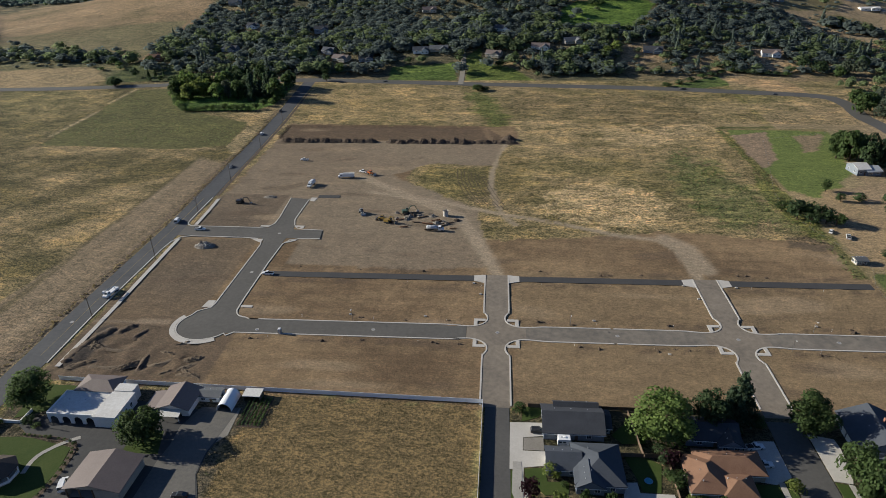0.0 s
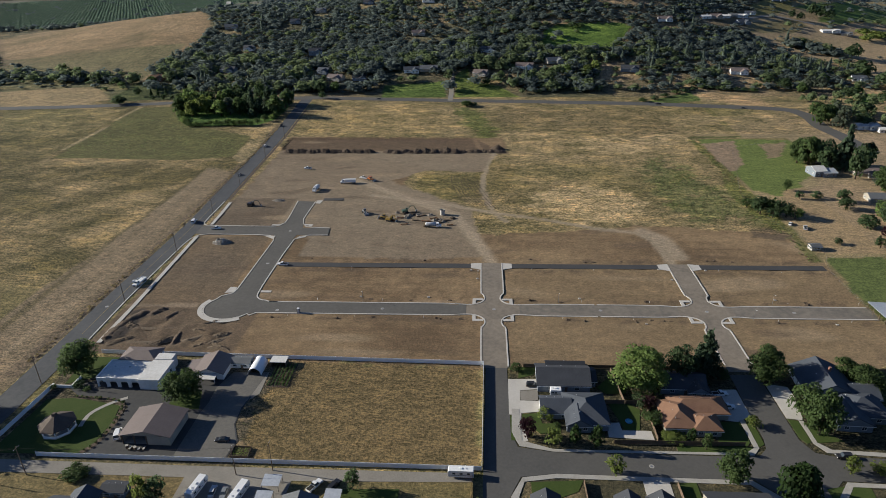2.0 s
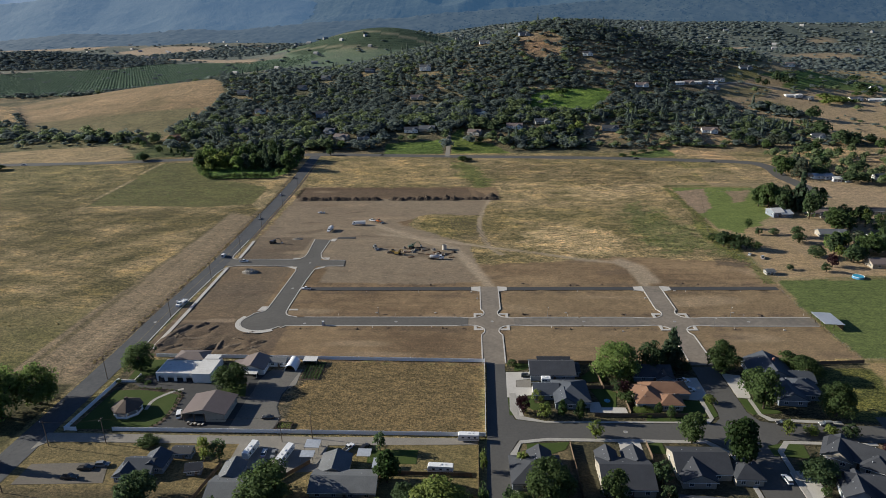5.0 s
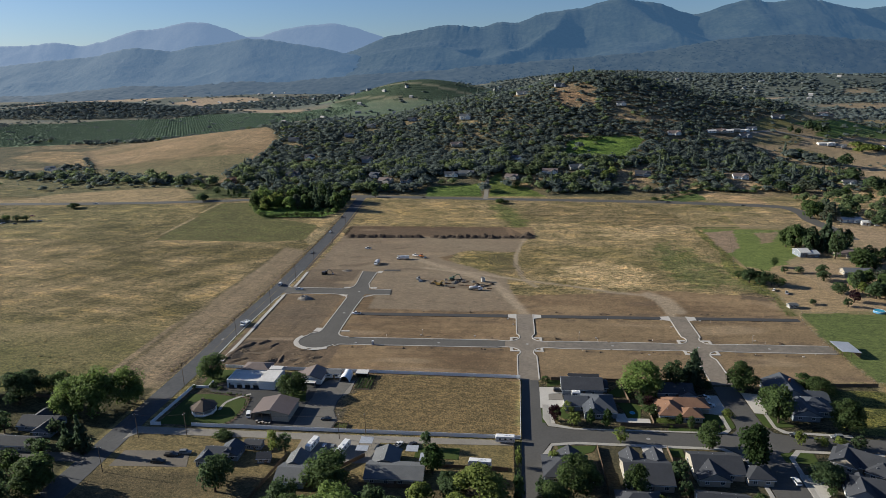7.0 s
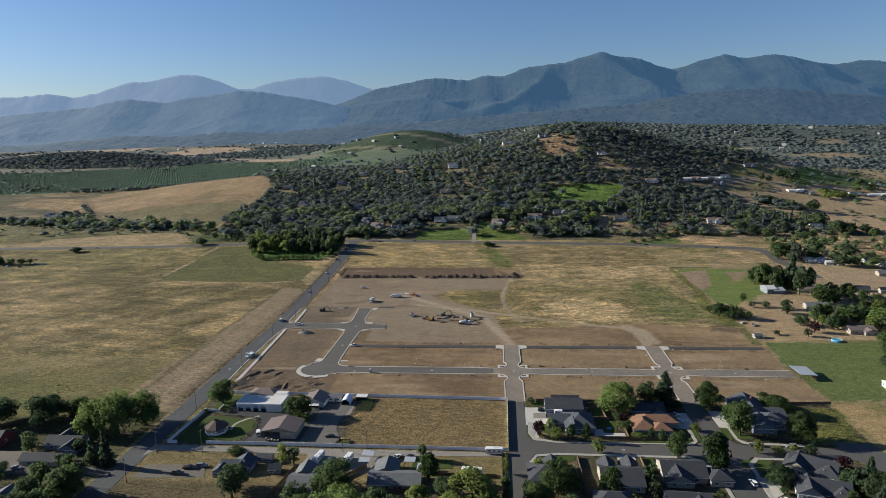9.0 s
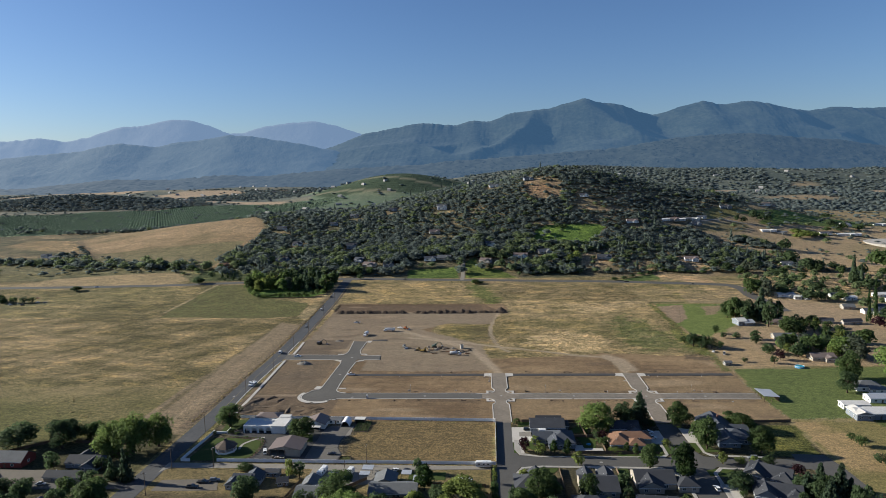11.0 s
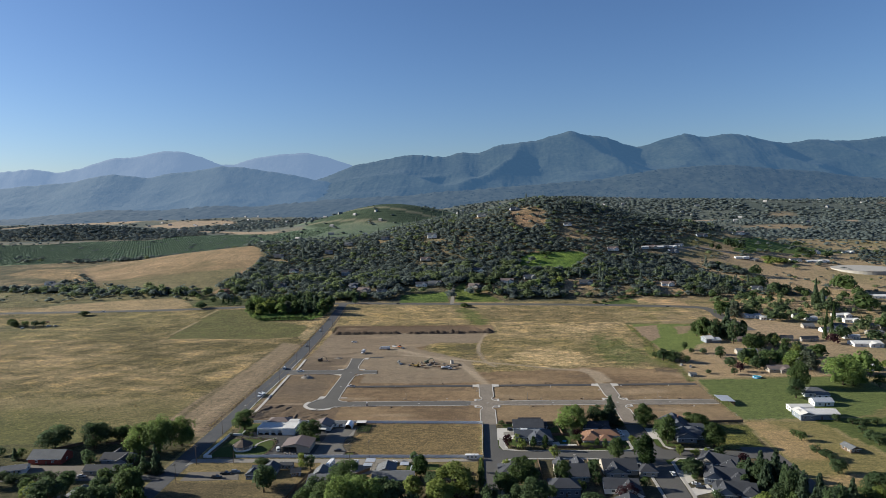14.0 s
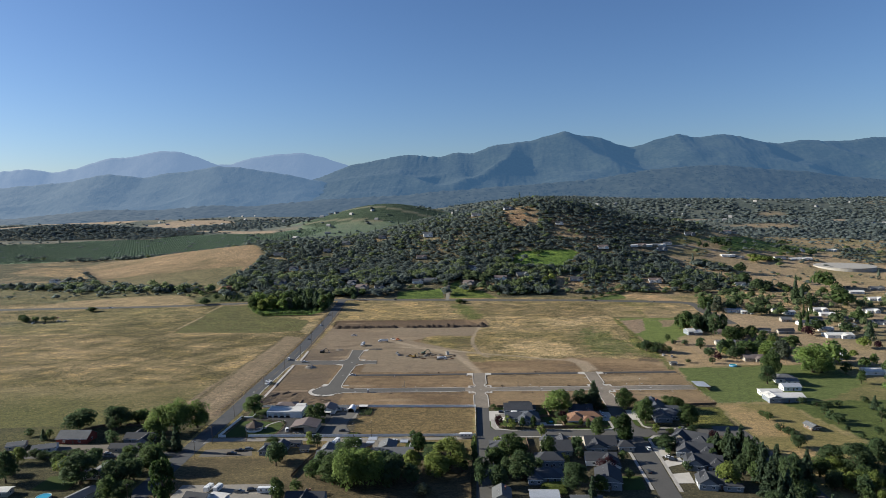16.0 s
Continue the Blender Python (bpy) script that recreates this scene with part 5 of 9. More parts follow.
# the copse beside the county road, with its hedge
rng = np.random.RandomState(4)
spots = []
while len(spots) < 30:
    p = (rng.uniform(-312, -206), rng.uniform(356, 416))
    if inside(np.array([p[0]]), np.array([p[1]]), COPSE)[0] and all(math.hypot(p[0] - a, p[1] - b_) > 8.5 for a, b_ in spots):
        spots.append(p)
for i, (x, y) in enumerate(spots):
    tree(x, y, rng.uniform(12, 20) if x < -250 else rng.uniform(14, 24), rng.uniform(13, 19) if x < -250 else rng.uniform(10, 16), "rwrlrwdr"[i % 8] if x < -262 else "rdcrdcgd"[i % 8], "trees of the copse")
for i, (x, y) in enumerate(np.array([(np.interp(a, [0, 0.2, 0.35, 0.55, 0.8, 0.9, 1], [-316, -297, -280, -252, -221, -211, -204]), np.interp(a, [0, 0.2, 0.35, 0.55, 0.8, 0.9, 1], [383, 341, 321, 325, 324, 344, 362])) for a in np.linspace(0, 1, 24)])):
    tree(float(x), float(y), rng.uniform(4.5, 7.5), rng.uniform(7, 9.5), "r" if i % 3 else "w", "hedge trees of the copse")
for x, y, h, w, k in ((-302, 380, 23, 21, "w"), (-282, 366, 21, 20, "l"), (-264, 358, 18, 17, "w"), (-292, 356, 16, 15, "l"), (-246, 360, 18, 15, "r"), (-231, 354, 19, 10, "c"), (-221, 366, 22, 11, "c"), (-238, 372, 24, 12, "c"), (101, 489, 12, 13, "l"), (112, 500, 12, 13, "l"), (79, 487, 13, 13, "w"), (62, 480, 13, 13, "r"), (36, 474, 12, 14, "r"), (7, 481, 10, 10, "r"), (-8, 468, 8, 12, "d"), (98, 622, 8, 12, "d"), (108, 621, 7, 10, "r"), (-104, 478, 8, 10, "d"), (-140, 462, 9, 14, "r")):
    tree(x, y, h, w, k, "trees at the foot of the hill")
for i in range(13):
    a = i / 12
    tree(float(np.interp(a, [0, 0.25, 0.5, 1], [148, 187, 218, 267])), float(np.interp(a, [0, 0.25, 0.5, 1], [409, 440, 458, 447])), 4.4, 10, "d" if i % 3 else "r", "hedge by the far road")
for x, y, h, w, k in ((-392, 404, 10, 17, "d"), (-27, 392, 6, 13, "r"), (-20, 393, 4, 8, "d"), (-180, 425, 9, 10, "d"), (-189, 448, 14, 14, "d"), (-172, 452, 12, 13, "r")):
    tree(x, y, h, w, k, "trees by the far road")
for x, y, h, w, k in ((160, 131, 9, 11, "d"), (166, 127, 10, 11, "r"), (172, 121, 10, 10, "d"), (164, 120, 7, 8, "d"), (176, 118, 8, 9, "r"), (155, 137, 6, 8, "r"), (221, 226, 18, 15, "r"), (238, 222, 20, 15, "d"), (229, 232, 17, 14, "r")):
    tree(x, y, h, w, k, "trees beside the ball field")
# more trees among the houses to the east
for x, y, h, w, k in ((232, 246, 14, 16, "r"), (240, 238, 15, 14, "r"), (303, 348, 17, 12, "g"), (270, 190, 12, 12, "d"), (281, 186, 13, 14, "d"), (409, 523, 14, 16, "d"), (508, 474, 24, 24, "r"), (416, 378, 26, 9, "c"), (420, 365, 20, 10, "c"), (406, 457, 12, 14, "d"), (490, 684, 9, 14, "l"), (503, 692, 10, 15, "l"), (517, 700, 9, 14, "l"), (532, 708, 8, 13, "l"), (601, 800, 14, 22, "d"), (620, 795, 12, 18, "r"), (300, 78, 18, 22, "w"), (262, 100, 16, 20, "w"), (281, 50, 18, 22, "w")):
    tree(x, y, h, w, k, "trees of the east village")
spots = []
for area, n, gap in (([(300, 430), (389, 415), (457, 400), (520, 370), (500, 230), (384, 193), (362, 218), (355, 284), (300, 331), (285, 380)], 125, 8.5), ([(250, 180), (300, 190), (290, 121), (264, 105), (230, 98), (205, 110), (245, 140)], 24, 8.5), ([(430, 110), (500, 200), (700, 400), (760, 330), (760, 110)], 95, 12), ([(262, 30), (330, 100), (420, 150), (480, 100), (420, 0), (300, -10)], 26, 13)):
    k = len(spots)
    for tries in range(5000):
        if len(spots) >= k + n:
            break
        x, y = rng.uniform(200, 760), rng.uniform(-20, 440)
        if inside(np.array([x]), np.array([y]), area)[0] and all(math.hypot(x - a, y - b_) > gap for a, b_ in spots):
            spots.append((x, y))
CLEAR = [(314, 318), (365, 312), (373, 301), (351, 262), (362, 243), (415, 316), (411, 289), (422, 261), (368, 210), (365, 181), (444, 242), (400, 226), (471, 305), (384, 262), (391, 490)]
village = spots[24 + 125:24 + 125 + 95] + [p for p in spots[:125] if not any(abs(p[0] - a) < 11 and b_ - 22 < p[1] < b_ + 6 for a, b_ in CLEAR)]
for i, (x, y) in enumerate(spots[125:125 + 24] + spots[24 + 125 + 95:]):
    tree(x, y, rng.uniform(7, 13), rng.uniform(7, 11), "rwrldgwr"[i % 8], "trees of the east village")


# ---------------------------------------------------------------- woods


def ico(level):
    bm = bmesh.new()
    bmesh.ops.create_icosphere(bm, subdivisions=level, radius=0.5)
    v = np.array([p.co[:] for p in bm.verts])
    fc = np.array([[p.index for p in q.verts] for q in bm.faces])
    bm.free()
    return v, fc


ICO_V, ICO_F = ico(1)


def leaf_tris(c, e, size, r):
    """One ragged triangle at each of c, facing about along e."""
    n = len(c)
    nrm = e + r.normal(0, 0.4, (n, 3))
    nrm /= np.linalg.norm(nrm, axis=1)[:, None] + 1e-9
    t = np.cross(nrm, r.normal(0, 1, (n, 3)))
    t /= np.linalg.norm(t, axis=1)[:, None] + 1e-9
    b = np.cross(nrm, t)
    s = (size * r.uniform(0.6, 1.4, n))[:, None]
    v = np.stack([c - t * s * 0.9 - b * s * 0.6, c + t * s - b * s * 0.5, c + b * s * r.uniform(0.7, 1.3, (n, 1))], 1)
    return v.reshape(-1, 3), np.arange(3 * n).reshape(n, 3)


def tuft(seed, leaves, core=0.6, size=0.14, cone=False, lobes=4):
    """A crown of height and width 1, all triangles: lobed core and ragged leaf clumps, with normals that turn outwards."""
    r = np.random.RandomState(seed)
    hub = np.array([0, 0, 0.48])
    cv = ICO_V * (1 + r.normal(0, 0.14, (len(ICO_V), 1))) * core * np.array([1, 1, 0.95])
    vs, fs, ns = [cv + hub], [ICO_F], [cv / np.linalg.norm(cv, axis=1)[:, None]]
    if cone:
        q = np.linspace(0.03, 1.0, leaves) ** 0.85
        a = np.arange(leaves) * 2.4
        rad = 0.44 * (1.02 - q) * r.uniform(0.75, 1.15, leaves)
        c = np.stack([np.cos(a) * rad, np.sin(a) * rad, q], 1)
        e = np.stack([np.cos(a), np.sin(a), 0 * a + 0.55], 1)
    else:
        a = np.arange(lobes) * 6.283 / lobes + r.uniform(0, 6)
        mid = np.concatenate([np.stack([np.cos(a) * 0.22, np.sin(a) * 0.22, r.uniform(0.32, 0.55, lobes)], 1), [[0, 0, 0.66]]])
        e = r.normal(0, 1, (leaves, 3))
        e /= np.linalg.norm(e, axis=1)[:, None]
        e[:, 2] = np.where(e[:, 2] < -0.35, -e[:, 2], e[:, 2])
        c = mid[np.arange(leaves) % len(mid)] + e * np.array([0.27, 0.27, 0.3]) * r.uniform(0.8, 1.1, (leaves, 1))
        e = e * 0.6 + (c - hub) * 1.1
    e = e / np.linalg.norm(e, axis=1)[:, None]
    v, q = leaf_tris(c, e, size, r)
    e = e + r.normal(0, 0.45, e.shape) + np.array([0, 0, 0.12])
    e = e / np.linalg.norm(e, axis=1)[:, None]
    vs.append(v), fs.append(q + len(ICO_V)), ns.append(np.repeat(e, 3, 0))
    return np.concatenate(vs), np.concatenate(fs), np.concatenate(ns)


def woods(name, label, material, xs, ys, wide, tall, templates, seed, zs=None, lift=0.0):
    """Many trees as one object, on the ground or at given heights."""
    r = np.random.RandomState(seed)
    vs, fs, ns, n = [], [], [], 0
    zs = height(xs, ys) if zs is None else zs
    for i, (tv, tf, tn) in enumerate(templates):
        sel = np.arange(len(xs)) % len(templates) == i
        k = sel.sum()
        a = r.uniform(0, 6.28, k)
        ca, sa = np.cos(a)[:, None], np.sin(a)[:, None]
        w, h = wide[sel][:, None], tall[sel][:, None]
        X = (tv[:, 0] * ca - tv[:, 1] * sa) * w + xs[sel][:, None]
        Y = (tv[:, 0] * sa + tv[:, 1] * ca) * w + ys[sel][:, None]
        Z = tv[:, 2] * h + zs[sel][:, None]
        vs.append(np.stack([X, Y, Z], -1).reshape(-1, 3))
        ns.append(np.stack([tn[:, 0] * ca - tn[:, 1] * sa, tn[:, 0] * sa + tn[:, 1] * ca, tn[:, 2] + lift + 0 * ca], -1).reshape(-1, 3))
        ns[-1] /= np.linalg.norm(ns[-1], axis=1)[:, None]
        fs.append((tf[None] + (np.arange(k) * len(tv))[:, None, None] + n).reshape(-1, 3))
        n += k * len(tv)
    ob = new(name, raw_mesh(name, np.concatenate(vs), np.concatenate(fs), material, normals=np.concatenate(ns)))
    return tagged(ob, label, "woods", kind="stuff")


# oak green raised and blued; haze over the hill is painted into it
M["oak_woods"] = shade("oak_leaves_haze_tint", (0.16, 0.194, 0.178), (0.114, 0.144, 0.132), 0.02, 0.12, 0.9, 0.0, rnd=0.12, spec=0.1, thin=0.6)
M["bright_woods"] = shade("bright_leaves", (0.2, 0.25, 0.12), (0.14, 0.18, 0.09), 0.02, 0.3, 0.9, 0.0, rnd=0.28, spec=0.1, thin=0.55)
# leaf colour made paler and bluer to stand in for distance haze
M["far_woods"] = shade("far_leaves_haze_tint", (0.18, 0.218, 0.215), (0.15, 0.184, 0.182), 0.004, 0.05, 1.0, 0.0, rnd=0.16, spec=0.05, thin=0.62)
rng = np.random.RandomState(11)


def scatter(x0, x1, y0, y1, gap, keep):
    X, Y = np.meshgrid(np.arange(x0, x1, gap), np.arange(y0, y1, gap))
    x = (X + rng.uniform(-0.5, 0.5, X.shape) * gap).ravel()
    y = (Y + rng.uniform(-0.5, 0.5, Y.shape) * gap).ravel()
    ok = rng.uniform(0, 1, x.shape) < keep(x, y)
    return x[ok], y[ok]


HILL_HOUSES = [(-95, 732), (-226, 584), (-15, 492), (-95, 505), (-75, 507), (-153, 489), (34, 506), (-399, 505), (68, 520), (155, 748), (-180, 491), (-199, 514), (-775, 640), (-321, 532), (-99, 626), (-7, 559), (-256, 750), (-188, 768), (221, 660), (-283, 702), (-372, 688), (-321, 610), (296, 694), (62, 835), (-2, 843), (420, 812), (519, 877), (640, 830), (-740, 612), (150, 500), (268, 500), (330, 690)]


ROW_HOUSES = [(282, 689), (311, 703), (324, 712), (338, 718), (355, 736)]


def hill_keep(x, y):
    k = 1.0 + 0.5 * wave(x, y, 0.016, 61) + 0.2 * wave(x, y, 0.05, 62)
    edge = 441 + 0.04 * np.abs(x)
    k = np.where(y < edge + 35, k * 0.75, k)
    for poly, v in ((TAN_FIELD, 0.0), (TAN_STRIP, 0.0), (MEADOW, 0.02), (LOTS, 0.0), (LOTS_EAST, 0.0), (NURSERY, 0.12), (COPSE, 0.0), (RIGHT_FIELDS, 0.025), (TAN_WEST, 0.0), *((q, 0.14) for q in DRY)):
        k = np.where(inside(x, y, poly), v, k)
    k = np.where(inside(x, y, RIGHT_FIELDS) & (y > 730), 0.12 + 0.5 * (wave(x, y, 0.02, 44) > 0.5), k)
    k = np.where(np.hypot((x - 80) / 36, (y - 775) / 45) < 1, 0.12, k)
    k = np.where((y < 505) & (x > -135) & (x < 35), k * 0.3, k)
    k = np.where(y < edge, 0, k)
    for hx_, hy_ in HILL_HOUSES + ROW_HOUSES:
        k = np.where((np.abs(x - hx_) < 15) & (y > hy_ - 30) & (y < hy_ + 10), 0.04, k)
    k = np.where((x < -430) & (y < 620), k * 0.12, k)
    k = np.where((x < -640), k * 0.25, k)
    k = np.where((x > 130) & (y > 600), k * (0.72 + 0.3 * wave(x * 0.5, y * 1.6, 0.03, 46)), k)
    k = np.where((x > 330) & (y > 600), k * 0.8, k)
    k = np.where((x > 105) & (x < 290) & (y < 535), k * 0.5, k)
    k = np.where((x > 290) & (y < 520), k * 0.6, k)
    return np.clip(k, 0, 1)


xs, ys = scatter(-760, 960, 436, 985, 5.5, hill_keep)
hedge_t = rng.uniform(0, 1, 300)
hx = np.interp(hedge_t, [0, 0.35, 0.55, 0.78, 1], [-860, -700, -629, -545, -455]) + rng.normal(0, 7, 300)
hy = np.interp(hedge_t, [0, 0.35, 0.55, 0.78, 1], [590, 562, 533, 528, 508]) + rng.normal(0, 12, 300)
line_t = rng.uniform(0, 1, 150)
lx = np.interp(line_t, [0, 0.2, 0.5, 0.8, 1], [-835, -760, -610, -500, -425]) + rng.normal(0, 4, 150)
ly = np.interp(line_t, [0, 0.2, 0.5, 0.8, 1], [965, 968, 955, 900, 800]) + rng.normal(0, 9, 150)
wedge_t = rng.uniform(0, 1, 46)
wx, wy = 363 + 50 * wedge_t + rng.normal(0, 4, 46), 622 - 32 * wedge_t + 20 * wedge_t * (1 - wedge_t) + rng.normal(0, 5, 46)
farm_x, farm_y = np.concatenate([rng.normal(-900, 32, 34), rng.normal(-1075, 14, 14)]), np.concatenate([rng.normal(962, 14, 34), rng.normal(1010, 14, 14)])
xs, ys = np.concatenate([xs, hx, lx, wx, farm_x]), np.concatenate([ys, hy, ly, wy, farm_y])
wide = np.clip(rng.lognormal(2.16, 0.34, len(xs)), 4.4, 15)
tall = wide * rng.uniform(0.34, 0.55, len(xs))
n = len(hx) + len(lx) + len(wx) + len(farm_x)
wide[-n:], tall[-n:] = wide[-n:] * 1.3, tall[-n:] * 1.55
foot = 1 + 0.8 * (1 - step(520, 640, ys)) * (xs > -420) * (1 - 0.75 * step(90, 130, xs)) * (xs < 330)
wide, tall = wide * (0.5 + 0.5 * foot), tall * foot
vx, vy = np.array(village).T
bright = (rng.uniform(0, 1, len(xs)) < np.where(ys < 580, 0.34, 0.09)) | ((rng.uniform(0, 1, len(xs)) < 0.4) & (ys < 540) & (xs > -20) & (xs < 150))
near_tufts = [tuft(s, 38, 0.64, 0.14) for s in range(6)]
low = (ys < 660) & (xs > -430) & (xs < 340)
fine_tufts = [tuft(s + 10, 92, 0.6, 0.1) for s in range(6)]
for a, b_ in ((low, fine_tufts), (~low, near_tufts)):
    q = a & ~bright
    woods("woods_hill" if a is not low else "woods_hill_foot", "dark green oak woods covering the hill" if a is not low else "dark green oaks along the foot of the hill", M["oak_woods"], xs[q], ys[q], wide[q], tall[q], b_, 1, lift=0.7)
woods("woods_hill_bright", "brighter green trees scattered in the hill woods", M["bright_woods"], xs[bright], ys[bright], wide[bright], tall[bright] * 1.15, fine_tufts, 2, lift=0.5)
vw = rng.uniform(6.5, 10.5, len(vx))
woods("woods_village", "leafy green trees around the farther village houses", M["bright_woods"], vx, vy, vw, vw * rng.uniform(0.8, 1.4, len(vx)), [tuft(s + 60, 150, 0.55, 0.1) for s in range(4)], 6)
for q, (kind, rows) in enumerate([z for z in DISTANT.items() if z[1]]):
    a = np.array(rows)
    woods("trees_distant_" + {"r": "green", "d": "dark", "l": "yellow_green", "w": "light", "p": "purple", "g": "grey_green", "c": "conifer", "u": "slender"}[kind], TREE_WORDS[kind].replace("tree", "trees") + ", far off" if kind != "c" else "dark green pointed conifers among far houses", LEAF[kind], a[:, 0], a[:, 1], a[:, 3], a[:, 2], [tuft(s + 80, 230, 0.5, 0.085, kind in "cu", 6) for s in range(3)], 20 + q)
pine = (rng.uniform(0, 1, len(xs)) < np.where(ys < 545, 0.06, 0.006)) & (xs > -420)
pines = [tuft(40 + s, 70, 0.24, 0.11, True) for s in range(3)]
M["pine_woods"] = shade("pine_needles", (0.095, 0.12, 0.095), (0.07, 0.092, 0.074), 0.02, 0.3, 0.9, 0.0, rnd=0.25, spec=0.1, thin=0.3)
woods("woods_hill_pines", "dark pointed conifers standing among the oaks", M["pine_woods"], xs[pine], ys[pine], rng.uniform(6, 9, pine.sum()), rng.uniform(11, 18, pine.sum()), pines, 5)


def far_keep(x, y):
    k = 0.72 + 0.5 * wave(x, y, 0.0045, 71) + 0.2 * wave(x, y, 0.02, 72)
    k = np.where((x < -330 + 0.1 * (y - 1000)) & (y > 1080), np.where(wave(x, y * 1.5, 0.006, 75) > 0.45, 0.6, 0.07), k)
    k = np.where(np.hypot((x + 1580) / 400, (y - 1900) / 170) < 1, 0.95, k)
    k = np.where((x > -1250) & (x < -560) & (y > 2080) & (y < 2700), 0.85, k)
    k = np.where(inside(x, y, GREEN_FAR), 0.06 + 0.7 * (wave(x * 0.5, y * 1.4, 0.012, 82) > 0.62), k)
    for poly in [ORCHARD, VINES] + TAN_FAR:
        k = np.where(inside(x, y, poly), 0.02, k)
    k = np.where((wave(x, y * 1.6, 0.005, 17) > 0.7) & (y > 900) & (y < 2200) & (x > 300), 0.05, k)
    k = np.where(inside(x, y, TAN_FIELD), 0.0, k)
    k = np.where(inside(x, y, RIGHT_FIELDS), 0.25, k)
    k = np.where((x > 350) & (y < 1500), k * 0.75, k)
    k = np.where(np.abs(x) > 0.86 * (y + 520), 0, k)
    return np.clip(k, 0, 1)


far_tufts = [tuft(s + 20, 3, 0.8, 0.22) for s in range(4)]
xs, ys = scatter(-1700, 1500, 985, 1700, 10.5, far_keep)
xb, yb = scatter(-2500, 2500, 1700, 2850, 19, far_keep)
mx, my = scatter(-1990, -1010, 1670, 2040, 11, lambda x, y: 0.9 * (np.hypot((x + 1500) / 470, (y - 1850) / 180) < 1))
xs, ys = np.concatenate([xs, mx]), np.concatenate([ys, my])
wide = np.concatenate([np.clip(rng.lognormal(2.4, 0.35, len(xs)), 6, 20), rng.uniform(14, 27, len(xb))])
tall = wide * np.concatenate([rng.uniform(0.26, 0.44, len(xs)), rng.uniform(0.22, 0.36, len(xb))])
woods("woods_far", "far woods across the valley, blue haze tinted into the leaves", M["far_woods"], np.concatenate([xs, xb]), np.concatenate([ys, yb]), wide, tall, far_tufts, 3, lift=0.9)
# trees on the foothills, in drifts with bare gaps
fv = np.array([v.co[:] for v in foothills.data.vertices])[:44 * 560].reshape(44, 560, 3)
rf = np.random.RandomState(77)
fi, fj = rf.randint(0, 43, 13000), rf.randint(66, 493, 13000)
fa, fb = rf.uniform(0, 1, (13000, 1)), rf.uniform(0, 1, (13000, 1))
fp = (fv[fi, fj] * (1 - fa) + fv[fi + 1, fj] * fa) * (1 - fb) + (fv[fi, fj + 1] * (1 - fa) + fv[fi + 1, fj + 1] * fa) * fb
fp = fp[rf.uniform(0, 1, 13000) < 0.72 + 0.6 * wave(fp[:, 0], fp[:, 1], 0.008, 73)]
fp = fp[fp[:, 0] > -260 + 200 * wave(fp[:, 0], fp[:, 1], 0.01, 74)]
fw = rf.uniform(5, 10, len(fp))
# same glowing material as the foothills, so the trees carry its painted haze
woods("woods_foothills", "trees scattered over the foothills, blue haze put in as glow", M["foot_range"], fp[:, 0], fp[:, 1], fw, fw * rf.uniform(0.3, 0.5, len(fp)), [(ICO_V * (1 + rf.normal(0, 0.2, (len(ICO_V), 1))) + np.array([0, 0, 0.3]), ICO_F, ICO_V * 2) for s in range(4)], 7, fp[:, 2])
# weeds and clumps of dry grass on the fields and verges


def weeds(name, label, material, x, y, wide, tall, seed):
    t = [tuft(seed + k, 16, 0.34, 0.24) for k in range(3)]
    keep = [(v[12:], f[20:] - 12, n[12:]) for v, f, n in t]
    ob = woods(name, label, material, x, y, wide, tall, keep, seed)
    return tagged(ob, label, "weeds", kind="stuff")


rw = np.random.RandomState(91)


def spread(poly, n):
    """n points at random in the outline, in drifts."""
    a = np.array(poly, float)
    x, y = rw.uniform(a[:, 0].min(), a[:, 0].max(), 8 * n), rw.uniform(a[:, 1].min(), a[:, 1].max(), 8 * n)
    ok = inside(x, y, poly) & (rw.uniform(-0.8, 0.8, 8 * n) < wave(x, y, 0.12, 92))
    return x[ok][:n], y[ok][:n]


M["weed_green"] = shade("weed_leaves", (0.19, 0.225, 0.09), (0.13, 0.16, 0.06), 0.1, 0.8, 0.9, 0.0, rnd=0.35, spec=0.1, thin=0.4)
M["weed_dry"] = shade("dry_weeds", (0.34, 0.27, 0.14), (0.22, 0.18, 0.09), 0.1, 0.8, 0.95, 0.0, rnd=0.3, spec=0.1, thin=0.4)
x, y = spread([(114, 226), (128, 244), (137, 211), (148, 171), (164, 124), (149, 113), (127, 115), (112, 121), (105, 140), (110, 183)], 700)
x2, y2 = spread([(-205, 236), (-209, 270), (-300, 330), (-360, 388), (-354, 232)], 420)
x3, y3 = np.interp(rw.uniform(0, 1, 260), [0, 0.3, 0.6, 1], [161, 165, 159, 165]) + rw.normal(0, 1.2, 260), rw.uniform(60, 285, 260)
x4, y4 = spread([(-40, 390), (-23, 378), (7, 299), (-4, 284), (-27, 328)], 160)
x, y = np.concatenate([x, x2, x3, x4]), np.concatenate([y, y2, y3, y4])
w = rw.uniform(0.6, 1.5, len(x))
weeds("weeds_green", "green weeds scattered over the dry fields", M["weed_green"], x, y, w, w * rw.uniform(0.35, 0.7, len(x)), 300)
x, y = spread([(5, 384), (150, 372), (162, 303), (116, 290), (42, 317), (2, 336)], 900)
y = np.round(y / 6) * 6 + rw.normal(0, 0.5, len(y))
x2, y2 = -186.5 - 0.04 * np.clip(np.linspace(-40, 320, 330) - 100, 0, 400) + rw.normal(0, 0.7, 330), np.linspace(-40, 320, 330) + rw.normal(0, 3, 330)
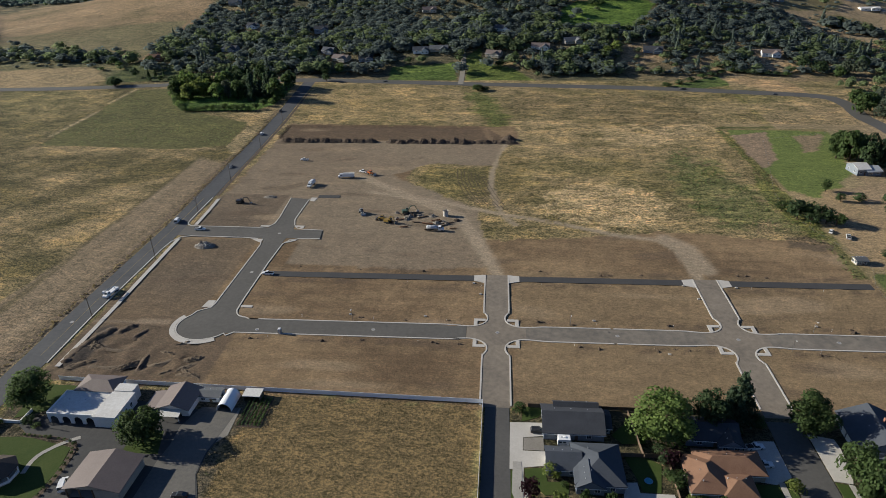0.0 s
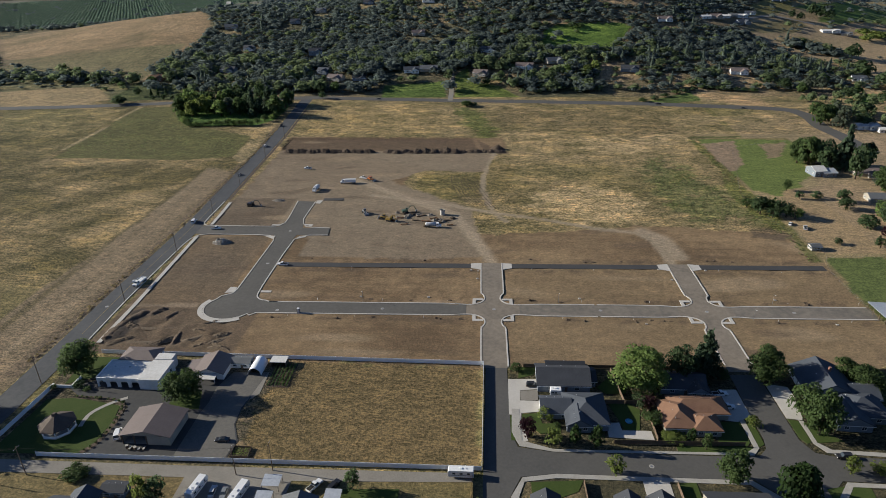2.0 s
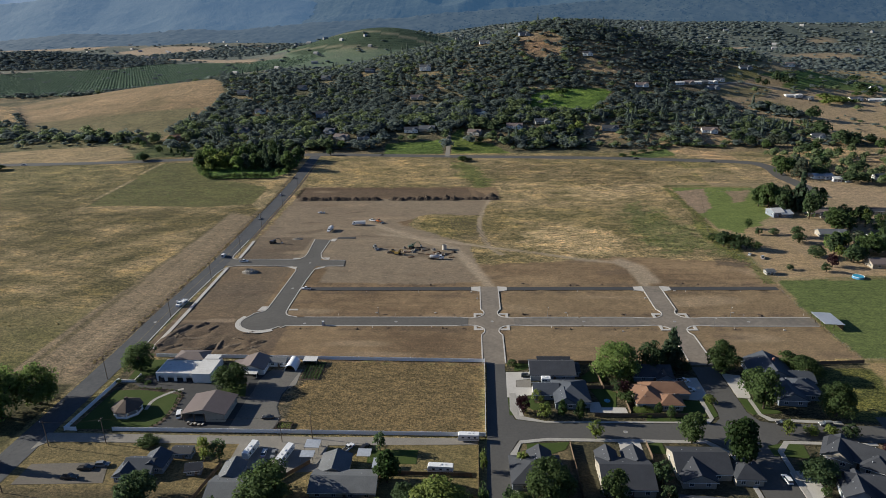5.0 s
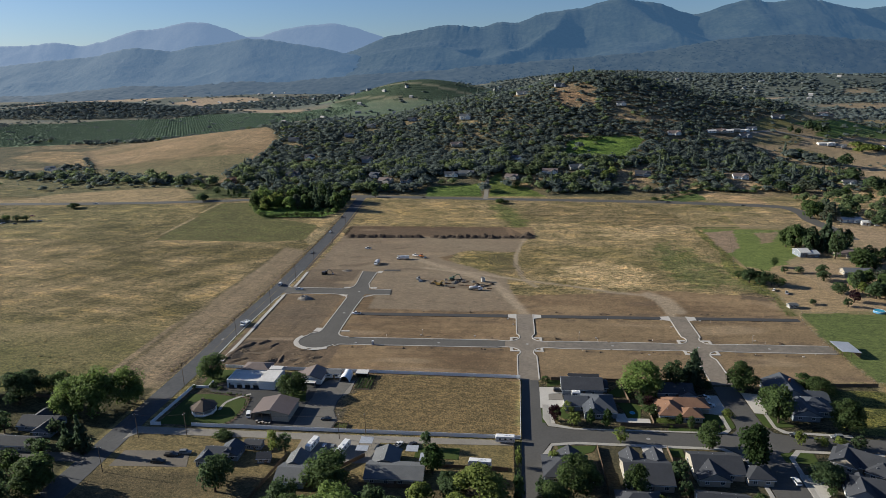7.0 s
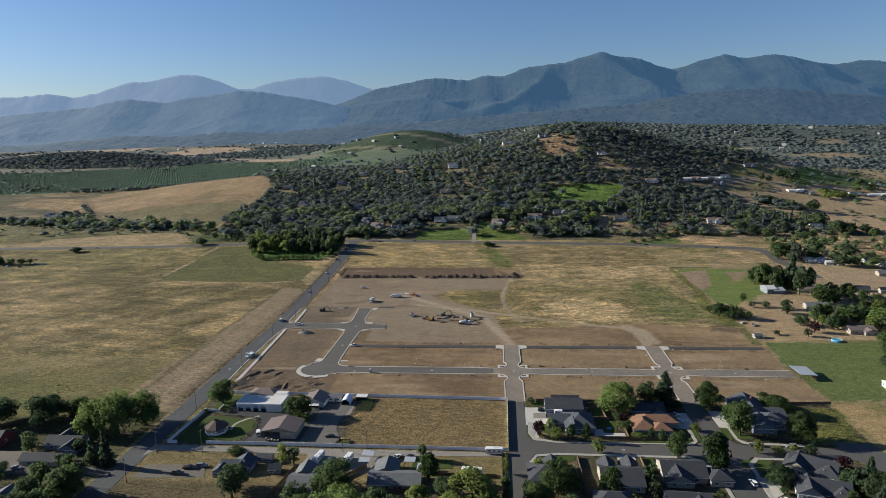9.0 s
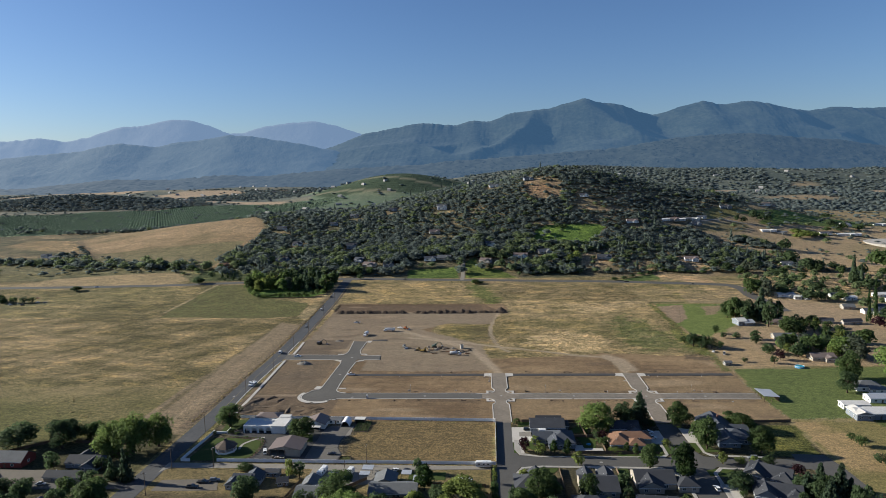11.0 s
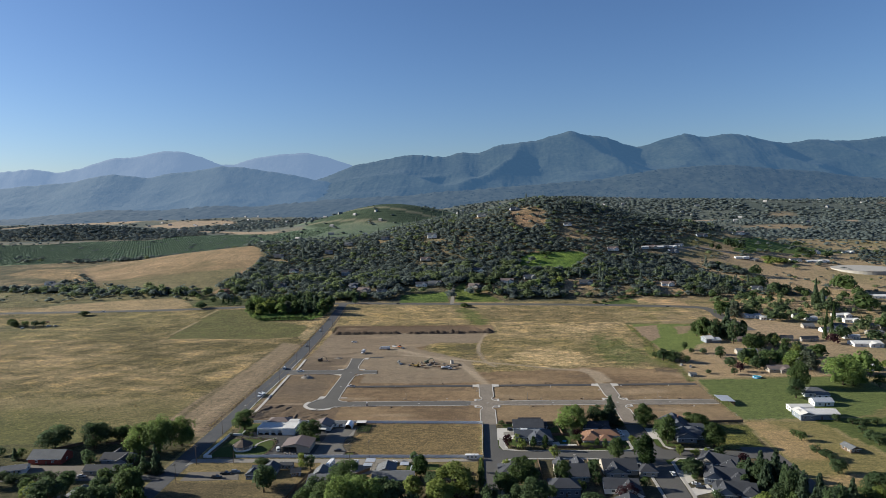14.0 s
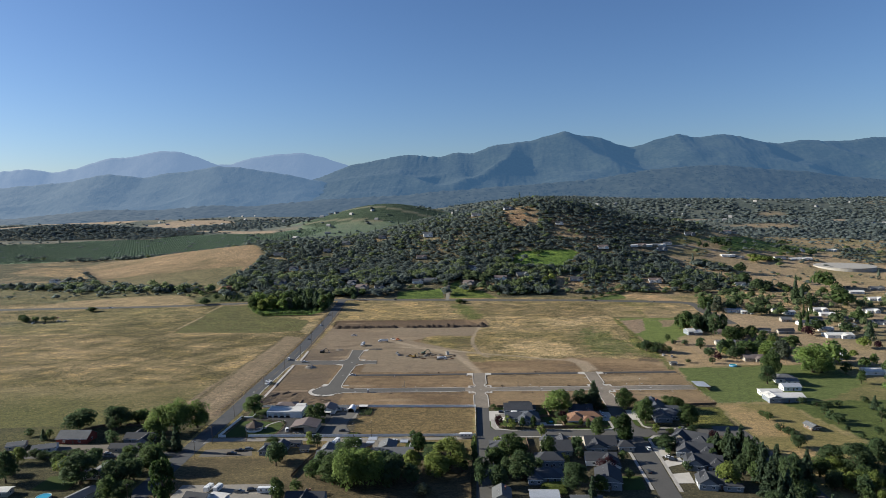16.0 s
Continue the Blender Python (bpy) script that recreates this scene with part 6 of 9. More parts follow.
x3, y3 = spread([(-420, -50), (-225, -50), (-222, 220), (-420, 225)], 700)
x4, y4 = spread([(-14, 150), (60, 190), (110, 130), (60, 105), (20, 112)], 380)
x, y = np.concatenate([x, x2, x3, x4]), np.concatenate([y, y2, y3, y4])
w = rw.uniform(0.6, 1.7, len(x))
weeds("weeds_dry", "clumps of dry yellow weeds in the fields", M["weed_dry"], x, y, w, w * rw.uniform(0.3, 0.55, len(x)), 310)
# orchard rows down in the valley
X, Y = np.meshgrid(np.arange(-1800, -560, 7.5), np.arange(920, 1860, 9.5))
X = X + 0.25 * (Y - 920)
ok = inside(X, Y, ORCHARD) & (rng.uniform(0, 1, X.shape) < 0.9)
xo, yo = X[ok] + rng.normal(0, 0.8, ok.sum()), Y[ok] + rng.normal(0, 0.8, ok.sum())
X, Y = np.meshgrid(np.arange(-640, 120, 9), np.arange(1780, 2260, 20))
ok = inside(X, Y, VINES) & (np.hypot((X + 385) / 250, (Y - 2080) / 230) < 1.25) & (rng.uniform(0, 1, X.shape) < 0.85) & (np.abs(np.mod(X * 0.35 + Y, 150) - 75) > 14)
xo, yo = np.concatenate([xo, X[ok]]), np.concatenate([yo, Y[ok]])
# orchard green lightened and blued, haze painted into the leaf colour
M["orchard"] = shade("orchard_leaves_haze_tint", (0.135, 0.2, 0.14), (0.11, 0.17, 0.12), 0.01, 0.1, 1.0, 0.0, rnd=0.15, spec=0.05, thin=0.6)
woods("woods_orchard", "green orchard rows across the valley floor", M["orchard"], xo, yo, rng.uniform(4.5, 6.2, len(xo)), rng.uniform(0.9, 1.5, len(xo)), [(ICO_V * (1 + rng.normal(0, 0.2, (len(ICO_V), 1))) + np.array([0, 0, 0.4]), ICO_F, ICO_V * 2) for s in range(3)], 4, lift=0.9)

# ---------------------------------------------------------------- buildings
M["roof_dark"] = shade("charcoal_shingles", (0.05, 0.053, 0.062), (0.033, 0.036, 0.043), 0.25, 3.0, 0.85, 0.03, rnd=0.15)
M["roof_slate"] = shade("blue_grey_shingles", (0.066, 0.074, 0.09), (0.046, 0.053, 0.065), 0.25, 3.0, 0.85, 0.03, rnd=0.12)
M["roof_grey"] = shade("grey_shingles", (0.125, 0.13, 0.136), (0.085, 0.09, 0.096), 0.25, 3.0, 0.85, 0.03, rnd=0.2)
M["roof_tile"] = shade("terracotta_tiles", (0.21, 0.12, 0.075), (0.15, 0.082, 0.052), 0.3, 3.0, 0.8, 0.06)
M["roof_brown"] = shade("brown_metal_roof", (0.17, 0.136, 0.122), (0.13, 0.104, 0.094), 0.2, 2.0, 0.55, 0.01)
M["roof_gazebo"] = shade("dark_brown_shingles", (0.1, 0.076, 0.06), (0.066, 0.05, 0.042), 0.3, 3.0, 0.85, 0.03)
M["roof_white"] = shade("white_roof", (0.58, 0.57, 0.55), (0.45, 0.435, 0.41), 0.15, 1.2, 0.7, 0.01)
M["roof_metal"] = shade("pale_metal_roof", (0.5, 0.52, 0.55), (0.38, 0.4, 0.43), 0.15, 1.2, 0.45, 0.01, metal=0.3)
M["wall_white"] = shade("white_stucco", (0.72, 0.71, 0.69), (0.6, 0.59, 0.57), 0.3, 2.5, 0.85, 0.01)
M["wall_tan"] = shade("tan_siding", (0.33, 0.3, 0.25), (0.27, 0.245, 0.205), 0.3, 2.5, 0.85, 0.01)
M["wall_grey"] = shade("blue_grey_siding", (0.2, 0.225, 0.26), (0.15, 0.17, 0.2), 0.3, 2.5, 0.85, 0.01)
M["wall_red"] = shade("barn_red_boards", (0.22, 0.05, 0.04), (0.15, 0.04, 0.03), 0.3, 2.5, 0.85, 0.02)
M["wall_brick"] = shade("brick_wall", (0.27, 0.14, 0.1), (0.2, 0.1, 0.075), 0.5, 4.0, 0.9, 0.02)
M["trim"] = shade("white_trim", (0.75, 0.75, 0.74), (0.68, 0.68, 0.67), 0.3, 2.5, 0.6)
M["glass"] = shade("window_glass", (0.03, 0.04, 0.05), (0.05, 0.06, 0.07), 0.3, 1.0, 0.08, spec=0.6)
# near black: dark metal parts, and the painted shade of a doorway
M["dark"] = shade("dark_parts_and_doorway_shade", (0.02, 0.018, 0.016), (0.03, 0.028, 0.026), 0.5, 2.0, 0.95)
M["wood"] = shade("weathered_boards", (0.15, 0.105, 0.07), (0.1, 0.072, 0.05), 0.4, 3.0, 0.9, 0.02, rnd=0.2)
M["steel"] = shade("galvanised_steel", (0.35, 0.35, 0.36), (0.25, 0.25, 0.26), 0.5, 3.0, 0.4, metal=0.8)
M["rust"] = shade("rusty_steel", (0.26, 0.12, 0.06), (0.15, 0.075, 0.045), 0.4, 3.0, 0.8, metal=0.2)
M["water"] = shade("pool_water", (0.05, 0.3, 0.42), (0.04, 0.24, 0.36), 0.3, 1.0, 0.05, spec=0.6)
M["blue_liner"] = shade("blue_pool_wall", (0.1, 0.3, 0.5), (0.08, 0.24, 0.42), 0.3, 2.0, 0.5)


def gable_roof(w, d, eave, rise, over=0.5, thick=0.22):
    """A gable roof over w by d, its ridge along x."""
    s = rise / (d / 2)
    o = d / 2 + over
    lo = eave - over * s
    return Build().prism([(-o, lo), (0, eave + rise), (o, lo), (o, lo + thick), (0, eave + rise + thick), (-o, lo + thick)], "x", -w / 2 - over, w / 2 + over)


def hip_roof(w, d, eave, rise, over=0.5, thick=0.22):
    b = Build()
    x, y = w / 2 + over, d / 2 + over
    r = max(x - y, 0.4)
    z0, z1, z2 = eave - 0.1, eave + thick - 0.1, eave + rise + thick
    b.v = [(-x, -y, z0), (x, -y, z0), (x, y, z0), (-x, y, z0), (-x, -y, z1), (x, -y, z1), (x, y, z1), (-x, y, z1), (-r, 0, z2), (r, 0, z2)]
    b.f = [(3, 2, 1, 0), (0, 1, 5, 4), (1, 2, 6, 5), (2, 3, 7, 6), (3, 0, 4, 7), (4, 5, 9, 8), (6, 7, 8, 9), (5, 6, 9), (7, 4, 8)]
    return b


WINDOW = {}


def window(parent, m, w=1.4, h=1.2):
    """A framed window in the plane y = 0 of m, looking along -y."""
    key = (w, h)
    if key not in WINDOW:
        fr = Build().box(-w / 2 - 0.1, -0.07, -0.1, w / 2 + 0.1, 0.02, 0).box(-w / 2 - 0.1, -0.07, h, w / 2 + 0.1, 0.02, h + 0.1)
        fr.box(-w / 2 - 0.1, -0.07, 0, -w / 2, 0.02, h).box(w / 2, -0.07, 0, w / 2 + 0.1, 0.02, h).box(-0.03, -0.06, 0, 0.03, 0.01, h)
        WINDOW[key] = fr.mesh("window", M["trim"]), Build().box(-w / 2, -0.03, 0, w / 2, 0.015, h).mesh("pane", M["glass"])
    f = part("window", WINDOW[key][0], None, parent, m=m)
    part("pane", WINDOW[key][1], None, f)
    return f


def wing(home, x, y, w, d, eave, rise, roof, wall, ridge_along="x", hip=False, windows=(2, 2, 1), garage=0, m0=None):
    """One block of a house: walls, roof, windows on the south, west and east sides."""
    turn = pose(x, y, 0) @ (pose(0, 0, 0, 0, 0, 90) if ridge_along == "y" else pose(0, 0, 0))
    a, b_ = (w, d) if ridge_along == "x" else (d, w)
    if hip:
        body = Build().box(-a / 2, -b_ / 2, -0.3, a / 2, b_ / 2, eave)
    else:
        s = rise / (b_ / 2)
        body = Build().prism([(-b_ / 2, -0.3), (b_ / 2, -0.3), (b_ / 2, eave), (0, eave + rise), (-b_ / 2, eave)], "x", -a / 2, a / 2)
    part("wall", body, wall, home, m=turn)
    r = part("roof", (hip_roof if hip else gable_roof)(a, b_, eave, rise), roof, home, m=turn)
    k = Build()
    for i in range(3):
        px = a * (-0.3 + 0.28 * i)
        pz = eave + rise * 0.62
        k.tube([(px, b_ * 0.18, pz - 0.1), (px, b_ * 0.18, pz + 0.45)], 0.12, 6)
        part("vent", k, M["roof_metal"], r)
        k = Build()
    part("eaves_trim", Build().box(-w / 2 - 0.52, -d / 2 - 0.56, eave - 0.42, w / 2 + 0.52, -d / 2 - 0.5, eave - 0.2), M["trim"], home, m=pose(x, y, 0))
    s_, w_, e_ = windows
    for i in range(s_):
        window(home, pose(x - w / 2 + w * (i + 0.5) / s_, y - d / 2, eave * 0.32))
    for i in range(w_):
        window(home, pose(x - w / 2, y - d / 2 + d * (i + 0.5) / w_, eave * 0.32, 0, 0, -90))
    for i in range(e_):
        window(home, pose(x + w / 2, y - d / 2 + d * (i + 0.5) / e_, eave * 0.32, 0, 0, 90))
    for i in range(garage):
        g = Build()
        for q in range(4):
            g.box(-w / 2 - 0.08, -1.3 + 0.0, 0.02 + q * 0.55, -w / 2 + 0.02, 1.3, 0.54 + q * 0.55)
        part("garage_door", g, M["trim"], home, "white sectional garage door", m=pose(x, y + (i - (garage - 1) / 2) * 3.4, 0))


def house(x, y, rot, label, wings, roof="roof_dark", wall="wall_tan", chimney=False, group="houses of the south street", name="house", category="house"):
    home = thing(name, label, category, pose(x, y, hz(x, y), 0, 0, rot), group)
    for q in wings:
        kw = dict(q[6]) if len(q) > 6 else {}
        wing(home, *q[:6], M[kw.pop("roof", roof)], M[kw.pop("wall", wall)], **kw)
    q = wings[0]
    part("door", Build().box(q[0] + 0.3, q[1] - q[3] / 2 - 0.06, 0, q[0] + 1.3, q[1] - q[3] / 2 + 0.02, 2.1), M["wood"], home)
    if chimney:
        part("chimney", Build().box(q[0] + 1.5, q[1] + 0.6, q[4], q[0] + 2.3, q[1] + 1.5, q[4] + q[5] + 0.9), M["wall_brick"], home)
    return home


X, Y = dict(ridge_along="x"), dict(ridge_along="y")
HX, HY = dict(ridge_along="x", hip=True), dict(ridge_along="y", hip=True)
NG = "houses of the corner street"
house(26, -43, 1, "charcoal-roofed blue-grey house beside a driveway", [(0, 0, 19, 13, 3, 3.0, X), (1.5, 5.5, 14, 6, 3, 2.2, X), (9.5, 1, 5, 8, 2.6, 1.4, X)], "roof_dark", "wall_grey", group=NG)
house(28, -62, 1, "slate-roofed grey house with a cross gable", [(4, 0, 14, 16, 3, 3.4, HY), (-6, 2, 10, 9, 2.8, 2.4, dict(ridge_along="x", garage=2)), (1, -5, 8, 8, 3, 2.4, Y)], "roof_slate", "wall_grey", group=NG)
house(68, -61, 1, "single-storey house with an orange tile roof", [(3, 3, 19, 9, 2.8, 2.2, HX), (-5, -2, 11, 14, 2.8, 2.6, HY), (3, -6, 9, 8, 2.8, 2.2, HX)], "roof_tile", "wall_tan", group=NG)
house(69, -44, 0, "dark-roofed house hidden under conifers", [(0, 0, 16, 10, 2.8, 2.6, X), (5, -3, 7, 8, 2.8, 2.0, Y)], "roof_dark", "wall_grey", group=NG)
house(121, -46, -2, "large slate-roofed house among tall trees", [(-1, 4, 17, 17, 3.2, 4.0, dict(ridge_along="y", garage=2)), (6, -9, 14, 13, 3.0, 3.0, HX), (0, -14, 11, 12, 3.0, 2.6, Y), (10, -1, 9, 9, 3, 2.2, X)], "roof_slate", "wall_grey", True, group=NG)
SG = "houses of the south street"
house(14, -112, 2, "charcoal-roofed corner house behind leafy trees", [(0, 0, 17, 14, 3, 3.2, HX), (2, 6, 8, 8, 3, 2.6, Y), (5, -3, 8, 12, 3, 2.4, Y)], "roof_dark", "wall_grey", group=SG)
house(44, -111, 1, "charcoal-roofed house with twin front gables", [(0, -2, 17, 16, 3.2, 3.4, dict(ridge_along="x", windows=(3, 1, 1))), (-4.5, 6, 7, 8, 3.0, 2.6, Y), (5, 6, 7.5, 8, 3.0, 2.8, Y)], "roof_dark", "wall_tan", group=SG)
house(72, -107, 1, "wide charcoal-roofed house with white gable trim", [(-1, 2, 18, 14, 3, 3.2, X), (-4, -4, 11, 10, 3, 2.6, Y), (13, -3, 9, 9, 3, 2.2, HX)], "roof_dark", "wall_tan", group=SG)
house(67, -131, -4, "charcoal-roofed house with stepped gables", [(0, 2, 17, 11, 3, 3.0, X), (4, -4, 11, 12, 3, 2.8, Y)], "roof_dark", "wall_white", group=SG)
house(66, -156, -8, "dark-roofed two-storey house with a grey gable", [(0, 0, 13, 15, 4.6, 3.0, Y), (-3, -5, 7, 8, 3, 2.0, X)], "roof_dark", "wall_grey", group=SG)
house(38, -133, 1, "slate-roofed two-storey house between trees", [(0, 0, 15, 10, 4.8, 2.8, dict(ridge_along="x", hip=True, windows=(4, 1, 1)))], "roof_dark", "wall_grey", group=SG)
house(34, -150, 1, "long slate-roofed house with a broad hip roof", [(0, 0, 18, 11, 3, 2.8, HX), (-6, -4, 7, 8, 3, 2, HY)], "roof_slate", "wall_grey", group=SG)
house(10, -174, 0, "small grey-roofed house with a brick chimney", [(0, 0, 9, 12, 3, 2.4, Y)], "roof_grey", "wall_tan", True, group=SG)
house(31, -174, 0, "low pale-roofed house with a flat pitch", [(0, 0, 14, 8, 3, 1.0, X)], "roof_metal", "wall_white", group=SG)
house(51, -178, 0, "long grey-roofed garage building", [(0, 0, 15, 6, 2.8, 1.2, X)], "roof_grey", "wall_grey", group=SG)
EG = "houses of the east row"
for x, y, r in ((127, -98, -32), (123, -116, -14), (122, -133, -10), (121, -156, -8)):
    house(x, y, r, "charcoal-roofed house with white gable trim and a driveway", [(1, 0, 18, 12, 3, 3.4, dict(ridge_along="x", garage=1)), (-5, -3, 9, 11, 3.4, 3.0, dict(ridge_along="y", garage=1)), (7, -3, 9, 10, 3, 2.4, HY)], "roof_dark", "wall_grey" if y < -110 else "wall_tan", group=EG)
WG = "houses west of the county road"
house(-259, -97, 0, "long grey-roofed barn with red walls", [(0, 0, 20, 11, 3.4, 3.4, X)], "roof_grey", "wall_red", name="barn", category="barn", group=WG)
house(-290, -109, 20, "small low shed with a grey roof", [(0, 0, 10, 8, 2.6, 1.2, X)], "roof_grey", "wall_tan", name="shed", category="shed", group=WG)
house(-269, -113, 20, "pale-roofed garden shed with white walls", [(0, 0, 13, 8, 2.6, 1.4, X)], "roof_grey", "wall_white", name="shed", category="shed", group=WG)
house(-217, -97, 0, "dark-roofed house in the shade of trees", [(0, 0, 17, 9, 2.8, 2.4, X), (6, -4, 8, 9, 2.8, 2.2, Y), (-3, 5, 8, 8, 2.8, 2, Y)], "roof_dark", "wall_grey", group=WG)
house(-217, -113, 0, "long dark-roofed house beside a lane", [(0, 0, 19, 7, 2.8, 1.8, X)], "roof_dark", "wall_tan", group=WG)
house(-211, -146, 0, "grey-roofed house with a pale gable", [(0, 0, 11, 14, 2.8, 2.2, Y), (-4, -4, 8, 7, 2.8, 1.8, X)], "roof_grey", "wall_tan", group=WG)
house(-206, -177, -20, "long pale-roofed outbuilding beside tall trees", [(0, 0, 8, 16, 2.8, 1.4, Y)], "roof_grey", "wall_tan", name="outbuilding", category="shed", group=WG)
house(-254, -172, 5, "white flat-roofed mobile home", [(0, 0, 14, 6, 2.8, 0.6, X)], "roof_white", "wall_tan", name="mobile_home", category="house", group=WG)
LG = "houses of the gravel lane"
house(-125, -114, 0, "small blue-grey house with a dark hip roof", [(0, 0, 10, 8, 2.8, 2.4, X), (4, 2.5, 8, 8, 2.8, 2.2, Y), (-4, -3, 6, 7, 2.8, 1.8, Y)], "roof_slate", "wall_grey", group=LG)
house(-106, -114, 10, "small dark garden shed", [(0, 0, 5, 4, 2.4, 1.4, X)], "roof_dark", "wall_grey", name="shed", category="shed", group=LG)
house(-114, -105, 0, "low dark shed beside the lane", [(0, 0, 7, 4, 2.4, 0.8, X)], "roof_dark", "wall_grey", name="shed", category="shed", group=LG)
house(-90, -125, 0, "grey-roofed house with a lower wing", [(0, 0, 11, 11, 3, 2.0, X), (-1.5, 9, 7, 9, 2.8, 2.0, Y)], "roof_grey", "wall_grey", group=LG)
house(-51, -120, 1, "long grey-roofed ranch house", [(0, 0, 22, 11, 2.8, 2.0, dict(ridge_along="x", windows=(4, 1, 1))), (-5, 9, 10, 10, 2.8, 2.0, Y)], "roof_grey", "wall_tan", group=LG)
house(-88, -178, 0, "dark-roofed house with a steep front gable", [(0, 0, 19, 9, 3, 2.6, X), (0, -3, 7, 9, 3, 3, Y)], "roof_dark", "wall_grey", True, group=LG)
house(-143, -179, -12, "dark-roofed house with white flat annexes", [(0, 0, 12, 9, 2.8, 2.4, X), (9, 4, 9, 6, 2.6, 0.4, dict(ridge_along="x", roof="roof_white"))], "roof_dark", "wall_white", group=LG)
for x, y, w, d in ((-40, -110, 6, 5), (-67, -100, 5.5, 4.5), (-67.5, -106, 5, 3.4), (-47, -104.5, 5, 4)):
    cp = thing("carport", "open carport with a pale metal roof on posts", "carport", pose(x, y, 0), "carports of the gravel lane")
    part("roof", Build().prism([(-d / 2, 2.4), (d / 2, 2.7), (d / 2, 2.82), (-d / 2, 2.52)], "x", -w / 2, w / 2), M["roof_metal"], cp)
    for sx in (-1, 1):
        for sy in (-1, 1):
            part("post", Build().box(sx * (w / 2 - 0.2) - 0.06, sy * (d / 2 - 0.2) - 0.06, -0.1, sx * (w / 2 - 0.2) + 0.06, sy * (d / 2 - 0.2) + 0.06, 2.5), M["steel"], cp)

# the property with the arcaded house
villa = thing("arcaded_house", "white flat-roofed stucco house with an arched front", "house", pose(-136.5, -49.5, 0))


def arcade(x0, x1, n, high, deep):
    """A wall along x with n arched openings through it."""
    bay = (x1 - x0) / n
    rad, foot = bay * 0.34, 1.5
    rim = [(x0, 0), (x0, high), (x1, high), (x1, 0)]
    for i in reversed(range(n)):
        cx = x0 + bay * (i + 0.5)
        rim += [(cx + rad, 0)] + [(cx + rad * math.cos(a), foot + rad * math.sin(a)) for a in np.linspace(0, math.pi, 11)] + [(cx - rad, 0)]
    b = Build().prism(rim, "y", -deep, deep)
    return b


part("arcade_wall", arcade(-12.6, 4.4, 4, 4.2, 0.18), M["wall_white"], villa, "white wall with four round arches", m=pose(0, -5.2, 0))
part("wall", Build().box(-12.4, -2.4, -0.2, 4.2, 6.0, 3.9), M["wall_white"], villa)
part("roof", Build().box(-12.4, -5.0, 3.7, 4.3, 6.0, 3.95), M["roof_white"], villa, "flat white roof")
part("parapet", Build().box(-12.7, -5.0, 3.96, -12.35, 6.2, 4.35).box(-12.4, 5.9, 3.96, 4.4, 6.2, 4.35), M["wall_white"], villa)
part("annex_wall", Build().box(4.45, -6.3, -0.2, 12.4, 6.3, 4.4), M["wall_white"], villa)
part("annex_roof", Build().box(4.3, -6.45, 4.42, 12.55, 6.45, 4.62), M["roof_white"], villa)
for i in range(3):
    window(villa, pose(12.4, -3.5 + 3.2 * i, 1.4, 0, 0, 90), 1.2, 1.6)
part("brown_roof", hip_roof(14, 8, 4.4, 1.5), M["roof_brown"], villa, "brown hip roof", m=pose(-2.5, 10.4, 0))
part("back_wall", Build().box(-6.8, -3.8, -0.2, 6.8, 3.8, 4.5), M["wall_white"], villa, m=pose(-2.5, 10.4, 0))
part("back_annex", Build().box(4.7, 6.5, -0.2, 11.5, 10.5, 4.9), M["roof_white"], villa)
for i in range(3):
    part("vent", Build().tube([(-9 + 6 * i, 2, 3.95), (-9 + 6 * i, 2, 4.5)], 0.18, 8), M["roof_metal"], villa)

for x, y, w, d, h in ((-117.9, -86.6, 1.2, 0.8, 0.9), (-116.4, -87.0, 0.9, 0.9, 0.6), (-119.4, -86.8, 1.5, 0.7, 0.7), (-120.8, -86.2, 0.8, 1.0, 1.1), (-114.8, -86.4, 1.6, 0.6, 0.5)):
    crate = thing("storage_crate", "weathered wooden crate outside an open barn", "crate", pose(x, y, 0.05, 0, 0, 40 * x), "crates outside the barn")
    part("box", Build().box(-w / 2, -d / 2, 0, w / 2, d / 2, h), M["wood"], crate)
    part("lid", Build().box(-w / 2 - 0.04, -d / 2 - 0.04, h, w / 2 + 0.04, d / 2 + 0.04, h + 0.06, taper=0.05), M["old_concrete"], crate, "pale board lid")
barn = thing("open_barn", "brown metal-roofed barn with a dark open front", "barn", pose(-115, -77.5, 0))
part("roof", gable_roof(14, 17.2, 3.7, 2.0, 0.4), M["roof_brown"], barn, m=pose(0, 0, 0, 0, 0, 90))
w = Build().box(-8.3, 6.7, -0.2, 8.3, 6.9, 3.9).box(-8.3, -6.8, -0.2, -8.1, 6.8, 3.9).box(8.1, -6.8, -0.2, 8.3, 6.8, 3.9).box(0.6, -6.9, -0.2, 8.3, -6.7, 3.9)
part("wall", w, M["wall_tan"], barn)
for gy_ in (-6.9, 6.75):
    part("gable_end", Build().prism([(-8.3, 3.7), (8.3, 3.7), (0, 5.6)], "y", gy_, gy_ + 0.15), M["wall_tan"], barn)
part("floor_slab", Build().box(-8.1, -6.6, -0.1, 8.1, 6.6, 0.06), M["old_concrete"], barn)
for px in (-8.1, -4.0, 0.2):
    part("post", Build().box(px - 0.15, -6.95, -0.1, px + 0.15, -6.65, 3.9), M["wood"], barn)
part("partition", Build().box(0.4, -6.6, 0, 0.6, 6.6, 3.8), M["wall_tan"], barn)
shop = thing("workshop", "white workshop with a brown metal gable roof", "workshop", pose(-108.3, -43.2, 0))
part("wall", Build().prism([(-5.6, -0.2), (5.6, -0.2), (5.6, 3), (0, 5.1), (-5.6, 3)], "y", -5.2, 5.8), M["wall_white"], shop)
part("roof", gable_roof(11.4, 11.4, 3, 2.1), M["roof_brown"], shop, m=pose(0, 0.3, 0, 0, 0, 90))
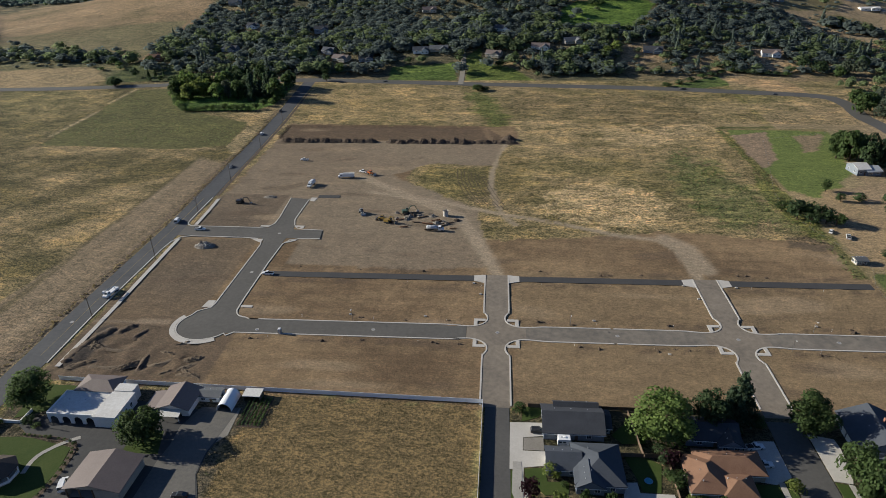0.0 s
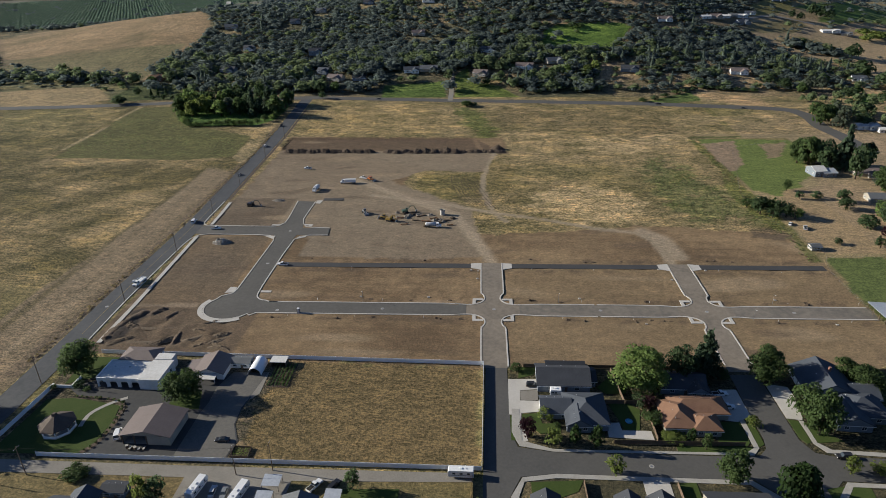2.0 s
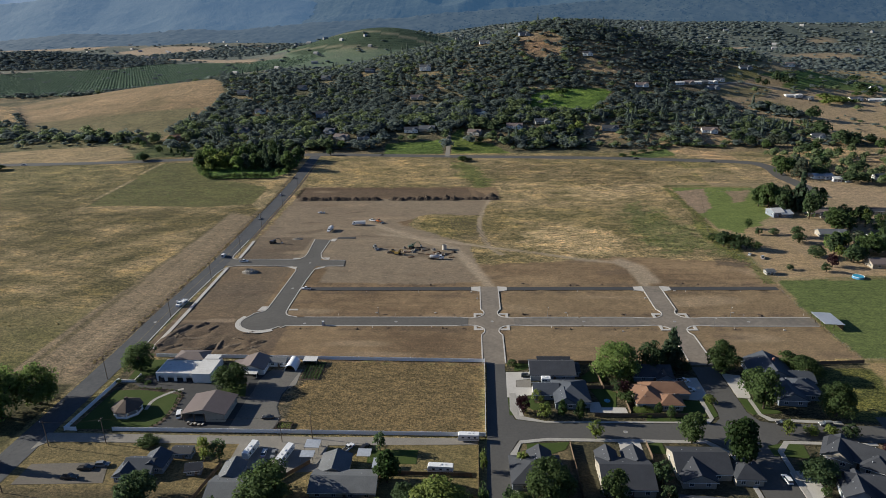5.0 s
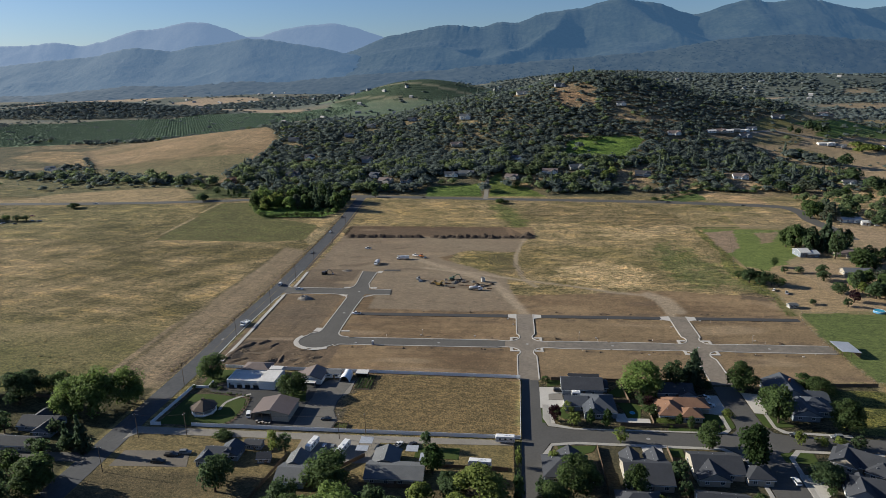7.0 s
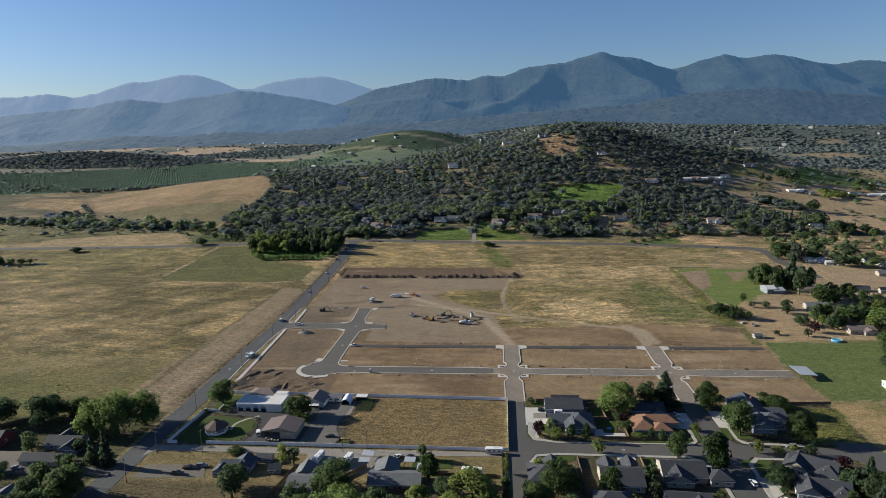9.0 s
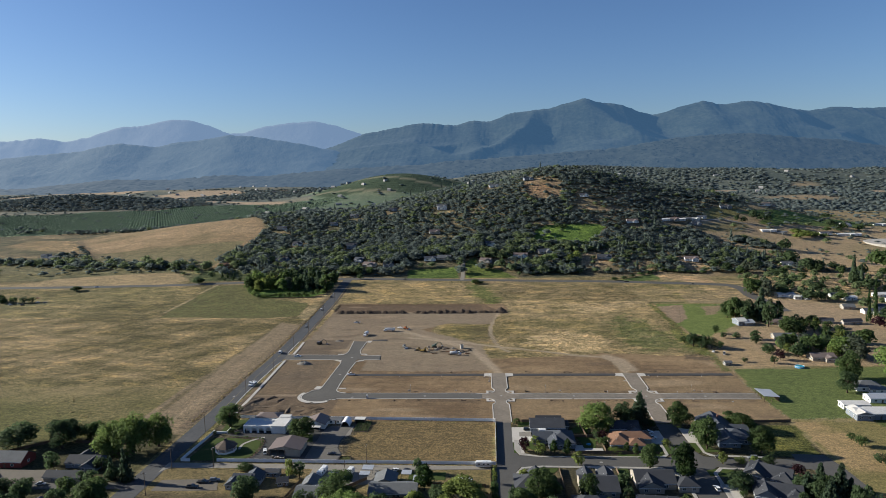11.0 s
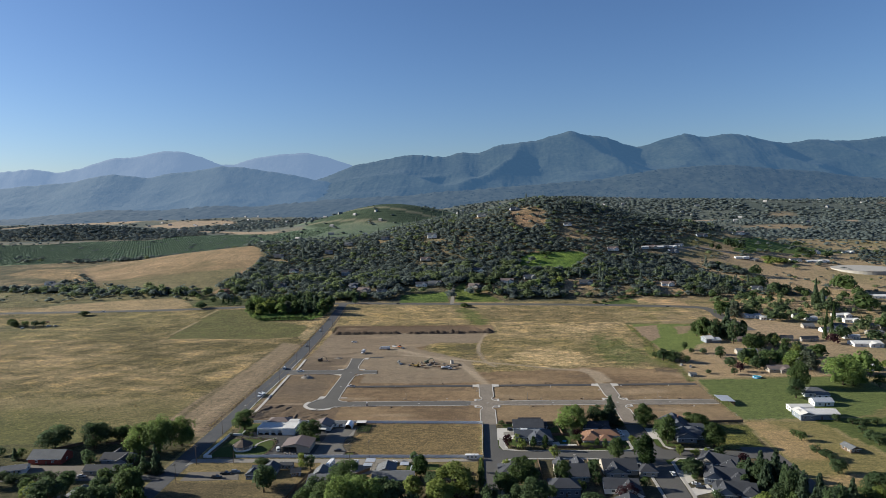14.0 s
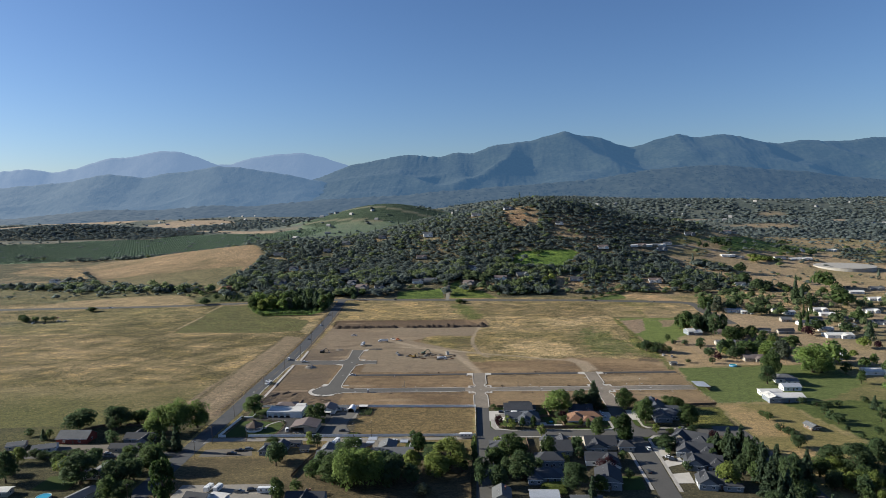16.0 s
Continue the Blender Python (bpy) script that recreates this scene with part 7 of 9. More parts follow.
part("lean_to_roof", Build().prism([(-10.6, 2.1), (-5.7, 3.0), (-5.7, 3.15), (-10.6, 2.25)], "y", -5, 4), M["roof_brown"], shop)
part("awning", Build().prism([(-8.4, 2.2), (-5.2, 2.9), (-5.2, 3.02), (-8.4, 2.32)], "x", -3.6, 3.6), M["roof_white"], shop, "white awning")
for px in (-3.4, 3.4):
    part("awning_post", Build().box(px - 0.06, -8.3, 0, px + 0.06, -8.18, 2.25), M["trim"], shop)
# solid dark panel on the wall; its colour stands in for shade inside
part("door_opening", Build().box(-3, -5.26, 0.02, 3, -5.2, 2.4), M["dark"], shop)
house(-99, -38.5, 0, "low grey shed along the white fence", [(0, 0, 8, 4.5, 2.4, 0.8, X)], "roof_grey", "wall_white", name="shed", category="shed", group="sheds along the fence")
quonset = thing("greenhouse", "white half-round greenhouse with an open end", "greenhouse", pose(-91.8, -41, 0))
arc = [(2.7 * math.cos(a), 3.2 * math.sin(a)) for a in np.linspace(0, math.pi, 15)]
part("cover", Build().prism(arc + [(2.55 * math.cos(a), 3.05 * math.sin(a)) for a in np.linspace(math.pi, 0, 15)], "y", -4, 4.5), M["white_vinyl"], quonset)
for yy in (-3.9, -1, 2, 4.4):
    part("hoop", Build().tube([(2.5 * math.cos(a), yy, 3.0 * math.sin(a)) for a in np.linspace(0, math.pi, 12)], 0.06, 6), M["steel"], quonset)
part("back_panel", Build().prism(arc, "y", 4.42, 4.5), M["white_vinyl"], quonset)
shed = thing("flat_shed", "small open shed with a white flat roof", "shed", pose(-84, -37.5, 0))
part("roof", Build().box(-3.2, -2.2, 2.3, 3.2, 2.2, 2.5), M["roof_white"], shed)
part("wall", Build().box(-3, 1.8, -0.1, 3, 1.95, 2.3).box(-3, -2, -0.1, -2.85, 1.8, 2.3).box(2.85, -2, -0.1, 3, 1.8, 2.3), M["wood"], shed)
gaz = thing("gazebo", "octagonal gazebo with a brown shingle roof on a lawn", "gazebo", pose(-149.5, -78.5, 0))
oct_ = [(6.2 * math.cos(radians(22.5 + 45 * i)), 6.2 * math.sin(radians(22.5 + 45 * i))) for i in range(8)]
rb = Build()
rb.v = [(x, y, 2.9) for x, y in oct_] + [(x, y, 3.05) for x, y in oct_] + [(0, 0, 6.4)]
rb.f = [tuple(range(7, -1, -1))] + [(i, (i + 1) % 8, 8 + (i + 1) % 8, 8 + i) for i in range(8)] + [(8 + i, 8 + (i + 1) % 8, 16) for i in range(8)]
part("roof", rb, M["roof_gazebo"], gaz)
part("cupola", Build().box(-0.7, -0.7, 6.0, 0.7, 0.7, 6.9, taper=0.3), M["roof_gazebo"], gaz)
part("floor_slab", Build().prism([(a * 0.92, b_ * 0.92) for a, b_ in oct_], "z", -0.1, 0.25), M["concrete"], gaz)
for a, b_ in oct_:
    part("post", Build().box(a * 0.87 - 0.12, b_ * 0.87 - 0.12, 0.2, a * 0.87 + 0.12, b_ * 0.87 + 0.12, 2.95), M["trim"], gaz)
for i in range(8):
    if i != 1:
        (ax, ay), (bx, by) = oct_[i], oct_[(i + 1) % 8]
        part("railing", Build().prism([(ax * 0.9, ay * 0.9), (bx * 0.9, by * 0.9), (bx * 0.87, by * 0.87), (ax * 0.87, ay * 0.87)], "z", 0.3, 1.05), M["trim"], gaz)

# buildings to the east
shel = thing("field_shelter", "open-sided field shelter with a pale metal roof", "shelter", pose(169.5, 8.5, 0, 0, 0, 2))
part("roof", Build().prism([(-5, 3.7), (5, 3.0), (5, 3.14), (-5, 3.84)], "y", -7, 7), M["roof_metal"], shel)
part("back_wall", Build().box(4.5, -6.6, -0.1, 4.62, 6.6, 2.9), M["wood"], shel)
for sx in (-4.5, 0):
    for sy in (-6.6, -2.2, 2.2, 6.6):
        part("post", Build().box(sx - 0.1, sy - 0.1, -0.1, sx + 0.1, sy + 0.1, 3.3), M["wood"], shel)
AG = "buildings of the east village"
house(216.5, -20.5, 1, "long white metal-roofed barn with a blue-grey wall", [(2, 0, 24, 11, 3.6, 1.6, X), (-7, -1, 9, 12, 3.8, 1.4, Y)], "roof_white", "wall_grey", name="barn", category="barn", group=AG)
house(214.2, -7, 0, "low white-roofed shed behind the barn", [(0, 0, 15, 7, 3, 0.8, X)], "roof_white", "wall_white", name="shed", category="shed", group=AG)
house(240, 27, -4, "pale-roofed farmhouse with a hip roof", [(0, 0, 16, 11, 3, 2.6, HX), (3, -6, 9, 6, 2.8, 1.4, X)], "roof_grey", "wall_white", group=AG)
house(234.5, 5, 2, "white garage with a pale roof", [(0, 0, 13, 8, 3, 1.8, X)], "roof_metal", "wall_white", name="garage", category="garage", group=AG)
house(209, -77, 12, "small wooden hut in a dry field", [(0, 0, 5.5, 8, 2.4, 1.2, Y)], "roof_grey", "wood", name="hut", category="shed", group=AG)
house(223, 200, 8, "white and blue barn beside a ball field", [(0, 0, 8, 12, 4, 2.0, dict(ridge_along="x", roof="roof_white")), (6, -2, 9, 11, 3, 1.6, dict(ridge_along="x", roof="roof_metal"))], "roof_white", "wall_grey", name="barn", category="barn", group=AG)
EAST = [(256, 200, 16, 10, "t"), (241, 150, 18, 9, "g"), (314, 318, 18, 10, "m"), (322, 305, 7, 6, "w"), (365, 312, 12, 9, "s"), (373, 301, 12, 8, "w"), (351, 262, 11, 9, "g"), (362, 243, 14, 8, "s"), (415, 316, 18, 10, "w"), (411, 289, 16, 9, "w"), (422, 261, 17, 10, "g"), (368, 210, 14, 6, "w"), (365, 181, 26, 13, "w"), (322, 200, 17, 5, "d"), (302, 204, 11, 5, "d"), (243, 92, 17, 11, "t"), (316, 98, 16, 10, "w"), (326, 47, 26, 12, "w"), (457, 712, 24, 9, "w"), (476, 706, 14, 8, "g"), (602, 742, 38, 10, "w"), (560, 735, 20, 9, "s"), (391, 490, 14, 10, "s"), (268, 132, 15, 9, "g"), (290, 152, 14, 9, "d"), (444, 242, 15, 9, "s"), (400, 226, 15, 9, "g"), (471, 305, 16, 9, "w"), (384, 262, 13, 8, "s"), (519, 379, 17, 9, "w"), (570, 460, 18, 10, "g"), (733, 880, 26, 10, "w"), (282, 689, 12, 7, "w"), (311, 703, 13, 8, "w"), (324, 712, 11, 8, "g"), (338, 718, 14, 8, "w"), (355, 736, 14, 8, "s"), (509, 866, 22, 10, "s"), (530, 882, 16, 9, "d")]
STYLE = {"w": ("low white-roofed village building", "roof_white", "wall_white"), "g": ("grey-roofed village house among trees", "roof_grey", "wall_tan"), "m": ("long village building with a pale metal roof", "roof_metal", "wall_white"),
         "s": ("slate-roofed village house with pale walls", "roof_slate", "wall_white"), "d": ("low dark-roofed village shed", "roof_dark", "wall_tan"), "t": ("tan brown-roofed village house", "roof_brown", "wall_tan")}
for i, (x, y, w, d, c) in enumerate(EAST):
    words, top, side = STYLE[c]
    wings = [(0, 0, w, d, 2.9, 1.4 if c in "wm" else 2.0, X)] + ([(w * 0.22, -d * 0.4, w * 0.45, d * 0.8, 2.8, 1.4, Y)] if w > 13 and c != "d" else [])
    house(x, y, (i * 7) % 19 - 9, words, wings, top, side, group=AG)
rng = np.random.RandomState(8)
spots = [(x, y) for x, y, *_ in EAST]
while len(spots) < len(EAST) + 26:
    x, y = rng.uniform(430, 760), rng.uniform(110, 440)
    if all(math.hypot(x - a, y - b_) > 33 for a, b_ in spots):
        spots.append((x, y))
for i, (x, y) in enumerate(spots[len(EAST):]):
    words, top, side = STYLE["gsgw"[i % 4]]
    house(x, y, rng.uniform(-14, 14), words, [(0, 0, rng.uniform(13, 19), rng.uniform(8, 11), 2.9, 1.8, X)], top, side, group=AG)
tank = thing("water_tank", "wide round concrete water tank in a dry field", "tank", pose(645, 676, hz(645, 676) - 4))
part("wall", Build().tube([(0, 0, 0), (0, 0, 8)], 48, 48), M["old_concrete"], tank)
part("roof", Build().tube([(0, 0, 8), (0, 0, 8.5)], [48.4, 30], 48), M["old_concrete"], tank)
# houses on the wooded hill
for i, (x, y) in enumerate(HILL_HOUSES):
    r = np.random.RandomState(i)
    w = r.uniform(13, 20)
    big = i in (0, 1)
    roof = ("roof_grey", "roof_dark", "roof_brown", "roof_slate")[i % 4]
    wall = "wall_white" if i % 3 == 0 else ("wall_tan", "wall_grey")[i % 2]
    words = {"roof_grey": "grey-roofed hillside house among oaks", "roof_dark": "dark-roofed hillside house among oaks", "roof_brown": "brown-roofed hillside house among oaks", "roof_slate": "slate-roofed hillside house among oaks"}[roof]
    house(x, y, r.uniform(-20, 20), words if i else "white many-gabled villa on the wooded hill", [(0, 0, w, 10, 5.4 if big else 3.2, 3.0, X), (w * 0.25, -4, 8, 9, 5.0 if big else 3.0, 2.6, Y)], "roof_tile" if i == 7 else roof, "wall_brick" if i == 7 else wall, i % 3 == 1, group="houses on the wooded hill")

# scattered houses far across the valley
rng = np.random.RandomState(77)
far_homes = Build()
for i in range(110):
    side = i % 3
    x, y = (rng.uniform(-2100, -700), rng.uniform(1950, 2900)) if side == 0 else (rng.uniform(300, 1700), rng.uniform(1150, 2800)) if side == 1 else (rng.uniform(-700, 400), rng.uniform(1400, 2900))
    if abs(x) < 0.7 * (y + 480):
        w, d, h = rng.uniform(10, 20), rng.uniform(7, 9), rng.uniform(3.5, 5)
        far_homes.prism([(-d / 2, -2), (d / 2, -2), (d / 2, h), (0, h + 3), (-d / 2, h)], "x", -w / 2, w / 2, pose(x, y, hz(x, y), 0, 0, rng.uniform(-60, 60)))
tagged(new("houses_far", far_homes.mesh("houses_far", shade("far_house_walls", (0.36, 0.35, 0.35), (0.2, 0.2, 0.2), 0.01, 0.05, 0.9))), "pale houses scattered across the far valley", "houses", kind="stuff")

# ---------------------------------------------------------------- vehicles


def paint(name, c):
    return shade(name, c, tuple(v * 0.85 for v in c), 0.5, 2.0, 0.35, spec=0.5)


PAINT = {"white": paint("white_paint", (0.72, 0.72, 0.72)), "black": paint("black_paint", (0.02, 0.02, 0.022)), "grey": paint("grey_paint", (0.18, 0.19, 0.2)), "silver": paint("silver_paint", (0.45, 0.46, 0.48)), "blue": paint("blue_paint", (0.05, 0.09, 0.2)), "red": paint("red_paint", (0.3, 0.04, 0.03)), "orange": paint("orange_paint", (0.5, 0.14, 0.03)), "yellow": paint("yellow_paint", (0.26, 0.17, 0.04)), "green": paint("green_paint", (0.055, 0.09, 0.055))}
M["rubber"] = shade("tyre_rubber", (0.018, 0.018, 0.018), (0.03, 0.028, 0.026), 1.0, 6.0, 0.9)
M["lamp_red"] = shade("tail_lamp", (0.3, 0.02, 0.02), (0.25, 0.02, 0.02), 1.0, 4.0, 0.3)
WHEEL = {}


def wheel(parent, x, y, r=0.36, wide=0.24):
    if (r, wide) not in WHEEL:
        t = Build().tube([(0, -wide / 2, 0), (0, -wide / 2 * 0.6, 0), (0, wide / 2 * 0.6, 0), (0, wide / 2, 0)], [r * 0.9, r, r, r * 0.9], 14)
        WHEEL[(r, wide)] = t.mesh("wheel", M["rubber"]), Build().tube([(0, -wide / 2 - 0.01, 0), (0, wide / 2 + 0.01, 0)], r * 0.55, 10).mesh("rim", M["steel"])
    w = part("wheel", WHEEL[(r, wide)][0], None, parent, m=pose(x, y, r))
    part("rim", WHEEL[(r, wide)][1], None, w)


def profile(parent, name, outline, wide, material, inset=0.12, label=""):
    """A side view pushed across, its upper edge drawn in."""
    b = Build()
    n = len(outline)
    top = max(z for _, z in outline)
    low = min(z for _, z in outline)
    for s in (-1, 1):
        for x, z in outline:
            k = (z - low) / (top - low + 1e-6)
            b.v.append((x, s * (wide / 2 - inset * k * k), z))
    b.f = [tuple(range(n)), tuple(range(2 * n - 1, n - 1, -1))] + [(i, n + i, n + (i + 1) % n, (i + 1) % n) for i in range(n)]
    return part(name, b, material, parent, label)


CARS = {}


def car(x, y, rot, colour, kind="sedan", group="parked cars"):
    """A car whose nose points along x before it is turned."""
    m = pose(x, y, hz(x, y) + 0.06, 0, 0, rot)
    if (colour, kind) in CARS:
        c = copy_thing(CARS[(colour, kind)], m)
        return tagged(c, group=group)
    words = {"sedan": f"{colour} sedan parked on the ground", "suv": f"{colour} sport utility car parked on the ground", "pickup": f"{colour} pickup truck with an open bed", "van": f"{colour} delivery van with few windows"}[kind]
    c = thing({"sedan": "car", "suv": "car", "pickup": "pickup_truck", "van": "van"}[kind], words, "car" if kind in ("sedan", "suv") else kind, m, group)
    L, w, h = {"sedan": (4.7, 1.8, 0.9), "suv": (4.9, 1.95, 1.0), "pickup": (5.7, 2.0, 1.02), "van": (5.6, 2.05, 1.15)}[kind]
    a = L / 2
    profile(c, "body", [(-a, 0.32), (a, 0.32), (a, 0.62), (a - 0.15, h - 0.1), (a * 0.42, h), (-a + 0.1, h), (-a, h - 0.12)], w, PAINT[colour], 0.1)
    cab = {"sedan": [(-a * 0.72, h), (a * 0.42, h), (a * 0.1, 1.42), (-a * 0.42, 1.42)], "suv": [(-a * 0.95, h), (a * 0.42, h), (a * 0.16, 1.72), (-a * 0.86, 1.72)], "pickup": [(-a * 0.16, h), (a * 0.45, h), (a * 0.22, 1.78), (-a * 0.1, 1.78)], "van": [(-a * 0.98, h), (a * 0.62, h), (a * 0.32, 2.2), (-a * 0.95, 2.2)]}[kind]
    profile(c, "cabin_glass", cab, w - 0.14, M["glass"], 0.22, "dark glass windows")
    top = max(z for _, z in cab)
    xs_ = [p for p, z in cab if z == top]
    part("roof", Build().box(min(xs_) - 0.05, -w / 2 + 0.26, top - 0.05, max(xs_) + 0.05, w / 2 - 0.26, top + 0.03), PAINT[colour], c)
    if kind == "pickup":
        part("bed", Build().box(-a + 0.1, -w / 2 + 0.16, h - 0.05, -a * 0.22, w / 2 - 0.16, h + 0.02), M["dark"], c)
        part("bed_side", Build().box(-a + 0.02, -w / 2 + 0.06, h, -a * 0.2, -w / 2 + 0.16, h + 0.12).box(-a + 0.02, w / 2 - 0.16, h, -a * 0.2, w / 2 - 0.06, h + 0.12), PAINT[colour], c)
    if kind == "van":
        part("side_panel", Build().box(-a * 0.95, -w / 2 + 0.06, h, a * 0.05, w / 2 - 0.06, 2.12), PAINT[colour], c)
    for s in (-1, 1):
        part("headlight", Build().box(a - 0.06, s * w * 0.36 - 0.17, 0.58, a + 0.02, s * w * 0.36 + 0.17, 0.76), M["trim"], c)
        part("tail_light", Build().box(-a - 0.02, s * w * 0.38 - 0.12, 0.62, -a + 0.06, s * w * 0.38 + 0.12, 0.84), M["lamp_red"], c)
        wheel(c, a * 0.62, s * (w / 2 - 0.1))
        wheel(c, -a * 0.6, s * (w / 2 - 0.1))
    CARS[(colour, kind)] = c
    return c


def camper(x, y, rot, L, label, motor=False, name="travel_trailer"):
    c = thing(name, label, "motorhome" if motor else "trailer", pose(x, y, 0.03, 0, 0, rot), "recreational vehicles")
    a = L / 2
    b = profile(c, "body", [(-a, 0.6), (a - 0.5, 0.6), (a, 1.1), (a, 2.2), (a - 0.35, 3.05), (-a + 0.15, 3.05), (-a, 2.8)], 2.5, PAINT["white"], 0.08)
    part("stripe", Build().box(-a + 0.3, -1.27, 1.25, a - 0.4, 1.27, 1.45), PAINT["grey"], c, "grey side stripe")
    for i in range(3):
        for s in (-1, 1):
            part("window", Build().box(-a * 0.6 + i * L * 0.28 - 0.45, s * 1.25 - 0.02, 1.7, -a * 0.6 + i * L * 0.28 + 0.45, s * 1.25 + 0.02, 2.35), M["glass"], c)
    part("air_conditioner", Build().box(-0.5, -0.4, 3.05, 0.5, 0.4, 3.3, taper=0.2), M["trim"], c)
    part("roof_vent", Build().box(-a * 0.5, -0.25, 3.05, -a * 0.5 + 0.5, 0.25, 3.18), M["roof_metal"], c)
    part("door", Build().box(a * 0.35, -1.29, 0.75, a * 0.35 + 0.7, -1.24, 2.5), M["trim"], c)
    if motor:
        part("windscreen", Build().box(a - 0.2, -1.0, 1.7, a + 0.03, 1.0, 2.5), M["glass"], c)
    else:
        part("hitch", Build().box(a - 0.2, -0.08, 0.5, a + 1.2, 0.08, 0.62), M["steel"], c)
    for s in (-1, 1):
        for px in ((-a * 0.25, -a * 0.05) if not motor else (-a * 0.5, a * 0.7)):
            wheel(c, px, s * 1.1, 0.38, 0.25)
    return c


def truck(x, y, rot, L, label, load, colour="white", name="truck"):
    """A heavy lorry: chassis, cab and what it carries."""
    c = thing(name, label, "truck", pose(x, y, hz(x, y) - 0.1, 0, 0, rot), "works vehicles")
    a = L / 2
    part("chassis", Build().box(-a, -0.5, 0.75, a - 0.3, 0.5, 1.0), M["dark"], c)
    cab = profile(c, "cab", [(a - 3.0, 0.7), (a, 0.7), (a, 1.55), (a - 1.1, 1.75), (a - 1.45, 2.75), (a - 2.9, 2.75)], 2.3, PAINT[colour], 0.12)
    part("windscreen", Build().prism([(a - 1.36, 2.55), (a - 1.1, 1.82), (a - 1.04, 1.84), (a - 1.3, 2.58)], "y", -0.9, 0.9, pose(0, 0, 0)), M["glass"], cab)
    part("side_window", Build().box(a - 2.6, -1.12, 1.85, a - 1.6, 1.12, 2.5), M["glass"], cab)
    if load == "tank":
        part("tank", Build().tube([(-a + 0.2, 0, 1.95), (-a + 0.5, 0, 1.95), (a - 3.5, 0, 1.95), (a - 3.2, 0, 1.95)], [0.7, 1.05, 1.05, 0.7], 18), PAINT["silver"], c, "silver water tank", True)
        for px in (-a + 1.2, -a + 2.8):
            part("tank_band", Build().tube([(px, 0, 1.95), (px + 0.1, 0, 1.95)], 1.09, 18), M["steel"], c)
    elif load == "boom":
        part("service_body", Build().box(-a + 0.1, -1.15, 1.0, a - 3.2, 1.15, 1.75), PAINT[colour], c)
        part("boom", Build().tube([(-a + 1.5, 0, 1.7), (-a + 1.7, 0, 2.9), (a - 0.6, 0, 3.5)], [0.3, 0.24, 0.16], 8), PAINT["silver"], c)
        part("bucket", Build().box(a - 1.0, -0.45, 3.0, a + 0.0, 0.45, 3.9, taper=-0.1), PAINT["white"], c)
        part("outrigger", Build().box(-a + 0.6, -1.5, 0.5, -a + 0.9, 1.5, 0.75), M["steel"], c)
    else:
        part("box", Build().box(-a, -1.22, 1.05, a - 3.15, 1.22, 3.05), PAINT[colour], c)
        part("top_pipe", Build().tube([(-a - 0.2, 0.5, 3.25), (a - 0.5, 0.3, 3.25)], 0.16, 8), PAINT["silver"], c)
    for px in (a - 0.9, -a + 1.0, -a + 2.2):
        for s in (-1, 1):
            wheel(c, px, s * 1.0, 0.5, 0.32)
    for s in (-1, 1):
        part("headlight", Build().box(a - 0.03, s * 0.85 - 0.15, 1.0, a + 0.03, s * 0.85 + 0.15, 1.2), M["trim"], c)
    return c


def digger(x, y, rot, colour, label, reach=1.0, name="excavator"):
    c = thing(name, label, "excavator", pose(x, y, hz(x, y) - 0.15, 0, 0, rot), "works machines")
    for s in (-1, 1):
        part("track", Build().prism([(-1.9, 0.3), (-1.6, 0), (1.6, 0), (1.9, 0.3), (1.9, 0.6), (1.6, 0.9), (-1.6, 0.9), (-1.9, 0.6)], "y", s * 1.3 - 0.3, s * 1.3 + 0.3), M["rubber"], c)
    part("undercarriage", Build().box(-1.2, -1.0, 0.35, 1.2, 1.0, 1.0), M["dark"], c)
    part("engine_house", Build().box(-2.2, -1.35, 1.0, 0.9, 1.35, 2.1, taper=0.06), PAINT[colour], c)
    cab = part("cab", Build().box(0.2, 0.35, 1.05, 1.7, 1.35, 2.9, taper=0.12), PAINT[colour], c)
    part("cab_window", Build().box(0.32, 0.3, 1.8, 1.76, 1.4, 2.7, taper=0.1), M["glass"], cab)
    part("boom", Build().tube([(0.9, -0.2, 1.6), (2.6 * reach, -0.2, 4.3), (4.6 * reach, -0.2, 4.0)], [0.34, 0.32, 0.22], 6), PAINT[colour], c)
    part("arm", Build().tube([(4.4 * reach, -0.2, 4.2), (5.6 * reach, -0.2, 1.2)], [0.22, 0.16], 6), PAINT[colour], c)
    part("bucket", Build().prism([(5.2 * reach, 1.2), (6.1 * reach, 1.1), (6.0 * reach, 0.25), (5.1 * reach, 0.45)], "y", -0.8, 0.4), M["steel"], c)
    return c


def loader(x, y, rot, colour, label):
    c = thing("wheel_loader", label, "loader", pose(x, y, hz(x, y) - 0.1, 0, 0, rot), "works machines")
    part("engine_hood", Build().box(-2.6, -0.9, 1.0, -0.2, 0.9, 2.0, taper=0.1), PAINT[colour], c)
    part("front_frame", Build().box(-0.2, -0.6, 0.7, 1.6, 0.6, 1.3), PAINT[colour], c)
    cab = part("cab", Build().box(-0.9, -0.7, 1.9, 0.5, 0.7, 3.1, taper=0.12), PAINT[colour], c)
    part("cab_window", Build().box(-0.95, -0.73, 2.2, 0.55, 0.73, 2.95, taper=0.1), M["glass"], cab)
    for s in (-1, 1):
        part("lift_arm", Build().tube([(0.6, s * 0.55, 1.6), (2.0, s * 0.55, 1.3), (2.9, s * 0.55, 0.6)], 0.14, 6), PAINT[colour], c)
        wheel(c, 1.3, s * 1.0, 0.72, 0.5)
        wheel(c, -1.7, s * 1.0, 0.72, 0.5)
    part("bucket", Build().prism([(2.7, 0.15), (3.9, 0.15), (3.3, 0.5), (3.1, 1.3), (2.7, 1.2)], "y", -1.35, 1.35), M["steel"], c)
    return c


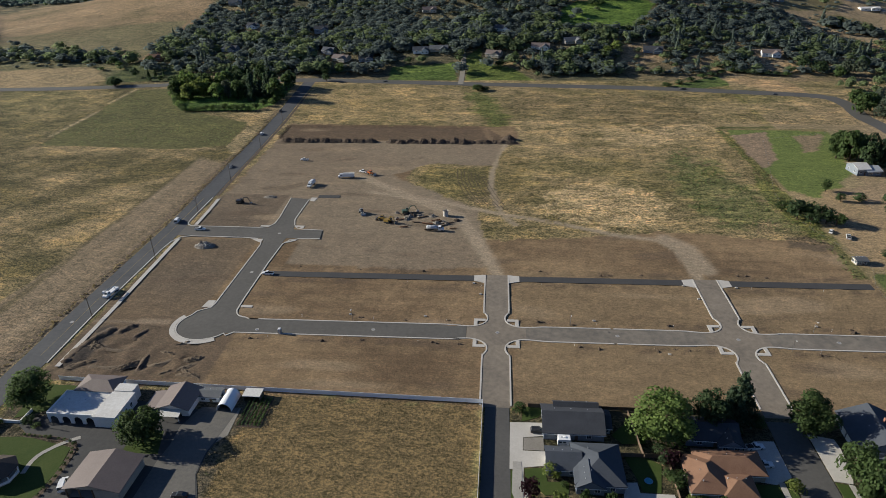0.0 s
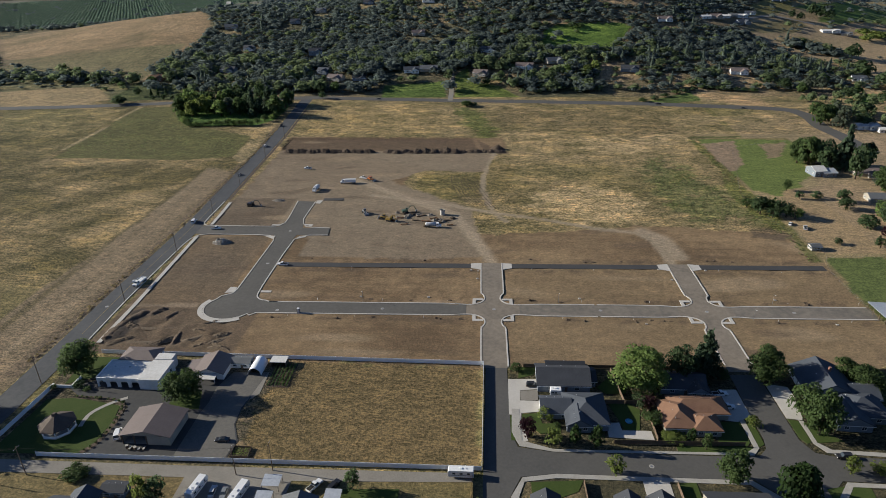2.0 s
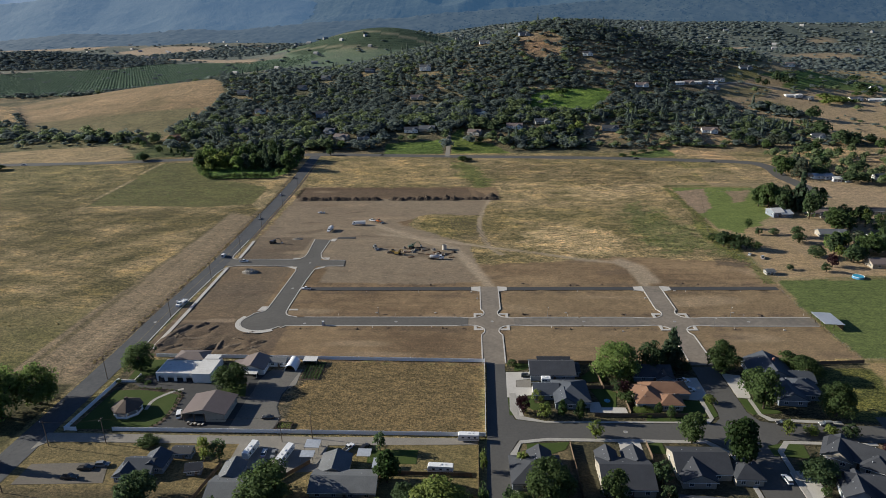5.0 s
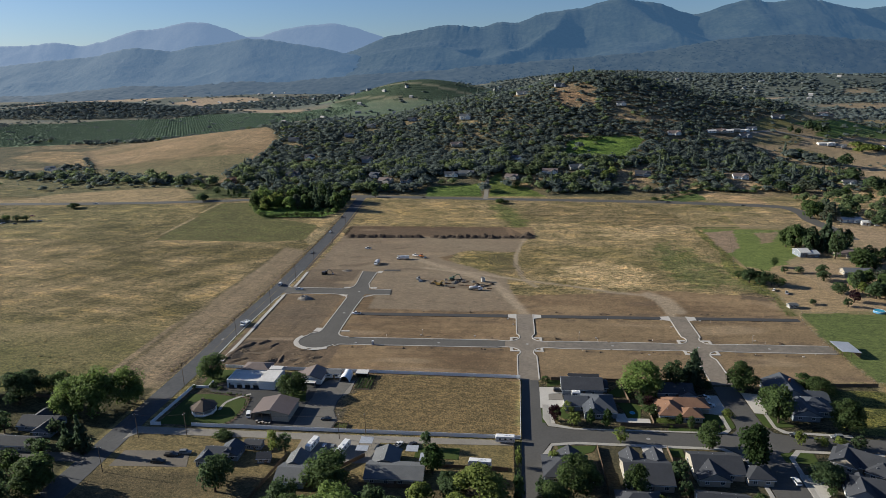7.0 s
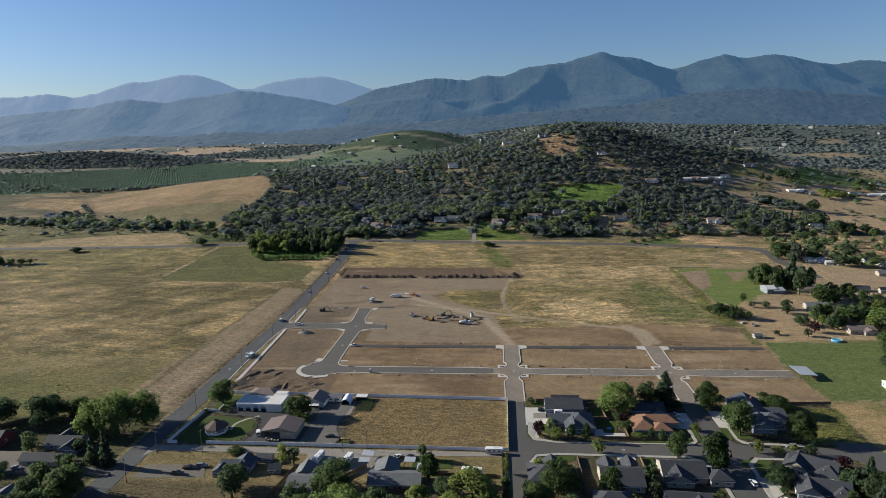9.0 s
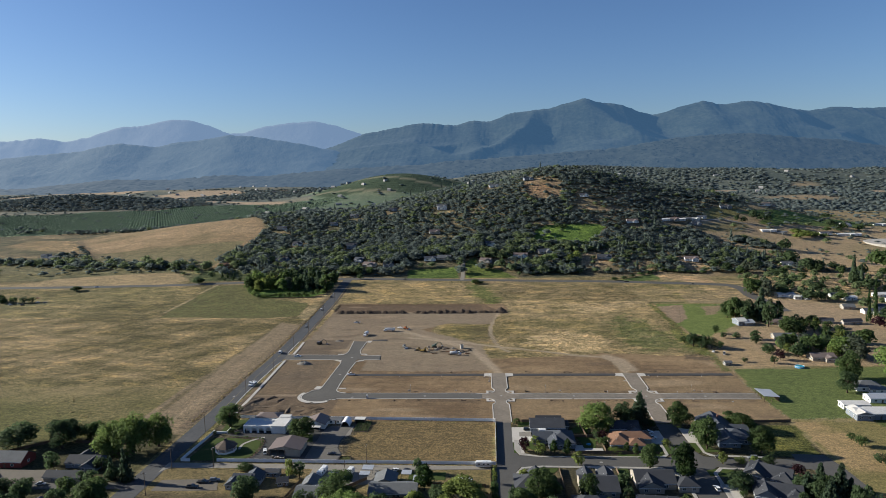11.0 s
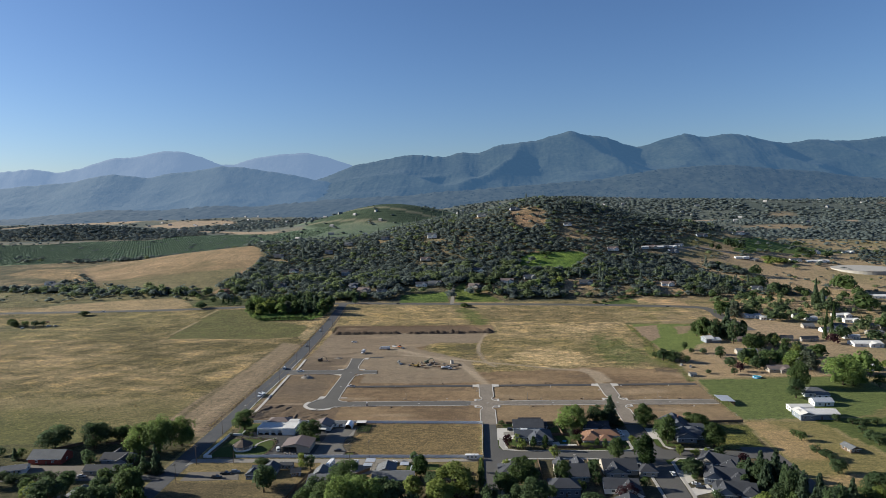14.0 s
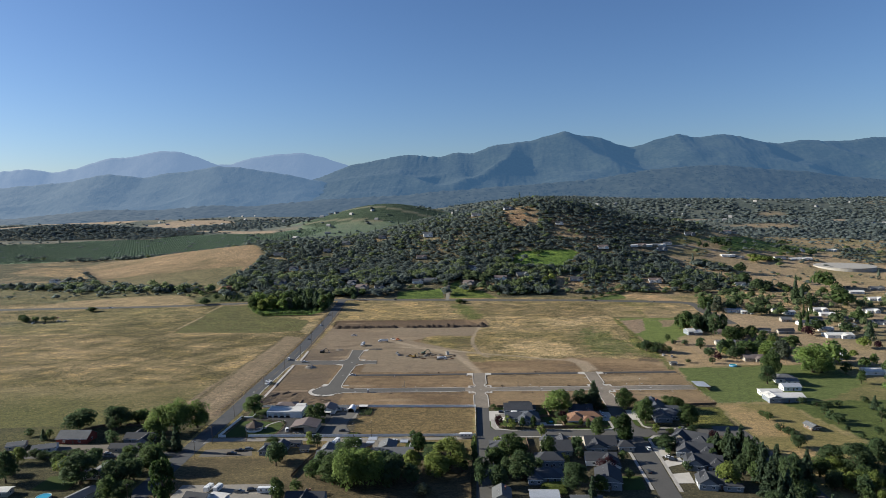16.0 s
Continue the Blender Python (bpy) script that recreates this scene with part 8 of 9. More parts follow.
# the works yard
car(-138, 206, 175, "white", "pickup", "works vehicles")
truck(-120, 160, 262, 8.0, "white service truck facing a new street", "box")
truck(-101, 175, 185, 10.5, "long white vacuum truck with a pipe on top", "box", name="vacuum_truck")
car(-92, 185, 160, "white", "pickup", "works vehicles")
loader(-86, 181, -30, "orange", "orange wheel loader beside a white pickup")
truck(-35, 100.5, 0, 9.5, "white truck with a silver water tank", "tank", name="water_truck")
digger(-155, 131, -8, "black", "dark tracked excavator with a lowered boom", 1.25)
digger(-54, 122, 20, "green", "dark green excavator amid pipes and rubble", 1.2)
loader(-79, 120, -60, "grey", "grey wheel loader on bare ground")
digger(-62, 109, -20, "yellow", "dusty yellow excavator beside rubble", 0.8)
loader(-66, 112, 170, "yellow", "dusty yellow wheel loader beside rubble")
car(-109, 48.5, 178, "white", "pickup", "works vehicles")
car(-163, 93.5, 2, "white", "pickup", "works vehicles")
truck(-174.6, 26, 262, 8.5, "white utility truck with a folded boom", "boom", name="bucket_truck")
pipe = thing("concrete_pipe", "upright pale concrete pipe section", "pipe", pose(-31, 119.5, -0.1))
part("barrel", Build().tube([(0, 0, 0), (0, 0, 3.2)], 1.5, 20, False).tube([(0, 0, 3.2), (0, 0, 0)], 1.3, 20, False), M["concrete"], pipe)
part("rim", Build().tube([(0, 0, 3.15), (0, 0, 3.3)], 1.56, 20, False), M["concrete"], pipe)
toilet = thing("portable_toilet", "grey portable toilet by the new kerb", "toilet", pose(-87.5, 1.6, 0.05))
part("cabin", Build().box(-0.6, -0.6, 0, 0.6, 0.6, 2.2, taper=0.04), PAINT["grey"], toilet)
part("roof", Build().box(-0.65, -0.65, 2.2, 0.65, 0.65, 2.42, taper=0.3), PAINT["white"], toilet)
part("door", Build().box(-0.4, -0.64, 0.1, 0.4, -0.58, 2.0), PAINT["silver"], toilet)
# cars on the roads and by the houses
for x, y, r, c, k in ((-180.5, 103, 97, "white", "van"), (-184.5, 190, 276, "grey", "sedan"), (-189, 262, 95, "white", "suv"), (-193.5, 322, 277, "black", "suv"), (-120, 423.5, 177, "black", "sedan"), (-260, 419, 190, "silver", "sedan"), (160, 398, 172, "black", "pickup"), (235, 381.5, 168, "black", "sedan"), (-520, 384, 5, "white", "pickup")):
    car(x, y, r, c, k, "cars on the roads")
for x, y, r, c, k in ((15, -46.6, 2, "black", "suv"), (82, -48.6, 10, "white", "pickup"), (82.2, -55.8, 4, "white", "pickup"), (111, -78.4, 182, "black", "suv"), (127, -78.6, 182, "grey", "suv"), (98.6, -111, 95, "white", "suv"), (107, -123, -12, "white", "sedan"), (108, -127, -12, "black", "suv"), (90.6, -142.3, 92, "black", "sedan"), (-90.2, -81.3, 183, "black", "sedan"), (-127, -80.5, 110, "white", "van"), (-84.5, -103.5, 95, "silver", "sedan"), (-80.8, -104, 275, "grey", "sedan"), (-146, -114, 5, "black", "pickup"), (-149, -119, 2, "black", "pickup"), (-141, -112, 8, "grey", "suv"), (-126, -168, 0, "grey", "pickup"), (-120, -166, 15, "black", "suv"), (-226, -119, 3, "silver", "sedan"), (-54, -99.5, 60, "white", "pickup"), (-48, -99, 65, "black", "suv"), (246, 128, 20, "silver", "sedan"), (262, 138, 60, "blue", "suv"), (268, 150, 10, "white", "pickup"), (176, 104, 70, "silver", "pickup"), (330, 300, 5, "white", "sedan")):
    car(x, y, r, c, k)
camper(-9.6, -92.6, 180, 8.0, "white travel trailer beside a white fence")
camper(-19, -110.8, 178, 9.0, "white travel trailer in a dry yard")
camper(-89.5, -103, 80, 8.4, "white motorhome parked by a gravel lane", True, "motorhome")
camper(-76, -105, 78, 10.0, "long white motorhome parked by a gravel lane", True, "motorhome")
camper(-111, -168, 4, 10.0, "white motorhome with a striped side", True, "motorhome")
camper(-143, -166, 80, 6, "white box trailer in a gravel yard")
camper(-138, -166, 80, 6, "white box trailer in a gravel yard")

# ---------------------------------------------------------------- heaps


def heap(name, label, x, y, w, d, h, material, seed, category="heap", rough=0.3):
    """A lumpy heap on the ground."""
    r = np.random.RandomState(seed)
    n = 22
    X_, Y_ = np.meshgrid(np.linspace(-1, 1, n), np.linspace(-1, 1, n))
    R = np.hypot(X_, Y_)
    Z = np.clip(1 - R ** 1.6, -0.1, 1) * h * (1 + rough * wave(X_ * w, Y_ * d, 2.2, seed)) + rough * 0.35 * h * r.normal(0, 0.5, R.shape) * (R < 0.92)
    v = np.stack([X_ * w / 2, Y_ * d / 2, Z - 0.15], -1).reshape(-1, 3)
    i = (np.arange(n - 1)[:, None] * n + np.arange(n - 1)).ravel()
    ob = new(name, raw_mesh(name, v, np.stack([i, i + 1, i + n + 1, i + n], 1), material))
    ob.matrix_basis = pose(x, y, hz(x, y) - 0.1)
    return tagged(ob, label, category)


M["rubble"] = shade("broken_concrete", (0.3, 0.27, 0.23), (0.14, 0.12, 0.1), 0.6, 2.5, 0.95, 0.1)
r = np.random.RandomState(3)
for i in range(30):
    x = -164 + 5.8 * i
    if -95 < x < -85:
        continue
    heap("soil_mound", "dark heap of dug soil in a long row", x + r.uniform(-1, 1), 248.5 + 0.012 * (x + 80) + r.uniform(-0.7, 0.7), r.uniform(11, 14), r.uniform(5.5, 8), r.uniform(1.8, 3.2), M["soil"], 30 + i, rough=0.45)["group"] = "row of soil heaps"
heap("soil_mound", "tall dark heap of dug soil", 3, 257, 12, 9, 3.4, M["soil"], 71)
pile = heap("gravel_mound", "grey pile of broken concrete slabs and brush", -152.5, 75.5, 11, 7.5, 2.0, M["rubble"], 72, rough=0.7)
chunk = Build().box(-0.5, -0.35, -0.14, 0.5, 0.3, 0.16, taper=0.25).mesh("slab_piece", M["concrete"])
for i in range(46):
    a, q = r.uniform(0, 6.28), math.sqrt(r.uniform(0, 1))
    k = r.uniform(0.6, 1.7)
    part("slab_piece", chunk, None, pile, m=Matrix.LocRotScale((math.cos(a) * q * 4.6, math.sin(a) * q * 3.1, 1.75 * (1 - q ** 1.6) + 0.15), Euler((r.uniform(-0.7, 0.7), r.uniform(-0.7, 0.7), r.uniform(0, 6.28))), (k, k, k)))
heap("gravel_mound", "low heap of stones beside a track", -140, 141, 9, 4, 1.0, M["rubble"], 73, rough=0.7)
for i in range(16):
    heap("spoil_mound", "low scattered heap of pipe and spoil", -62 + 2.4 * i + r.uniform(-2, 2), 113 + r.uniform(-7, 9), r.uniform(2.5, 6), r.uniform(1.5, 4), r.uniform(0.5, 1.5), M["rubble"] if i % 3 else M["soil"], 80 + i, rough=0.8)["group"] = "spoil of the works yard"
M["turned_earth"] = shade("turned_brown_earth", (0.155, 0.118, 0.08), (0.1, 0.074, 0.052), 0.3, 1.2, 0.97, 0.15)
for i in range(14):
    em = heap("earth_mound", "rough low bank of turned brown earth", r.uniform(-163, -112), r.uniform(-29, -8), r.uniform(7, 15), r.uniform(2.2, 4.5), r.uniform(0.3, 0.85), M["turned_earth"], 120 + i, rough=0.7)
    em.rotation_euler[2] = r.uniform(-0.5, 0.9)
    em["group"] = "turned earth by the fence"


def bank(name, label, path, wide, high, material, seed):
    """A long lumpy bank of thrown-up earth along a path."""
    b = random.Random(seed)
    line_ = smooth_path(path, 0.7)
    rows = [offset(line_, wide * k) for k in (0.5, 0.34, 0.18, 0.02, -0.14, -0.32, -0.5)]
    body = Build()
    n = len(line_)
    for k, row in enumerate(rows):
        hump = (0, 0.55, 0.95, 1.0, 0.8, 0.4, 0)[k]
        for q, (x, y) in enumerate(row):
            end = min(1, q / 3, (n - 1 - q) / 3)
            body.v.append((x + b.uniform(-0.3, 0.3), y + b.uniform(-0.3, 0.3), hz(x, y) - 0.2 + 0.62 * high * hump * end * b.uniform(0.6, 1.3)))
    body.f += [(k * n + q, k * n + q + 1, (k + 1) * n + q + 1, (k + 1) * n + q) for k in range(6) for q in range(n - 1)]
    ob = tagged(part(name, body, material, smooth=True), label, "earth bank")
    ob["group"] = "turned earth by the fence"


bank("earth_bank", "long dark bank of dug soil beside a new walk", [(-164.5, -25), (-163.6, -14), (-160.6, -5), (-157, 1)], 5.5, 1.7, M["soil"], 1)
bank("earth_bank", "short dark bank of dug soil", [(-155.5, -4), (-152, 1), (-148.5, 3.2)], 4.2, 1.5, M["soil"], 2)
bank("earth_bank", "short dark bank of dug soil", [(-146.2, -7), (-144.6, -2), (-142.8, 1)], 3, 1.2, M["soil"], 3)
bank("earth_bank", "narrow ridge of earth along a dug trench", [(-133.5, -13), (-134.6, -19), (-133.4, -27)], 2.4, 1.0, M["soil"], 4)
bank("earth_bank", "crumbled ridge of brown earth", [(-131, -23.5), (-125, -20), (-121.5, -14)], 2.6, 0.8, M["turned_earth"], 5)
bank("earth_bank", "low ridge of brown earth", [(-158, -13), (-146, -14.5), (-136, -13)], 2.2, 0.6, M["turned_earth"], 6)
bank("earth_bank", "low ridge of brown earth", [(-155, -24.5), (-146, -25), (-137, -23)], 2.4, 0.6, M["turned_earth"], 7)
for i in range(44):
    u, v = r.uniform(-100, 160), (-1) ** i * r.uniform(7, 9.5) if i % 4 else r.uniform(48, 52)
    if abs(u) > 14 and abs(u - 94) > 14:
        x, y = dev(u, v)
        heap("earth_clod", "small heap of clods along the new street", x, y, r.uniform(1.5, 4), r.uniform(1, 2), r.uniform(0.25, 0.7), M["soil"], 200 + i, rough=0.8)["group"] = "clods along the new streets"

# ---------------------------------------------------------------- fences, poles, yards
POST = Build().box(-0.07, -0.07, -0.2, 0.07, 0.07, 1.85).box(-0.09, -0.09, 1.85, 0.09, 0.09, 1.93, taper=0.7).mesh("post", M["white_vinyl"])


def vinyl(name, x0, y0, x1, y1, high=1.75):
    """A white fence of posts and solid panels with rails."""
    n = max(1, round(math.hypot(x1 - x0, y1 - y0) / 2.44))
    L = math.hypot(x1 - x0, y1 - y0) / n
    f = thing("vinyl_fence", "white vinyl privacy fence with capped posts", "fence", pose(x0, y0, 0, 0, 0, math.degrees(math.atan2(y1 - y0, x1 - x0))), "white fences")
    pm = Build().box(0.07, -0.03, 0.05, L - 0.07, 0.03, high - 0.08).box(0.07, -0.05, high - 0.1, L - 0.07, 0.05, high).box(0.07, -0.05, 0.05, L - 0.07, 0.05, 0.18).mesh("panel", M["white_vinyl"])
    for i in range(n + 1):
        part("post", POST, None, f, m=pose(i * L, 0, 0))
        if i < n:
            part("panel", pm, None, f, m=pose(i * L, 0, 0))


vinyl("n", -160, -33.2, -3.6, -34.2)
vinyl("e", -3.5, -34.5, -3.1, -89.6)
vinyl("s", -149, -91.4, -3.3, -90.0)
vinyl("w", -168.2, -91.6, -166.2, -57.0)
vinyl("c", -168.4, -91.8, -163.5, -91.8)
low = thing("gate_wall", "low white garden wall at a driveway gate", "wall", pose(-158, -56, 0))
for q in ((-8, -0.2, 0, -0.2 + 0.4), (-1, 0, -0.6, 6)):
    part("wall_run", Build().box(q[0], q[1], -0.1, q[2], q[3], 1.1), M["wall_white"], low)
part("pillar", Build().box(-8.5, -0.4, -0.1, -7.7, 0.4, 1.5), M["wall_white"], low)


def boards(x0, y0, x1, y1, high=1.7, label="weathered wooden board fence between gardens"):
    n = max(1, round(math.hypot(x1 - x0, y1 - y0) / 2.4))
    L = math.hypot(x1 - x0, y1 - y0) / n
    f = thing("board_fence", label, "fence", pose(x0, y0, 0, 0, 0, math.degrees(math.atan2(y1 - y0, x1 - x0))), "board fences")
    edge = [(j * L / 16, -0.035 if j % 2 else -0.01) for j in range(17)]
    pm = Build().prism(edge + [(x, 0.02) for x, _ in edge[::-1]], "z", 0.03, high)
    pm = pm.mesh("panel", M["wood"])
    for i in range(n):
        part("panel", pm, None, f, m=pose(i * L, 0, 0))
        part("post", Build().box(-0.06, -0.1, -0.2, 0.06, 0.02, high + 0.1), M["wood"], f, m=pose(i * L, 0, 0))


for q in ((12, -35, 50, -34.4), (50, -34.4, 82, -33.6), (131, -33.5, 167, -30.5), (45, -36, 47, -56), (38, -55.5, 55, -55), (40, -75.8, 58, -75.4), (58, -75.4, 82, -74.8), (54, -56, 54.4, -74), (56, -93, 57, -125), (28, -93.5, 29, -125), (139, -92, 151, -104), (151, -104, 157, -145), (-84, -128, -66, -108), (-64, -127, -38, -126.5), (-104, -150, -98, -110), (-36, -113, -8, -113), (-6, -94, -5.4, -140), (-6, -140, -5, -200), (-276, -90, -255, -72), (-240, -72, -205, -72)):
    boards(*q)


def wire_fence(pts, gap=4.0, label="wire fence on thin wooden posts"):
    f = thing("wire_fence", label, "fence", None, "wire fences")
    L = smooth_path(pts, gap)
    pm = Build().tube([(0, 0, -0.3), (0, 0, 1.35)], 0.07, 5).mesh("post", M["wood"])
    for x, y in L:
        part("post", pm, None, f, m=pose(x, y, hz(x, y)))
    for h in (0.5, 0.85, 1.2):
        part("wire", Build().tube([(x, y, hz(x, y) + h) for x, y in L], 0.012, 3), M["steel"], f)


wire_fence([(167.5, -27), (165, 20), (165.5, 52), (172, 76), (162, 110), (158, 150), (170, 200), (186, 262)])
wire_fence([(168, -28), (190, -26), (236, -20)])
wire_fence([(171, 66), (200, 68), (240, 72)])
wire_fence([(186, 262), (215, 272), (240, 280)])
wire_fence([(-186, 140), (-189, 200), (-196, 300)])
M["pole_wood"] = shade("pole_wood", (0.12, 0.09, 0.065), (0.08, 0.06, 0.045), 0.6, 4.0, 0.9, 0.02)
POLES = [(-172.5, -54), (-171.8, 6.8), (-171.2, 60), (-171, 110), (-174.5, 165), (-176.5, 226), (-181, 290)]


def pole(x, y, h=12.5, turn=0):
    p = thing("utility_pole", "brown wooden utility pole with a cross-arm", "utility pole", pose(x, y, hz(x, y), 0, 0, turn), "utility poles")
    part("shaft", Build().tube([(0, 0, -0.3), (0, 0, h)], [0.17, 0.11], 8), M["pole_wood"], p)
    part("crossarm", Build().box(-1.2, -0.06, h - 0.75, 1.2, 0.06, h - 0.6), M["pole_wood"], p)
    for k in (-1.05, 0.35, 1.05):
        part("insulator", Build().tube([(k, 0, h - 0.6), (k, 0, h - 0.35)], 0.06, 6), M["trim"], p)
    return p


for x, y in POLES:
    pole(x, y)
for x, y, t in ((-168, -102, 0), (-168, -127, 0), (-186, -131, 0), (-147, -99.5, 90), (-69, -93.5, 90), (-80, -96, 90), (-176, -185, 0)):
    pole(x, y, 11.5 if y > -140 else 12.5, t)


def line(pts, h=11.9, sag=0.8):
    w = thing("power_line", "thin sagging power lines between poles", "power line")
    for k in (-1.05, 0.35, 1.05):
        for (x0, y0), (x1, y1) in zip(pts, pts[1:]):
            part("wire", Build().tube([(x0 + (x1 - x0) * t + k, y0 + (y1 - y0) * t, hz(x0, y0) + h - 4 * sag * t * (1 - t)) for t in np.linspace(0, 1, 9)], 0.015, 3), M["dark"], w)


line([(-176, -185), (-168, -127), (-168, -102), (-172.5, -54)] + POLES[1:], 11.6)
line([(-168, -102), (-147, -99.5), (-80, -96), (-69, -93.5)], 10.9)
line([(-168, -127), (-186, -131), (-240, -140)], 10.9)
for u, v in ((-60, 6.3), (30, 6.3), (125, 6.3), (112, -6.6), (-6.8, 28)):
    x, y = dev(u, v)
    s = thing("street_lamp", "thin grey street lamp on a new kerb", "street lamp", pose(x, y, 0), "new street lamps")
    part("shaft", Build().tube([(0, 0, -0.1), (0, 0, 5.6)], [0.09, 0.06], 6), M["steel"], s)
    part("arm", Build().tube([(0, 0, 5.5), (0, -1.2, 5.8)], 0.04, 5), M["steel"], s)
    part("head", Build().box(-0.14, -1.6, 5.74, 0.14, -1.0, 5.86), M["trim"], s)


def slab(name, poly, material, label, category, z=0.05):
    return setting(name, flat(poly, z), M[material], label, category)


slab("pavement_property_yard", [(-160, -56), (-153, -61), (-135, -62), (-131.5, -66), (-131, -76), (-131.6, -85), (-134.5, -90.6), (-86, -89.4), (-85, -81), (-89, -73), (-89.5, -64), (-88.4, -58), (-101.5, -52.6), (-101, -45), (-124, -42), (-150, -50)], "dark_asphalt", "dark asphalt yard between farm buildings", "yard")
slab("yard_dirt_property", [(-101, -53), (-100, -44), (-86.5, -43), (-86, -56), (-88.6, -59.5)], "gravel", "bare dirt yard between sheds", "yard", 0.045)
slab("pavement_yard_east", [(-103.6, -53.6), (-101, -45), (-100, -43.6), (-87, -43.2), (-88.8, -57), (-90, -64), (-89.4, -73), (-85.6, -81), (-86.4, -89.2), (-103.8, -89.6), (-103.8, -68), (-103, -62)], "worn_yard", "worn grey asphalt and gravel beside a barn", "yard", 0.07)
slab("lawn_gazebo", [(-166, -90.6), (-136.4, -90.2), (-133.3, -84.4), (-132.8, -75), (-134.6, -65.4), (-152.6, -61.9), (-164, -63)], "lawn", "mown green lawn round a gazebo", "lawn", 0.06)
slab("lawn_entry", [(-165, -36), (-151, -36), (-151, -48), (-163, -54)], "lawn", "green lawn by a driveway", "lawn", 0.05)
slab("lawn_tree", [(-118, -56), (-108, -56), (-105, -66), (-117, -66)], "lawn", "small lawn under a tree", "lawn", 0.075)
slab("road_gravel_lane", [(-174, -93.5), (-100, -93), (-6, -91.4), (-6, -95), (-60, -97.5), (-110, -98), (-170, -99), (-174, -104)], "gravel", "pale gravel lane along a white fence", "lane", 0.045)
slab("yard_gravel_west", [(-168, -112), (-140, -110), (-136, -121), (-168, -123)], "dirt_yard", "gravel parking yard", "yard", 0.04)
slab("yard_gravel_lane", [(-96, -97), (-62, -97), (-62, -112), (-78, -114), (-96, -110)], "gravel", "gravel yard with parked motorhomes", "yard", 0.05)
slab("yard_gravel_south", [(-160, -160), (-112, -158), (-104, -185), (-160, -190)], "gravel", "wide gravel yard", "yard", 0.04)
slab("yard_garden_house", [(-280, -104), (-226, -104), (-224, -117), (-280, -120)], "dirt_yard", "bare farmyard ground", "yard", 0.04)
slab("pavement_drive_corner", [(5.9, -42.8), (16.8, -42.3), (16.6, -48.4), (10.2, -49.4), (10.0, -55.2), (17, -55.1), (16.8, -60.9), (10.2, -62.2), (10, -66), (12, -76), (8.8, -76.5), (8.4, -63), (5.9, -63)][::-1], "concrete", "wide pale concrete driveway", "driveway", 0.05)
for i, q in enumerate(([(6.9, -60), (9.5, -60), (10, -76), (20, -79.4), (81, -78), (84.6, -75.5), (84.4, -62), (86.1, -62), (86.2, -75.6), (83.5, -79), (20, -80.6), (9, -78.6), (6.6, -72)], [(9.5, -92.2), (20, -90.2), (79, -89.8), (86.4, -97), (87.6, -111), (87.9, -141), (88, -163), (86.2, -163), (86.2, -141), (86, -111), (84.8, -99), (78, -91.6), (20, -92), (10, -94), (8.2, -100), (8.4, -150), (6.4, -150), (5.8, -100)], [(101.6, -116), (102.2, -95), (107, -89), (140, -89.4), (140, -91), (108, -90.8), (104, -96), (103.4, -116), (102, -165), (100, -165)], [(104.3, -61.2), (104.4, -72.4), (107, -76.6), (134, -78), (134, -76), (109, -75), (105.8, -72), (105.8, -61.6)])):
    slab("pavement_street_" + "abcd"[i], q, "old_concrete", "weathered concrete sidewalk of the old streets", "pavement", 0.12)
for i, q in enumerate(([(100.7, -60.3), (105.7, -61), (106.5, -59), (108.2, -47.1), (107.9, -42.8), (100.5, -41.2)], [(77.4, -62), (83.7, -63), (89, -59.8), (88.8, -45.2), (82.7, -45.5), (78.6, -48.9)], [(46, -91.4), (54, -91.2), (54, -98), (46, -98)], [(101.4, -106.4), (108.9, -104.9), (109.5, -116.8), (101.2, -123)], [(101.6, -128), (112.9, -122.4), (113.7, -130.6), (101.4, -135.9)], [(43.7, -69.3), (53.4, -69.1), (53.6, -73.5), (38.8, -72.8), (39, -65.8), (43.4, -65.4)][::-1], [(101, -144.7), (112, -142.2), (110.8, -155.3), (100.6, -155.4)])):
    slab("driveway_" + "abcdefgh"[i], q, "concrete", "pale concrete driveway before a house", "driveway", 0.07)
for i, q in enumerate(([(6.2, -63.7), (8.2, -63.2), (8.6, -75.9), (6.4, -76)], [(10.4, -62.6), (16.3, -61.9), (17.2, -67.2), (23.5, -66.7), (23.1, -71.3), (16.2, -72.3), (10.6, -66)], [(38.4, -46.4), (47.6, -35.6), (49.4, -40.7), (48.7, -49.3), (41.2, -49.9)], [(40.6, -54), (46.3, -53.6), (51.8, -58.2), (49.7, -68.9), (44.5, -68.7), (43.6, -64)], [(60, -76), (84, -75), (84, -78), (60, -78.6)], [(73.5, -75.4), (82.9, -74.8), (84.2, -73), (84.2, -63.2), (77.2, -63.3)], [(86.4, -75.2), (88.5, -73.6), (88.6, -62.6), (86.3, -62.3)], [(101, -70), (102.6, -72.6), (104.1, -71.7), (104.1, -61.5), (100.9, -60.8)], [(105.9, -72), (114.9, -71), (110.6, -66.9), (106, -61.9)], [(99.8, -92), (106, -90.6), (113, -91), (112, -99), (100, -98)], [(12, -94), (28, -92.4), (26, -97), (12, -104)], [(56, -92), (62, -91.6), (62, -98), (57, -98)], [(72.4, -163.6), (84, -162.4), (85.3, -147.3), (75, -147.4)], [(-240, -150), (-222, -148), (-220, -166), (-240, -166)])):
    slab("lawn_garden_" + "abcdefghijklmnop"[i], q, "lawn", "green garden lawn beside a house", "lawn", 0.06)
